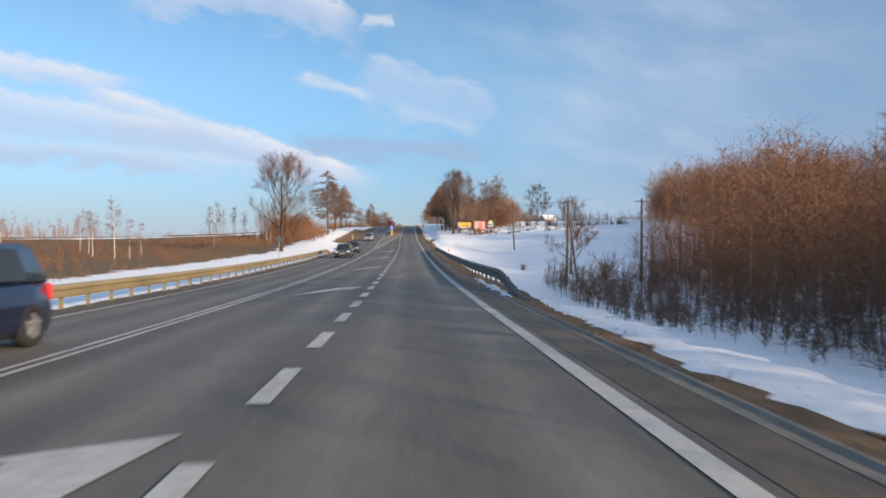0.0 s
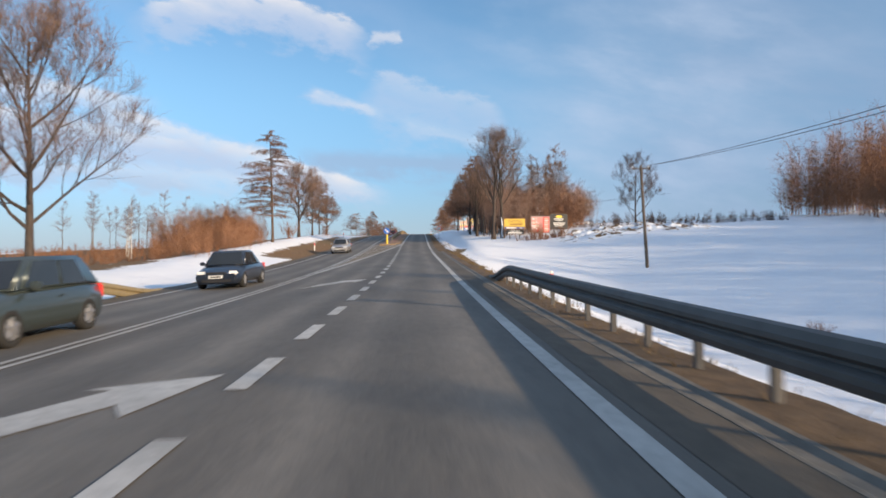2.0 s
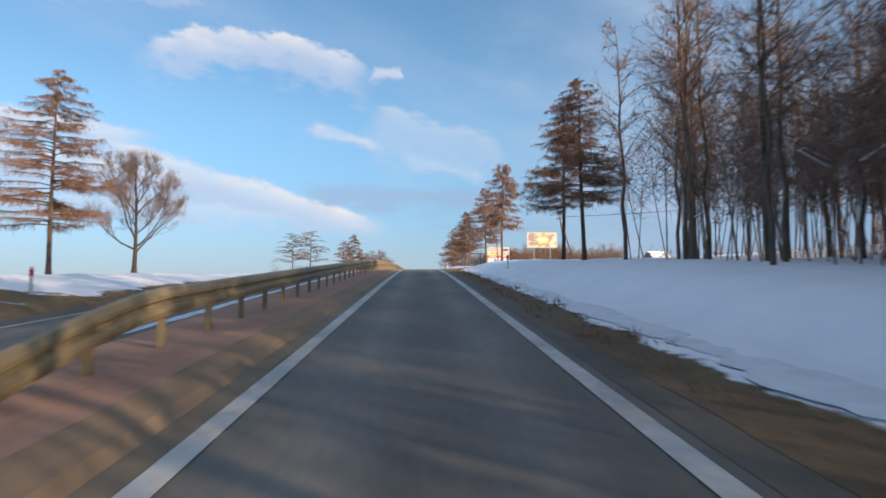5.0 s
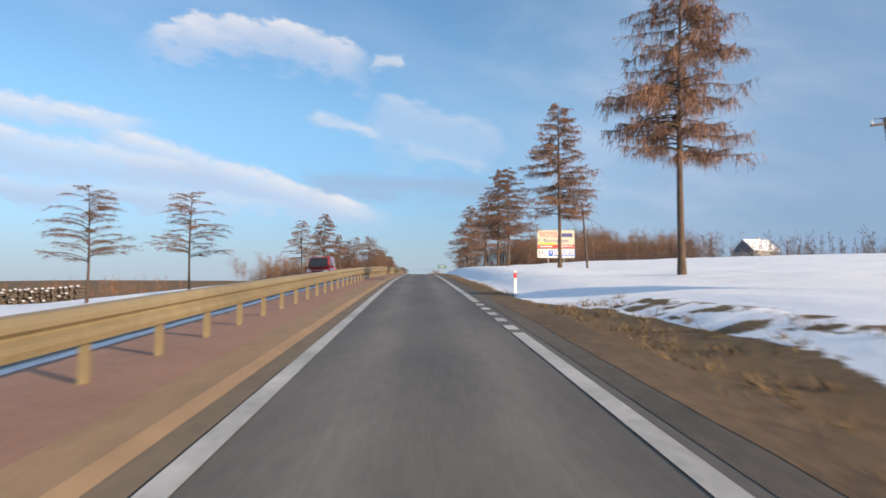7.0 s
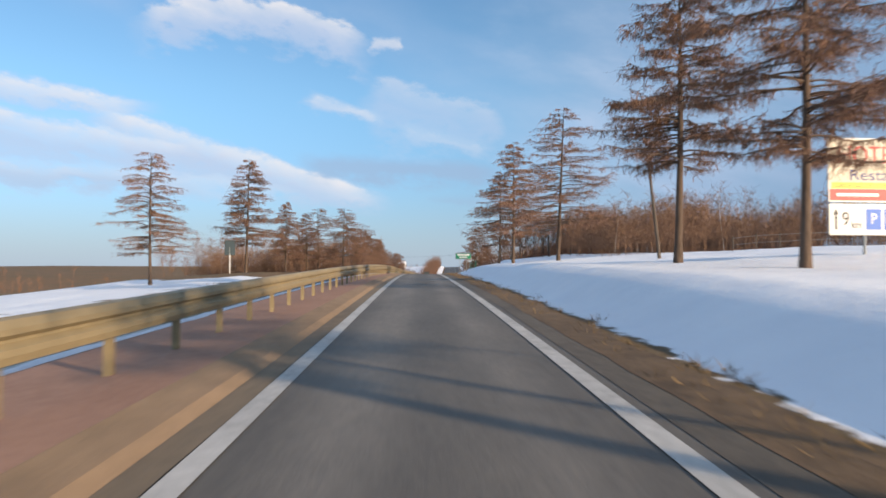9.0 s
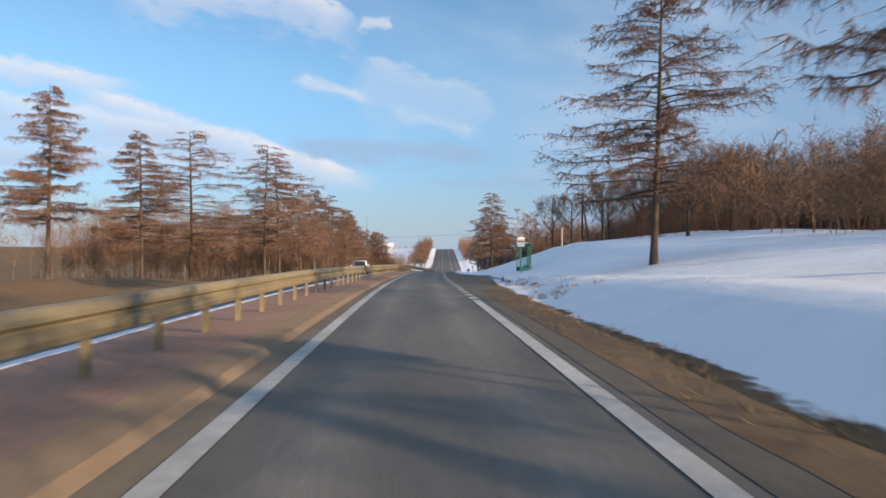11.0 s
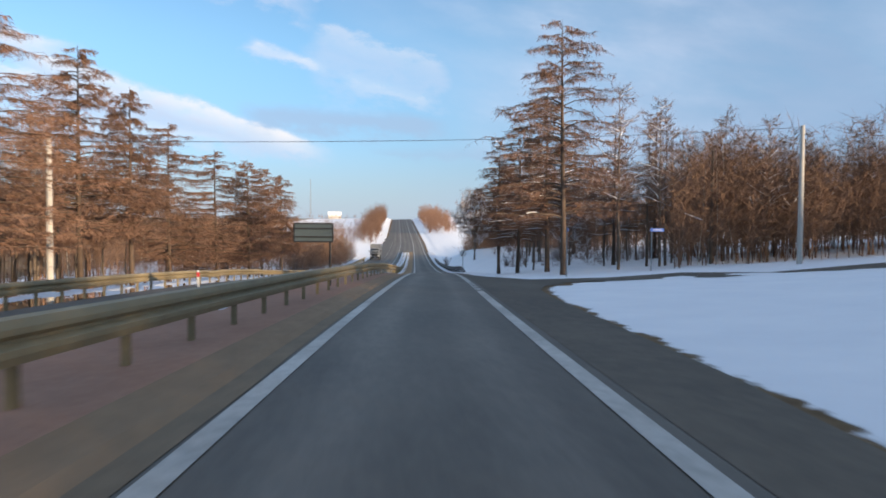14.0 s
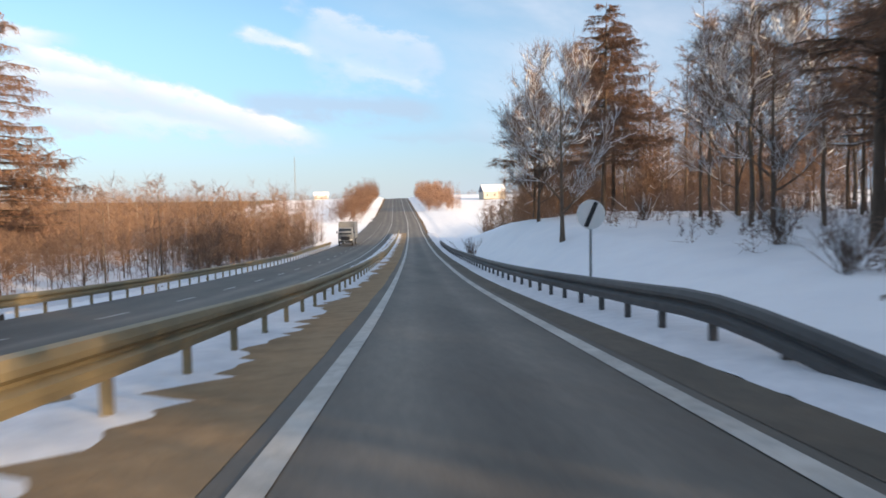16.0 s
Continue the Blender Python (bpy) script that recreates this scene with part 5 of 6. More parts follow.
for x in (-1.0, 1.0):
    part("pane", box((0.012, 0.9, 1.45), (x, 0.05, 1.2)), PANE, shelter).visible_shadow = False
part("kick_panel", box((2.0, 0.03, 0.36), (0, 0.55, 0.2)), GREEN, shelter)
for x in (-1.0, 1.0):
    part("kick_panel", box((0.03, 1.0, 0.36), (x, 0.05, 0.2)), GREEN, shelter)
bench = part("bench", box((1.7, 0.34, 0.05), (0, 0.3, 0.48), 0.01), GREEN, shelter)
for x in (-0.7, 0.7):
    part("bench_leg", box((0.05, 0.3, 0.46), (x, 0.3, 0.23)), GREEN, shelter)
part("snow_cover", box((2.3, 0.5, 0.05), (0, 0.0, 2.275), 0.02), SNOWY, shelter)
stand(shelter, 6.67, 398.85, land(6.4, 399.3) - 0.05, turn=-90)
shelter.matrix_basis = shelter.matrix_basis @ Matrix.Diagonal((0.85, 0.85, 0.98, 1))
stop = tagged(new("bus_stop_sign"), "white bus stop sign with a black symbol on a post", "road sign", "road signs")
sign_post(stop, 2.6, 0.04)
part("plate", box((0.55, 0.025, 0.7), (0, 0, 2.3), 0.01), WHITE, stop)
part("symbol", box((0.42, 0.012, 0.07), (0, -0.015, 2.34)), BLACK, stop)
part("rim", box((0.5, 0.01, 0.24), (0, -0.012, 2.34)), CREAM, stop)
stand(stop, 5.9, 395.2)


# ---- poles and wires ----
def pole(x, y, h, mat, label, lean=0.0, arms=True, r=0.13, prop=False):
    root = tagged(new("utility_pole"), label, "utility pole", "utility poles")
    part("shaft", rod((0, 0, -0.5), (0, 0, h), r, r * 0.7, 10), mat, root)
    if arms:
        part("crossarm", box((1.3, 0.09, 0.09), (0, 0, h - 0.25), 0.01), mat, root)
        for k in (-0.58, 0.0, 0.58):
            part("insulator", rod((k, 0, h - 0.2), (k, 0, h - 0.03), 0.035, 0.025, 8), WHITE, root)
    if prop:
        part("brace", rod((1.2, 0.2, -0.5), (0.05, 0.05, h * 0.85), r * 0.8, r * 0.7, 8), mat, root)
    return stand(root, x, y, tilt=lean)


WP, CP = "dark wooden utility pole with a crossarm, slightly leaning", "pale concrete utility pole beside the road"
pole(16.6, 110.5, 7.6, WOOD, WP, -3)
pole(14.4, 63, 8.0, WOOD, WP, 1, True, 0.13, True)
pole(20.5, 60, 7.5, WOOD, WP, 0)
pole(18.4, 247, 6.5, WOOD, WP, -8, True, 0.12, True)
pole(12.5, 277.5, 5.6, WOOD, WP, -4, False, 0.1)
pole(10.9, 320, 5.4, WOOD, WP, -6, False, 0.1)
pole(19.3, 430, 7.4, WOOD, WP, 0, True, 0.13, True)
pole(-14.0, 472, 8.2, POLE, CP, 0, False, 0.17)
pole(26.8, 475, 8.2, POLE, CP, 0, False, 0.17)
pole(25.5, 483, 8.0, WOOD, WP, 0, False, 0.13)
pole(-17.5, 455, 8.0, POLE, CP, 0, False, 0.12)


def wire(name, p, q, sag, label):
    p, q = Vector(p), Vector(q)
    w = Wood(1)
    pts = [p.lerp(q, i / 24) - Vector((0, 0, sag * 4 * (i / 24) * (1 - i / 24))) for i in range(25)]
    w.limb("trunk", [tuple(v) for v in pts], [0.014] * 25, 4)
    root = tagged(new(name), label, "power line", "power lines")
    w.mesh("cable", "trunk", BLACK, root)


def top(x, y, h):
    return (x, y, land(x, y) + h)


for dz in (-0.1,):
    wire("power_line", top(-14.0, 472, 8.2 + dz), top(26.8, 475, 8.2 + dz), 0.35, "thin dark cable strung across the road")
for k in (-0.58, 0.58):
    wire("power_line", top(14.4 + k, 63, 7.95), top(16.2 + k, 110.5, 7.55), 0.5, "thin dark cable between wooden poles")
    wire("power_line", top(17.6 + k, 247, 6.4), top(60 + k, 225, 7.5), 0.6, "thin dark cable over the snowy field")


mast = tagged(new("radio_mast"), "thin grey lattice radio mast on the far hill", "mast")
for k in range(3):
    a = 2 * math.pi * k / 3
    part("leg", rod((0.9 * math.cos(a), 0.9 * math.sin(a), -2), (0.2 * math.cos(a), 0.2 * math.sin(a), 36), 0.12, 0.09, 6), STEEL, mast)
for k in range(12):
    z, r = 2 + k * 2.9, 0.9 - 0.7 * (2 + k * 2.9) / 38
    for j in range(3):
        a, b = 2 * math.pi * j / 3, 2 * math.pi * (j + 1) / 3
        part("brace", rod((r * math.cos(a), r * math.sin(a), z), (r * math.cos(b) * 0.94, r * math.sin(b) * 0.94, z + 2.6), 0.06, 0.06, 4), STEEL, mast)
stand(mast, -48, 1050)


# ---- houses and fence ----
def house(x, y, w, d, h, roof, turn, label):
    root = tagged(new("house"), label, "house", "houses")
    part("wall", box((w, d, h), (0, 0, h / 2)), PLASTER, root)
    bm = bmesh.new()
    e = 0.4
    v = [bm.verts.new(p) for p in ((-w / 2 - e, -d / 2 - e, h), (w / 2 + e, -d / 2 - e, h), (w / 2 + e, d / 2 + e, h), (-w / 2 - e, d / 2 + e, h), (-w / 2 - e, 0, h + roof), (w / 2 + e, 0, h + roof))]
    for f in ((0, 1, 5, 4), (2, 3, 4, 5), (1, 2, 5), (3, 0, 4), (3, 2, 1, 0)):
        bm.faces.new([v[i] for i in f])
    part("roof", bm, ROOF, root)
    bm = bmesh.new()
    v = [bm.verts.new(p) for p in ((-w / 2 - e, -d / 2 - e, h + 0.05), (w / 2 + e, -d / 2 - e, h + 0.05), (w / 2 + e, 0, h + roof + 0.07), (-w / 2 - e, 0, h + roof + 0.07))]
    bm.faces.new(v)
    r = bmesh.ops.extrude_face_region(bm, geom=bm.faces[:])
    bmesh.ops.translate(bm, verts=[q for q in r["geom"] if isinstance(q, bmesh.types.BMVert)], vec=(0, 0, 0.1))
    part("snow_cover", bm, SNOWY, root)
    part("chimney", box((0.5, 0.5, 1.2), (w * 0.2, 0.5, h + roof)), PLASTER, root)
    for i in range(3):
        win = part("window", box((1.0, 0.08, 1.2), (-w / 3 + i * w / 3, -d / 2, h * 0.5)), WHITE, root)
        part("pane", box((0.8, 0.04, 1.0), (-w / 3 + i * w / 3, -d / 2 - 0.04, h * 0.5)), CAR_GLASS, win)
    return stand(root, x, y, turn=turn)


house(75, 374, 7, 6, 2.4, 2.8, 20, "small house with a snow-covered dark roof")
house(46, 428, 15, 6, 2.2, 1.1, 8, "long low pale building with a snowy roof behind trees")
house(70, 830, 11, 9, 3.5, 3.5, 5, "distant brick house beside the rising road")
house(84, 790, 10, 8, 3, 3, -10, "distant house with a snowy roof")
house(-24, 990, 10, 8, 3, 3, 5, "distant house on the hilltop")
fence = tagged(new("field_fence"), "low field fence of thin posts in the snow", "fence")
fp = None
for i in range(46):
    x, y = 21 + i * 1.5, 333 - i * 0.5
    if fp is None:
        ob = part("post", rod((0, 0, -0.3), (0, 0, 1.15), 0.05, 0.045, 6), WOOD, fence)
        fp = ob.data
    else:
        ob = new("post", fp)
        ob.parent = fence
    ob.location = (x, y, land(x, y))
for hgt in (0.5, 1.0):
    w = Wood(2)
    w.limb("trunk", [(21 + i * 1.5, 333 - i * 0.5, land(21 + i * 1.5, 333 - i * 0.5) + hgt) for i in range(46)], [0.012] * 46, 4)
    w.mesh("wire", "trunk", STEEL, fence)


# ---- cars ----
def paint(name, col, metal=0.3):
    m = plain(name, col, 0.28, metal, 0.06)
    m.node_tree.nodes["Principled BSDF"].inputs["Coat Weight"].default_value = 0.6
    return m


def loft(sections, close=True):
    """A skin over sections of equally many points."""
    bm = bmesh.new()
    rows = [[bm.verts.new(p) for p in s] for s in sections]
    n = len(rows[0])
    for a, b in zip(rows, rows[1:]):
        for i in range(n):
            bm.faces.new((a[i], a[(i + 1) % n], b[(i + 1) % n], b[i]))
    bm.faces.new(rows[0][::-1])
    bm.faces.new(rows[-1])
    bmesh.ops.recalc_face_normals(bm, faces=bm.faces[:])
    return bm


def wheel(parent, x, y, r):
    w = part("wheel", rod((-0.02, 0, 0), (0.02, 0, 0), r * 0.5, None, 12), DARKTRIM, parent)
    w.location = (x, y, r)
    s = 1 if x > 0 else -1
    prof = [(-0.1, r * 0.64), (-0.1, r * 0.93), (-0.06, r), (0.06, r), (0.1, r * 0.93), (0.1, r * 0.64)]
    bm = bmesh.new()
    k = 24
    rows = [[bm.verts.new((a, b * math.cos(2 * math.pi * i / k), b * math.sin(2 * math.pi * i / k))) for a, b in prof] for i in range(k)]
    for i in range(k):
        for j in range(len(prof)):
            j2 = (j + 1) % len(prof)
            bm.faces.new((rows[i][j], rows[i][j2], rows[(i + 1) % k][j2], rows[(i + 1) % k][j]))
    bmesh.ops.recalc_face_normals(bm, faces=bm.faces[:])
    part("tyre", bm, RUBBER, w, smooth=True)
    bm = rod((0.05 * s, 0, 0), (0.09 * s, 0, 0), r * 0.64, r * 0.6, 20)
    for i in range(5):
        a = 2 * math.pi * i / 5
        sp = box((0.03, r * 0.16, r * 0.5), (0, 0, r * 0.33), 0, Matrix.Translation((0.1 * s, 0, 0)) @ Matrix.Rotation(a, 4, "X"))
        tmp = bpy.data.meshes.new("spoke")
        sp.to_mesh(tmp)
        sp.free()
        bm.from_mesh(tmp)
        bpy.data.meshes.remove(tmp)
    part("rim", bm, ALLOY, w)


def car(kind, mat, u, y, label, away=False):
    """A car whose front is at -y. The body is a skin over cross sections, the cabin sits on it with panes of its own."""
    L, W, H, r = {"hatch": (4.1, 1.72, 1.45, 0.31), "sedan": (4.45, 1.74, 1.42, 0.31), "suv": (4.5, 1.8, 1.68, 0.35), "van": (4.3, 1.78, 1.82, 0.31)}[kind]
    root = tagged(new("car"), label, "car", "cars on the road")
    belt = H * 0.62 if kind != "van" else H * 0.56
    hood = belt - 0.06
    w = W / 2
    f, b = -L / 2, L / 2
    prof = [(f, 0.55, 0.80), (f + 0.08, hood - 0.26, 0.90), (f + 0.35, hood - 0.12, 0.97), (f + 0.8, hood - 0.04, 1.0), (f + 1.15, belt - 0.02, 1.0), (0.3, belt, 1.0), (b - 0.75, belt + 0.02, 1.0), (b - 0.2, belt + (0.0 if kind != "sedan" else -0.02), 0.96), (b, belt - 0.22, 0.86)]
    sections = []
    for yy, top_z, k in prof:
        ww = w * k
        half = [(0.0, top_z + 0.03), (ww * 0.7, top_z + 0.01), (ww * 0.93, top_z - 0.06), (ww, min(top_z - 0.12, 0.62)), (ww * 0.985, 0.36), (ww * 0.9, 0.2)]
        sections.append([(x, yy, z) for x, z in half] + [(-x, yy, z) for x, z in half[:0:-1]])
    part("body", loft(sections), mat, root, smooth=True)
    # cabin
    fy = f + (1.05 if kind != "van" else 0.75)
    ry = b - {"hatch": 0.12, "sedan": 0.75, "suv": 0.1, "van": 0.06}[kind]
    tf, tr = fy + (0.75 if kind != "van" else 0.7), ry - {"hatch": 0.45, "sedan": 0.75, "suv": 0.3, "van": 0.1}[kind]
    z0, z1, wb, wt_ = belt - 0.04, H, w * 0.92, w * 0.72 if kind != "van" else w * 0.8
    cab = bmesh.new()
    lo = [cab.verts.new(p) for p in ((-wb, fy, z0), (wb, fy, z0), (wb, ry, z0), (-wb, ry, z0))]
    hi = [cab.verts.new(p) for p in ((-wt_, tf, z1), (wt_, tf, z1), (wt_, tr, z1), (-wt_, tr, z1))]
    cab.faces.new(hi)
    cab.faces.new(lo[::-1])
    for i in range(4):
        cab.faces.new((lo[i], lo[(i + 1) % 4], hi[(i + 1) % 4], hi[i]))
    bmesh.ops.bevel(cab, geom=cab.edges[:], offset=0.05, segments=2, affect="EDGES")
    bmesh.ops.recalc_face_normals(cab, faces=cab.faces[:])
    part("cabin", cab, mat, root, smooth=True)

    def pane(name, a, b_, c, d, out):
        """A pane set just outside the cabin's face, given its corners as shares of the face."""
        bm = bmesh.new()
        q = [bm.verts.new(Vector(p) + Vector(out) * 0.012) for p in (a, b_, c, d)]
        bm.faces.new(q)
        e = bmesh.ops.extrude_face_region(bm, geom=bm.faces[:])
        bmesh.ops.translate(bm, verts=[v for v in e["geom"] if isinstance(v, bmesh.types.BMVert)], vec=Vector(out) * -0.02)
        bmesh.ops.recalc_face_normals(bm, faces=bm.faces[:])
        part(name, bm, CAR_GLASS, root)

    def on(face, s, t):
        A, B, C, D = (Vector(p) for p in face)
        return (A.lerp(B, s)).lerp(D.lerp(C, s), t)

    front = ((-wb, fy, z0), (wb, fy, z0), (wt_, tf, z1), (-wt_, tf, z1))
    rear = ((wb, ry, z0), (-wb, ry, z0), (-wt_, tr, z1), (wt_, tr, z1))
    for nm, fc, out in (("windscreen", front, (0, -0.8, 0.6)), ("rear_window", rear, (0, 0.8, 0.6))):
        pane(nm, on(fc, 0.08, 0.1), on(fc, 0.92, 0.1), on(fc, 0.92, 0.88), on(fc, 0.08, 0.88), out)
    for s in (1, -1):
        side = ((s * wb, fy, z0), (s * wb, ry, z0), (s * wt_, tr, z1), (s * wt_, tf, z1))
        cuts = ((0.07, 0.46), (0.5, 0.8)) if kind != "van" else ((0.07, 0.36),)
        for a0, a1 in cuts:
            pane("side_window", on(side, a0, 0.12), on(side, a1, 0.12), on(side, a1, 0.86), on(side, max(a0, 0.04), 0.86), (s * 0.95, 0, 0.3))
        part("mirror", box((0.2, 0.1, 0.14), (s * (w + 0.06), fy + 0.35, belt + 0.06), 0.03), mat, root)
        part("headlight", box((0.36, 0.2, 0.15), (s * (w * 0.68), f + 0.16, hood - 0.22), 0.05), LAMP, root)
        part("tail_light", box((0.12, 0.12, 0.3), (s * (w * 0.86), b - 0.1, belt - 0.18), 0.03), RED, root)
        part("door_handle", box((0.03, 0.16, 0.03), (s * w, 0.3, belt - 0.16), 0.008), mat, root)
        for yy in (f + 0.82, b - 0.8):
            wheel(root, s * (w - 0.1), yy, r)
    part("grille", box((0.75, 0.06, 0.13), (0, f + 0.03, hood - 0.24), 0.02), DARKTRIM, root)
    part("lower_grille", box((1.1, 0.06, 0.13), (0, f + 0.005, 0.33), 0.02), DARKTRIM, root)
    part("bumper", box((W * 0.86, 0.16, 0.2), (0, f + 0.02, 0.47), 0.05), mat, root)
    pl = part("number_plate", box((0.52, 0.02, 0.11), (0, f - 0.07, 0.47)), WHITE, root)
    part("text_bar", box((0.4, 0.01, 0.05), (0, f - 0.082, 0.47)), BLACK, pl)
    x, yy, z = at_road(u, y)
    slope = math.degrees(math.atan2(float(Z0(y + 2) - Z0(y - 2)), 4.0))
    root.matrix_basis = pose(x, yy, z, slope, -2, 180 if away else 0)
    return root




car("suv", paint("paint_navy", (0.012, 0.02, 0.05)), -7.2, 9.8, "dark navy car on the oncoming lane")
car("hatch", paint("paint_grey_green", (0.045, 0.06, 0.06)), -7.1, 72.9, "dark grey hatchback on the oncoming lane")
car("sedan", paint("paint_dark_blue", (0.02, 0.028, 0.045)), -7.4, 88.5, "dark blue saloon car on the oncoming lane")
car("hatch", paint("paint_silver", (0.42, 0.42, 0.43), 0.6), -7.55, 131.2, "silver car with dark windows on the oncoming lane")
car("van", paint("paint_red", (0.28, 0.015, 0.02)), -7.3, 271.5, "red delivery van behind the median rail")
car("hatch", paint("paint_white", (0.7, 0.7, 0.7), 0.0), -7.3, 418.6, "white car behind the median guard rail")


def lorry(mat, u, y, label):
    """A box lorry whose cab faces -y."""
    root = tagged(new("lorry"), label, "lorry", "cars on the road")
    part("cargo_box", box((2.45, 6.2, 2.6), (0, 2.2, 2.35), 0.05), mat, root)
    cab = loft([[(x * k, yy, z) for x, z in ((-1.1, 0.55), (1.1, 0.55), (1.14, 1.6), (1.02, t_), (-1.02, t_), (-1.14, 1.6))] for yy, k, t_ in ((-3.05, 0.96, 2.1), (-2.8, 1.0, 2.75), (-1.15, 1.0, 2.85))])
    part("cab", cab, mat, root)
    part("windscreen", box((1.8, 0.03, 0.85), (0, 0, 0), 0.01, Matrix.Translation((0, -2.98, 2.2)) @ Matrix.Rotation(radians(-14), 4, "X")), CAR_GLASS, root)
    part("grille", box((1.3, 0.05, 0.5), (0, -3.07, 1.2), 0.02), DARKTRIM, root)
    part("bumper", box((2.2, 0.2, 0.3), (0, -3.05, 0.65), 0.05), DARKTRIM, root)
    part("chassis", box((0.9, 8.0, 0.25), (0, 1.2, 0.85)), DARKTRIM, root)
    pl = part("number_plate", box((0.52, 0.02, 0.11), (0, -3.17, 0.62)), WHITE, root)
    part("text_bar", box((0.4, 0.01, 0.05), (0, -3.182, 0.62)), BLACK, pl)
    for s_ in (1, -1):
        part("headlight", box((0.32, 0.08, 0.2), (s_ * 0.85, -3.08, 0.95), 0.03), LAMP, root)
        part("mirror", box((0.16, 0.1, 0.4), (s_ * 1.3, -2.75, 2.1), 0.03), DARKTRIM, root)
        for yy in (-2.1, 3.6):
            wheel(root, s_ * 1.0, yy, 0.48)
    root.matrix_basis = pose(*at_road(u, y), math.degrees(math.atan2(float(Z0(y + 3) - Z0(y - 3)), 6.0)), 0, -math.degrees(math.atan2(float(X0(y + 3) - X0(y - 3)), 6.0)))
    return root


lorry(paint("paint_box_grey", (0.17, 0.18, 0.19), 0.0), -10.8, 602, "grey box lorry coming down the far carriageway")
# ---- snow that lies about ----
SNOW = material("old_snow", (0.6, 0.62, 0.66), (0.82, 0.83, 0.85), 3, 0.85, 0.5, 0.3)


def snow_ridge(y0, y1, u0, u1, high, seed, label, every=0.3, ragged=1.0, base=0.0):
    """A low uneven ridge of old snow along the road."""
    ys = np.arange(y0, y1, every)
    verts, faces, n = [], [], 7
    for y in ys:
        wob = noise.noise((y * 0.5, seed, 0.3)) + 0.8 * noise.noise((y * 2.1, seed, 1.3)) + 0.6 * noise.noise((y * 5.3, seed, 2.3))
        k = max(0.02, min(1, 0.72 + 0.2 * (1 - ragged) + 0.8 * ragged * noise.noise((y * 0.33, seed, 4.0)) + ragged * (0.5 * noise.noise((y * 1.7, seed, 5.0)) + 0.35 * noise.noise((y * 4.3, seed, 6.0)))))
        k *= max(0.02, min(1.0, (y - y0) / 3.5, (y1 - y) / 3.5))
        for i in range(n):
            s = i / (n - 1)
            u = u0 + (u1 - u0) * (0.5 + (s - 0.5) * k) + 0.12 * wob * ragged
            x, yy, z = at_road(u, y)
            verts.append((x, yy, z + base + (high * math.sin(math.pi * s) * k * (0.8 + 0.5 * noise.noise((y * 1.3, i, seed))) - 0.01)))
    for j in range(len(ys) - 1):
        for i in range(n - 1):
            faces.append((j * n + i, j * n + i + 1, (j + 1) * n + i + 1, (j + 1) * n + i))
    return tagged(mesh_object("snow_ridge", verts, faces, SNOW, smooth=True), label, "snow", kind="stuff")


snow_ridge(440, 640, -4.9, -4.3, 0.17, 1.0, "dirty strip of snow along the foot of the median rail")
snow_ridge(482, 640, -4.7, -2.35, 0.1, 2.0, "patchy old snow on the median", ragged=0.9)
snow_ridge(166, 440, -5.0, -4.72, 0.06, 12.0, "thin line of old snow along the far kerb", ragged=0.5, base=0.13)
snow_ridge(-30, 19, 2.9, 4.6, 0.08, 3.0, "uneven snow on the verge beside the road")
snow_ridge(19, 34, 2.75, 3.2, 0.1, 4.0, "strip of snow before the guard rail")
snow_ridge(421, 440, 2.65, 3.7, 0.2, 5.0, "snow pushed up along the road edge", ragged=0.3)
snow_ridge(474, 640, 2.5, 4.6, 0.14, 6.0, "snow pushed up under the guard rail", ragged=0.15)
snow_ridge(384, 405, 5.3, 5.9, 0.1, 7.0, "snow cleared from the bus bay")
snow_ridge(428, 600, -15.2, -13.5, 0.15, 8.0, "snow along the far verge")
snow_ridge(128, 210, 3.3, 4.6, 0.08, 9.0, "snow along the brown verge")
side = mesh_object("side_road", [(float(X0(y)) + u, y + 0.05 * (u - 2.4), max(land(float(X0(y)) + u, y + 0.05 * (u - 2.4)), float(Z0(y)) - 0.05) + 0.025) for u in (2.4, 4, 6, 9, 13, 18, 25, 35, 50) for y in (465.3, 466.8, 468.4, 470)],
                   [(i * 4 + j, i * 4 + j + 1, i * 4 + j + 5, i * 4 + j + 4) for i in range(8) for j in range(3)], SHOULDER)
tagged(side, "narrow dark side road between snowbanks", "road", kind="structure")

RUT = lambda y: float(np.interp(y, [383.5, 384.9, 387.3, 390, 393.5, 397, 400.6, 402.5], [4.7, 4.75, 5.0, 5.4, 5.76, 5.7, 5.25, 4.9]))


def rut(y0, y1, off, width, label):
    """A narrow dark groove in the snow with a low lip on both sides."""
    ys, n = np.arange(y0, y1, 0.25), 5
    verts = []
    for y in ys:
        w = width * (0.75 + 0.5 * noise.noise((y * 1.1, off, 8.0))) * min(1.0, (y - y0) / 1.5 + 0.1, (y1 - y) / 1.5 + 0.1)
        for k, h in zip((-1, -0.6, 0, 0.6, 1), (0.0, 0.035, 0.02, 0.035, 0.0)):
            u = RUT(y) + off + k * w / 2 + 0.04 * noise.noise((y * 0.8, off, 3.0))
            x = float(X0(y)) + u
            verts.append((x, y, max(land(x, y), at_road(u, y)[2]) + h + 0.012))
    faces = [(i * n + k, i * n + k + 1, (i + 1) * n + k + 1, (i + 1) * n + k) for i in range(len(ys) - 1) for k in range(n - 1)]
    return tagged(mesh_object("wheel_rut", verts, faces, EARTH, smooth=True), label, "wheel rut", kind="structure")


rut(383.5, 402.5, 0.0, 0.15, "dark wheel rut pressed into the snow by the bus bay")
rut(384.2, 387.2, 0.42, 0.14, "short dark wheel rut beside the bus bay")

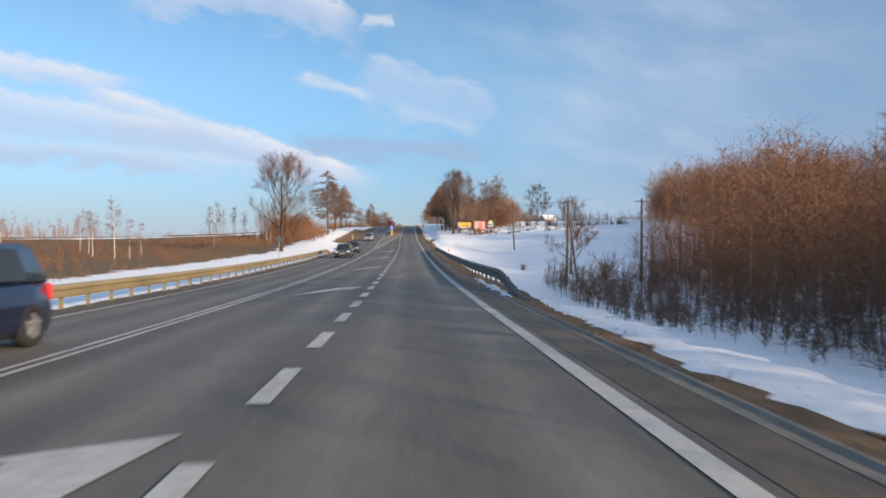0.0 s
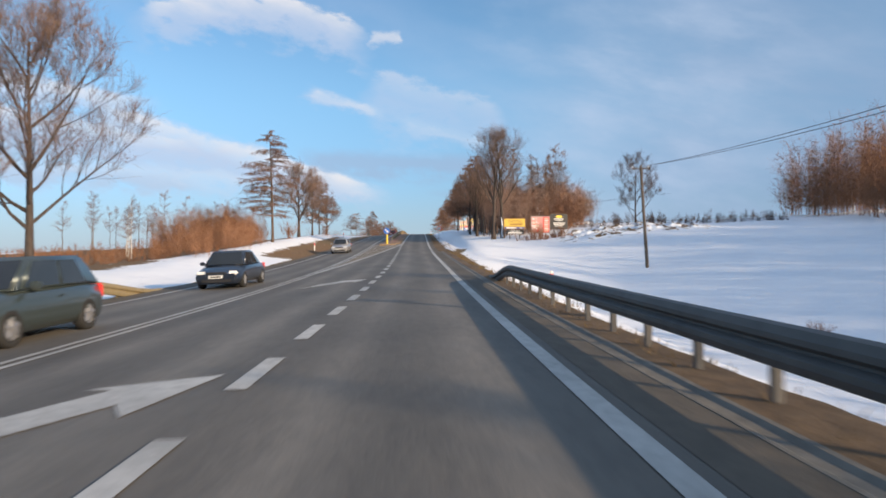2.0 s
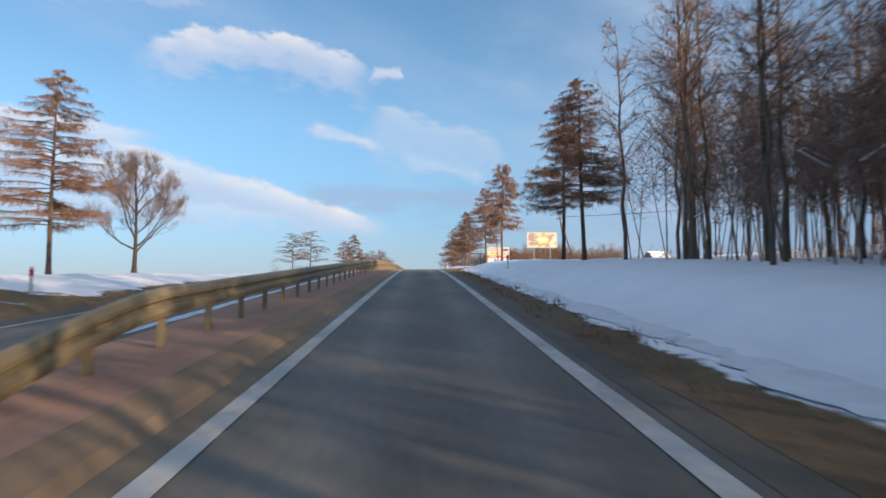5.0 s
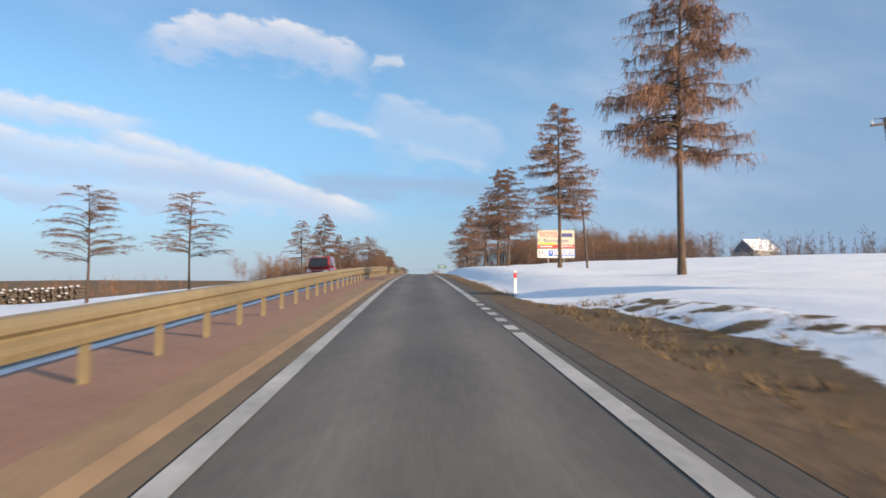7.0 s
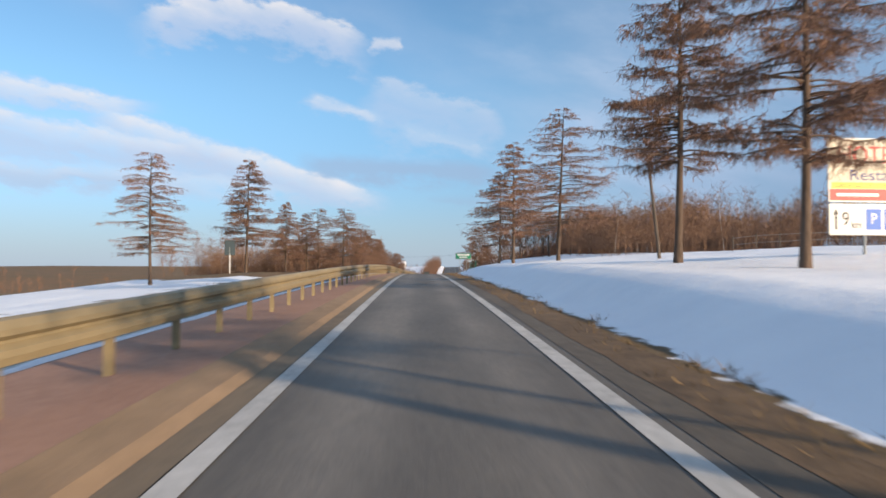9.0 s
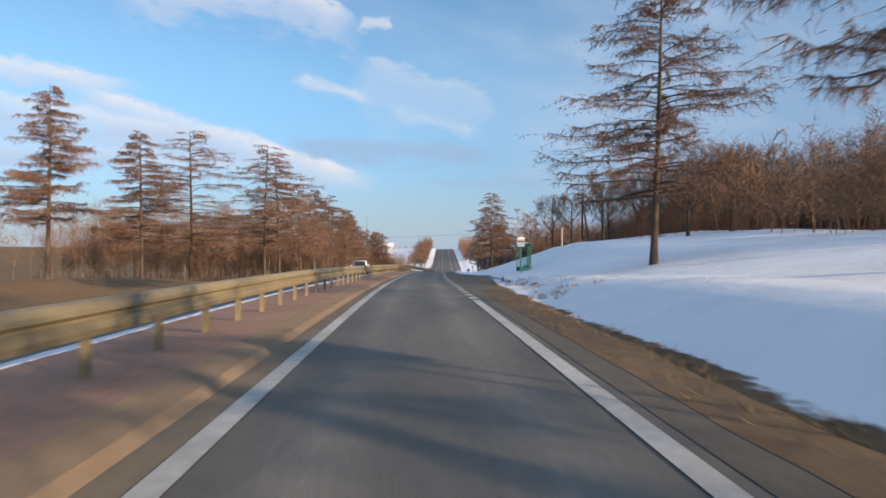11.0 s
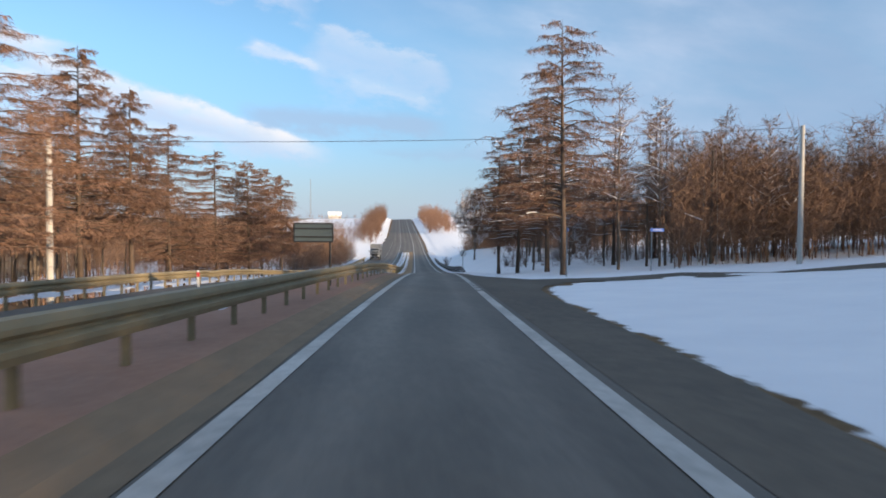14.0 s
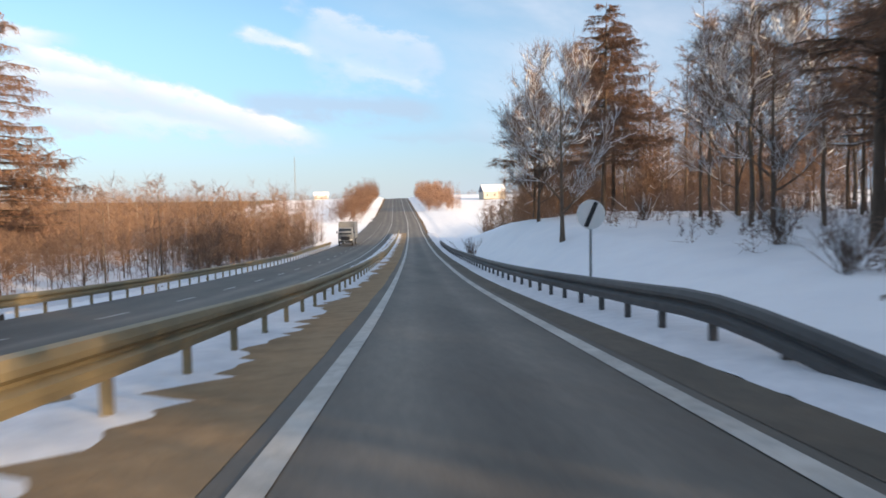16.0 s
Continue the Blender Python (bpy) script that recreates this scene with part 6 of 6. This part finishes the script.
DRY_GRASS = material("dry_grass", (0.1, 0.07, 0.038), (0.24, 0.165, 0.085), 4, 0.95, 0, 0.4)
# ragged clumps of dead grass where the snow breaks off at the verge
g3 = np.random.default_rng(9)
tufts = Wood(9)
for y0, y1, u0, u1, count in ((226, 240, 3.3, 6.5, 80), (366, 386, 3.6, 6.5, 50), (100, 150, 3.4, 4.4, 130), (60, 100, 3.0, 4.6, 150), (-10, 60, 2.9, 3.9, 160), (150, 228, 2.5, 3.7, 260), (244, 366, 2.5, 3.7, 420)):
    for k in range(count):
        y = g3.uniform(y0, y1)
        u = u0 + (u1 - u0) * g3.beta(1.2, 2.0)
        x = float(X0(y)) + u
        z = land(x, y)
        m = 14
        foot = np.array([x, y, z - 0.02]) + np.c_[g3.normal(0, 0.09, (m, 2)), np.zeros(m)]
        tufts.twigs("grass", foot, foot + np.c_[g3.normal(0, 0.1, (m, 2)), g3.uniform(0.05, 0.22, m)], 0.012)
heap = tagged(new("grass_tufts"), "tufts of dead brown grass along the snow edge", "grass", kind="stuff")
tufts.mesh("blades", "grass", DRY_GRASS, heap)


def rough_snow(x0, x1, y0, y1, high, cover, seed, label):
    """Churned snow and earth: a finely broken sheet that rises out of the ground."""
    nx, ny = int((x1 - x0) / 0.22), int((y1 - y0) / 0.22)
    verts, snow_, faces = [], [], []
    for j in range(ny + 1):
        y = y0 + (y1 - y0) * j / ny
        for i in range(nx + 1):
            s = i / nx
            x = x0 + (x1 - x0) * s + float(X0(y)) - float(X0(y0))
            edge = min(1.0, 3.5 * min(s, 1 - s), 3.5 * min(j / ny, 1 - j / ny))
            n1 = noise.noise((x * 0.55, y * 0.35, seed))
            n2 = noise.noise((x * 1.7, y * 1.2, seed + 3)) + 0.5 * noise.noise((x * 4.1, y * 3.3, seed + 6))
            lump = max(0.0, 0.35 + n1 + 0.6 * n2)
            verts.append((x, y, land(x, y) - 0.05 + edge * (0.075 + high * lump)))
            snow_.append(cover - 0.6 * n2 - 0.3 * (1 - edge) * (cover < 0.6))
    for j in range(ny):
        for i in range(nx):
            a = j * (nx + 1) + i
            faces.append((a, a + 1, a + nx + 2, a + nx + 1))
    ob = mesh_object("rough_snow", verts, faces, GROUND, smooth=True)
    ob.data.attributes.new("snow", "FLOAT", "POINT").data.foreach_set("value", snow_)
    return tagged(ob, label, "snow", kind="stuff")


rough_snow(13.5, 34, 131, 145, 0.6, 0.66, 2.0, "churned heaps of snow and brown earth behind the billboards")
rough_snow(3.2, 5.6, 228, 240, 0.05, 0.62, 5.0, "broken edge of snow and dead grass by the road")
rough_snow(2.2, 6.2, 366, 387, 0.06, 0.78, 8.0, "trodden snow and earth beside the road")
rough_snow(13.5, 24, 500, 512, 0.3, 0.9, 11.0, "rough snow over brushwood at the foot of the trees")
# stacked logs under snow, far out in the field
logs = Wood(12)
for k in range(330):
    i, j = k % 66, k // 66
    x, y = -60 - i * 0.95 + g3.normal(0, 0.12), 338 + g3.normal(0, 0.3)
    z = land(x, y) + 0.25 + j * 0.5 + g3.normal(0, 0.05)
    r = g3.uniform(0.22, 0.32)
    logs.limb("log", [(x, y - 1.5, z), (x, y + 1.5, z)], [r, r * 0.9], 7)
    logs.limb("log", [(x, y - 1.5, z), (x, y - 1.51, z)], [r, 0.001], 7)
    if j == 4 or g3.random() < 0.35:
        logs.limb("snow", [(x - 0.3, y - 1.62, z + r * 0.75), (x, y - 1.62, z + r), (x + 0.3, y - 1.6, z + r * 0.75)], [0.05, 0.15, 0.05], 5)
pile = tagged(new("log_pile"), "long stack of dark logs flecked with snow", "log pile", kind="stuff")
logs.mesh("logs", "log", BARK, pile)
logs.mesh("snow_cover", "snow", SNOW, pile)

# ---- trees, one by one ----
LARCHES = [larch(11, spread=0.34, dome=0.62, dense=1.4, hang=0.55), larch(12, clear=0.3, spread=0.27, dome=0.62, dense=1.4, hang=0.6), larch(13, clear=0.22, spread=0.43, droop=0.25, dense=1.15, dome=0.6, lift=0.12, hang=0.45),
           larch(14, clear=0.36, spread=0.235, dense=1.3, droop=0.35, dome=0.42, lift=0.3, hang=0.95), larch(17, clear=0.22, spread=0.34, dense=1.15, dome=0.5, lift=0.4, droop=0.25, hang=0.5), larch(18, clear=0.24, spread=0.58, droop=0.22, dense=0.9, dome=0.55, lift=0.12, hang=0.4),
           larch(19, clear=0.22, spread=0.3, dense=1.0, dome=0.5, lift=0.3, droop=0.3, hang=0.55, snowy=True)]
FLAT_LARCH = larch(15, h=9, clear=0.34, spread=0.42, droop=-0.08, dense=1.0, dome=0.45, lift=0.4, hang=0.22)
SNOW_LARCH = larch(16, clear=0.2, spread=0.3, snowy=True, dense=0.9)
OAKS = [fan_tree(21, h=12.5, fork=0.17, spread=0.39, limbs=15, steep=0.95, low=0.12, bark=DARK_BARK), fan_tree(22, h=11, fork=0.19, spread=0.42, limbs=15, steep=0.85, low=0.15, girth=1.25, bark=DARK_BARK, dense=1.05),
        fan_tree(23, h=12.5, fork=0.27, spread=0.35, limbs=13, steep=0.8, low=0.22, girth=1.1, lean=-0.07, bark=DARK_BARK, dense=0.82)]
FRUIT = [fan_tree(26, h=9, fork=0.2, low=0.14, spread=0.52, limbs=14, steep=1.15, girth=1.15, bark=DARK_BARK, twig=DARK_TWIG, name="fruit_tree", dense=0.8), fan_tree(27, h=9, fork=0.26, low=0.2, spread=0.46, limbs=13, steep=1.05, girth=1.15, bark=DARK_BARK, twig=TWIG, name="fruit_tree", dense=0.85)]
SNOW_TREE = fan_tree(28, h=10, fork=0.12, low=0.08, spread=0.38, limbs=12, steep=0.95, girth=0.7, snowy=True, name="snowy_tree")
FIELD_TREE = fan_tree(25, h=9, fork=0.08, low=0.05, spread=0.36, limbs=11, steep=0.8, girth=0.8, bark=DARK_BARK, twig=DARK_TWIG, name="field_tree", dense=0.95)
SLIM = [slim_tree(31, dense=1.1), slim_tree(32, h=11, clear=0.4, dense=1.1), slim_tree(33, h=13, clear=0.35, snowy=True, dense=1.15), slim_tree(34, h=10, clear=0.25, snowy=True, dense=1.2)]
BIRCHES = [slim_tree(35, h=9, clear=0.3, name="birch_tree", bark=BIRCH, dense=1.2), slim_tree(36, h=11, clear=0.35, name="birch_tree", bark=BIRCH, dense=1.2)]
SHRUBS = [shrub(41), shrub(42, h=3.2, stems=44), shrub(43, h=1.6, stems=40), shrub(44, h=2.4, stems=36, mat=TWIG, snowy=True)]
PROTOS = LARCHES + [FLAT_LARCH, SNOW_LARCH, FIELD_TREE, SNOW_TREE] + OAKS + FRUIT + SLIM + BIRCHES + SHRUBS
O_LABEL = "bare grey broad-crowned tree standing on the verge"

# larches on the snowy bank, then those past the side road
for proto, x, y, h in [(3, 9.9, 249.4, 14.2), (1, 10.2, 278, 14.4), (0, 8.8, 302.4, 12.2), (1, 8.5, 311, 13.2), (2, 9.3, 339.6, 12.8), (0, 8.0, 358, 13.5), (2, 8.4, 375, 13.0),
                       (4, 14.0, 480.6, 16.5), (6, 15.8, 491, 15.0), (6, 14.0, 494, 12.5), (6, 13.0, 497, 12.0), (4, 20, 512, 14), (0, 20.6, 535, 12.8), (3, 23.5, 541, 13.0), (0, 18.3, 543, 9.5)]:
    put(LARCHES[proto], x, y, h / 14, label="tall bare larch, brown twigs hanging, on a snowy bank")
for proto, x, y, h in [(4, -17.4, 139.5, 13.0), (0, -19.6, 190, 10.7), (5, -20, 402, 12.5), (5, -17.6, 418.4, 14.6), (2, -17.2, 424.3, 14.2), (2, -15.8, 431, 12.0), (0, -15.6, 440, 12.5), (2, -14.8, 449, 13.0), (0, -15.2, 458, 12.5),
                       (2, -14.2, 467, 13), (0, -14.1, 476, 14.0), (1, -14.1, 484, 14.0), (2, -14.1, 492.8, 14), (2, -12.0, 500, 13), (0, -10.5, 507, 13), (0, -10.7, 517.6, 14.0), (1, -9.5, 526, 14.2), (0, -22.6, 364, 13.5), (1, -22, 384, 11), (0, -20.5, 393, 10.5),
                       (4, -18, 512, 10), (4, -15, 520, 9)]:
    put(LARCHES[proto], x, y, h / 14, label="bare larch with brown twigs in a row along the road")
put(LARCHES[4], -21.8, 333.7, 9.8 / 14, label="round-crowned dark larch at a snowy field")
for x, y, h in [(-21.1, 260.2, 6.9), (-21.3, 278, 8.6)]:
    put(FLAT_LARCH, x, y, h / 9, label="young larch with a flat open crown at a snowy field")
for proto, x, y, h in [(0, -17.6, 91.5, 13.3), (1, -18.6, 163, 11.2), (0, -18.5, 174.5, 10.2), (1, -19.7, 200, 8.2), (2, 8.3, 140.8, 13.4), (2, 7.3, 151, 9.5), (0, 6.8, 158, 9.0)]:
    put(OAKS[proto], x, y, h / (11 if proto == 1 else 12.5), label=O_LABEL)
snow_trunk = put(OAKS[2], 9.7, 142.2, 1.05, turn=0, label="dark-trunked bare tree with snow stuck to its trunk")
bole = np.array([v.co[:] for c in snow_trunk.children if c.name.startswith("trunk") for v in c.data.vertices if v.co.z < 5.2 and math.hypot(v.co.x, v.co.y) < 0.6])
stuck_snow = Wood(5)
rows_ = []
for z in (0.05, 0.6, 1.2, 1.8, 2.4):
    near_ = bole[np.abs(bole[:, 2] - z) < 0.7]
    mid_ = near_.mean(0)
    rows_.append((mid_[0] - 0.05 + 0.03 * math.sin(7 * z), mid_[1] - 0.8 * float(np.percentile(np.abs(near_[:, 1] - mid_[1]), 80)), z))
stuck_snow.limb("snow", rows_, [0.14, 0.11, 0.1, 0.08, 0.03], 7)
stuck_snow.mesh("snow_cover", "snow", SNOWY, snow_trunk, True)
g = np.random.default_rng(77)
put(FIELD_TREE, 26.7, 145, 1.02, label="bare many-stemmed tree with an oval crown in the field")
for x, y in scatter(14, 85, (-46, -28, 138, 178)):
    put(SLIM[int(g.integers(0, 2))], x, y, g.uniform(0.5, 0.66), label="slender grey tree behind the brushwood", group="wood trees")
put(FIELD_TREE, 17.5, 74.5, 0.95, label="bare many-stemmed tree in the snowy field")
for k, (x, y, h) in enumerate([(19.5, 398, 7.4), (16.5, 411, 7.0), (21.5, 414, 7.6), (25.5, 417, 7.8), (22, 428, 8.0), (30, 412, 8), (28, 424, 8.5), (34, 420, 8.5), (25, 405, 7.4), (19, 420, 6.6), (24, 422, 7.4), (23.5, 399, 7.0), (28, 403, 7.5), (14.5, 425, 6.6), (16.4, 423.5, 6.2)]):
    put(FRUIT[k % 2], x, y, h / 9, label="old bare fruit tree on top of the snowy bank")

# woodland at the end: slender trees in the snow
for k, (x, y) in enumerate(scatter(85, 5, (8.5, 30, 482, 575), lambda u, y: u > 9.5 + 0.12 * max(0, y - 508))):
    put(SLIM[int(g.integers(0, 4))], x, y, g.uniform(0.7, 1.05), label="slender bare woodland tree rising from the snow", group="woodland trees")
for x, y, s in [(15.6, 527, 0.95), (22, 520, 0.9), (17.6, 539, 0.85), (21, 502, 0.8), (24, 526, 0.95), (26.5, 513, 0.85)]:
    put(SNOW_TREE, x, y, s, label="bare tree with snow lying on its branches", group="woodland trees")
for x, y, s in [(24, 498, 1.0), (27, 520, 1.1), (31, 505, 1.1)]:
    put(SNOW_LARCH, x, y, s, label="larch with snow along its limbs in the wood", group="woodland trees")
# grove behind the billboards
for k, (x, y) in enumerate(scatter(55, 6, (8.5, 24, 143, 185), lambda u, y: u < 12 + 0.5 * (y - 143) or y > 160)):
    put(SLIM[int(g.integers(0, 2))], x, y, g.uniform(0.7, 1.05), label="slender bare tree in a dense grove", group="grove trees")
put(LARCHES[0], 8.0, 163, 0.85, label="bare larch at the edge of the grove")
for x, y, h in [(6.6, 188, 9), (6.9, 194, 9.5)]:
    put(LARCHES[1], x, y, h / 14, label="small bare larch at the roadside")
for k, (x, y) in enumerate([(-27, 66), (-31, 72), (-33, 84), (-36, 78), (-42, 90), (-46, 96), (-30, 104), (-52, 88), (-60, 92), (-66, 100), (-24.5, 118), (-26, 122), (-75, 98), (-29, 128), (-90, 110)]):
    put(BIRCHES[k % 2], x, y, g.uniform(0.4, 0.65), label="thin white-stemmed birch among brown brushwood", group="birches")
for k, (x, y) in enumerate(scatter(26, 8, (14, 44, -15, 60), lambda u, y: u > 14 + 0.2 * max(0, y - 20))):
    put(SLIM[int(g.integers(0, 2))], x, y, g.uniform(0.6, 0.9), label="bare tree at the edge of a brown wood", group="wood trees")

# brushwood and woods
thicket("brushwood", scatter(2000, 51, (-75, -15.5, 18, 132), lambda u, y: u < -15.5 - 0.05 * y), 0.8, 2.0, BRUSH, 51, "reddish-brown brushwood and dry weeds on waste ground", 1.1, 16, bushy=0.0)
thicket("brushwood", scatter(420, 67, (-30, -20.5, 136, 172), lambda u, y: u < -20.5 - 0.1 * (y - 136)), 3.4, 6.4, BRUSH, 67, "tall reddish brushwood behind the bank", 1.0, 44, bushy=0.05)
thicket("brushwood", scatter(330, 72, (-44, -18.5, 110, 140), lambda u, y: u < -18.5 - 0.15 * (y - 110)), 0.7, 1.7, BRUSH, 72, "low reddish brushwood beside the road", 0.9, 44, bushy=0.05)
thicket("far_wood", scatter(800, 52, (-330, -80, 120, 190), lambda u, y: y > 150), 3, 7, BRUSH, 52, "distant brown leafless wood with pale birch stems", 2.8, 18, "wood", 0.06)
thicket("far_hedge", scatter(500, 68, (-330, -60, 345, 420)), 4, 7.5, BRUSH, 68, "low brown hedge across the far fields", 1.8, 24, "hedge")
thicket("wood", scatter(1500, 53, (12.5, 60, -10, 66), lambda u, y: u > 12.5 + 0.2 * max(0, y - 20) and (u < 40 or (u + y) % 2 < 1)), 5.0, 10.5, BRUSH, 53, "dense brown leafless wood on a snowy slope", 1.25, 40, "wood", 0.02, 0.02, bushy=0.05)
thicket("wood", scatter(640, 54, (9.5, 27, 144.5, 190), lambda u, y: u < 13 + 0.9 * (y - 144)), 5, 9, TWIG, 54, "dense brown grove of young trees", 1.4, 40, "wood", snow=0.1, bushy=0.35)
thicket("wood", scatter(260, 83, (13, 27, 149, 172), lambda u, y: u < 22 + 0.25 * (y - 149)), 5.0, 7.8, BRUSH, 83, "reddish-brown grove of young trees behind the billboards", 1.2, 60, "wood", bushy=0.12)
thicket("wood", scatter(520, 55, (17, 60, 500, 640), lambda u, y: u > 17 + 0.1 * max(0, y - 520) and u < 42 + 0.1 * (y - 484)), 7, 12, BROWN_TWIG, 55, "brown leafless wood with snow on its twigs", 1.8, 46, "wood", 0.03, 0.5, bushy=0.22)
thicket("wood", scatter(420, 76, (7, 30, 540, 605), lambda u, y: u > 7.5 + 0.05 * (y - 540)), 4.0, 7.5, BROWN_TWIG, 76, "dense brown wood above the snowy mound", 1.5, 52, "wood", 0, 0.3, bushy=0.08)
thicket("wood", scatter(1200, 56, (14.5, 80, 478, 503), lambda u, y: u > 14.5 + 0.45 * (y - 478) * (u < 24)), 7.5, 12, BROWN_TWIG, 56, "tall brown leafless wood behind the side road", 2.1, 46, "wood", 0.03, 0.1, bushy=0.15)
open_wood = lambda u, y: u < -27 - 0.1 * max(0, 480 - y) and not (-40 < u < -18 and y > 512)
thicket("wood", scatter(760, 80, (-62, -19, 546, 645), lambda u, y: u < -19.5 + 0.03 * (y - 546)), 8.2, 12.0, BROWN_TWIG, 80, "low brown leafless wood on the slope below the road", 1.6, 46, "wood", 0.03, bushy=0.12)
thicket("wood", scatter(420, 57, (-66, -27, 440, 540), open_wood), 11, 16, BROWN_TWIG, 57, "brown leafless wood with bare trunks below the road", 1.7, 80, "wood", 0.05, bushy=0.45)
for x, y in scatter(34, 78, (-46, -25, 470, 545), open_wood) + scatter(26, 79, (-40, -20, 549, 600)):
    put(SLIM[int(g.integers(0, 2))], x, y, g.uniform(0.95, 1.3) * (0.62 if y > 546 else 1.0), label="tall bare woodland tree below the road", group="wood trees")
thicket("undergrowth", scatter(520, 73, (-70, -24, 440, 545), open_wood), 1.5, 4.5, TWIG, 73, "brown undergrowth at the foot of the wood", 1.6, 40, "undergrowth", bushy=0.0)
# Hill wood spread on past the view so its shade reaches the road.
thicket("wood", scatter(1150, 66, (22, 64, 360, 454), lambda u, y: u > 22 + 0.1 * max(0, y - 392)), 5.0, 8.8, BROWN_TWIG, 66, "brown leafless wood on the hill above the road", 2.2, 40, "wood", 0.02)
# Added hilltop wood, tall enough to keep the sun off the road.
thicket("wood", scatter(520, 77, (42, 80, 418, 458)), 9, 13.5, BROWN_TWIG, 77, "tall brown hilltop wood added to shade road and rail", 2.2, 44, "wood", 0.02, bushy=0.12)
# Added along the sun's line to put the median rail in shade.
thicket("wood", scatter(420, 81, (30, 52, 398, 456), lambda u, y: 444 < y + 0.96 * u < 487), 9, 12, BROWN_TWIG, 81, "tall brown hilltop wood added to shade road and rail", 2.0, 60, "wood", 0.02, bushy=0.1)
thicket("wood", scatter(260, 82, (23, 42, 442, 464), lambda u, y: u > 23 + 0.3 * (y - 442)), 7, 10.5, BROWN_TWIG, 82, "brown leafless wood rising on the hillside", 1.8, 58, "wood", 0.05, bushy=0.12)
thicket("hedge", scatter(800, 58, (45, 260, 330, 420), lambda u, y: abs(y - 372 + 0.08 * u) < 22), 3.5, 7.5, DARK_TWIG, 58, "dark bare hedge at the end of a snowy field", 2.8, 22, "hedge", bushy=0.0)
thicket("hedge", scatter(260, 59, (40, 220, 205, 260), lambda u, y: abs(y - 232) < 10 and u > 48), 1.5, 4, DARK_TWIG, 59, "dark bare hedge along the top of the snowfield", 1.8, 32, "hedge")
thicket("wood", scatter(850, 75, (33, 84, 60, 180), lambda u, y: 34 + 0.25 * (y - 60) < u < 62 + 0.15 * (y - 60)), 9.5, 14.5, BRUSH, 75, "dense brown wood on the hill beside the snowfield", 2.1, 48, "wood", 0.04, bushy=0.1)
thicket("wood", scatter(200, 60, (84, 150, 172, 215)), 7, 12, BRUSH, 60, "bare wood at the top of the snowfield", 1.6, 44, "wood", 0.03)
thicket("avenue", scatter(420, 61, (-24, -15, 690, 925)), 5, 12, LARCH_TWIG, 61, "distant rust-brown larches along the rising road", 3.4, 26, "trees", bushy=0.08)
thicket("avenue", scatter(420, 62, (7, 20, 740, 930)), 5, 12, LARCH_TWIG, 62, "distant rust-brown larches along the rising road", 3.4, 26, "trees", bushy=0.08)
thicket("hedge", scatter(260, 69, (-200, 160, 880, 1000), lambda u, y: abs(u) > 22), 2, 5, TWIG, 69, "dark bare trees along the far hilltop", 3.0, 30, "hedge")
thicket("hedge", scatter(160, 70, (22, 120, 640, 760), lambda u, y: abs(y - 700) < 14 or u > 90), 2, 6, TWIG, 70, "bare trees between the far fields", 2.4, 40, "hedge")
thicket("scrub", scatter(150, 63, (-21, -15.5, 112, 136)), 1.5, 4.5, BRUSH, 63, "rust-brown scrub beside the road", 0.8, 56, "scrub")
thicket("scrub", scatter(140, 86, (22, 48, 146, 151)), 0.8, 1.9, DARK_TWIG, 86, "low dark bushes along the top of the field", 1.2, 40, "scrub", bushy=0.0)
thicket("scrub", scatter(150, 84, (11.5, 18, 135.5, 139.2)), 0.3, 1.0, BRUSH, 84, "low brown weeds round the billboard legs", 0.6, 40, "scrub", bushy=0.0)
thicket("scrub", scatter(950, 64, (9.5, 28, 12, 60), lambda u, y: y < 62 - (u - 13) and u > 9.5 + 0.08 * abs(y - 32)), 1.0, 3.2, TWIG, 64, "grey scrub dusted with snow in the ditch", 1.1, 32, "scrub", 0, 0.12)
thicket("scrub", scatter(260, 71, (17, 34, 402, 442), lambda u, y: u > 17 + 0.1 * (y - 402)), 1.6, 4.0, BRUSH, 71, "brown scrub under the fruit trees on the bank", 1.0, 44, "scrub", bushy=0.0)
thicket("undergrowth", scatter(620, 74, (7.5, 28, 501, 565), lambda u, y: u > 8.5 + 0.04 * (y - 503)), 0.8, 2.8, TWIG, 74, "grey brushwood dusted with snow under the trees", 1.0, 30, "undergrowth", 0, 0.6, bushy=0.0)
thicket("roadside_scrub", scatter(200, 65, (-27, -17, 570, 625)), 3.5, 7, DARK_TWIG, 65, "dark scrub on the slope below the road", 1.4, 60, "scrub", bushy=0.0)
for k, (x, y, s) in enumerate([(12.5, 137.8, 0.6), (13.6, 138.2, 0.55), (14.9, 138, 0.5), (15.8, 137.4, 0.55), (19, 66, 0.8), (13.8, 84, 0.5), (-16.5, 176, 0.8), (-17.5, 150, 0.7), (16, 508, 0.5), (19, 515, 0.6), (22, 510, 0.6), (21, 530, 0.6), (14, 545, 0.6)]):
    put(SHRUBS[k % 3 if y < 400 else 3], x, y, s, label="small leafless bush standing in the snow", category="bush", group="bushes")
for p in PROTOS:
    for c in list(p.children):
        bpy.data.objects.remove(c)
    bpy.data.objects.remove(p)
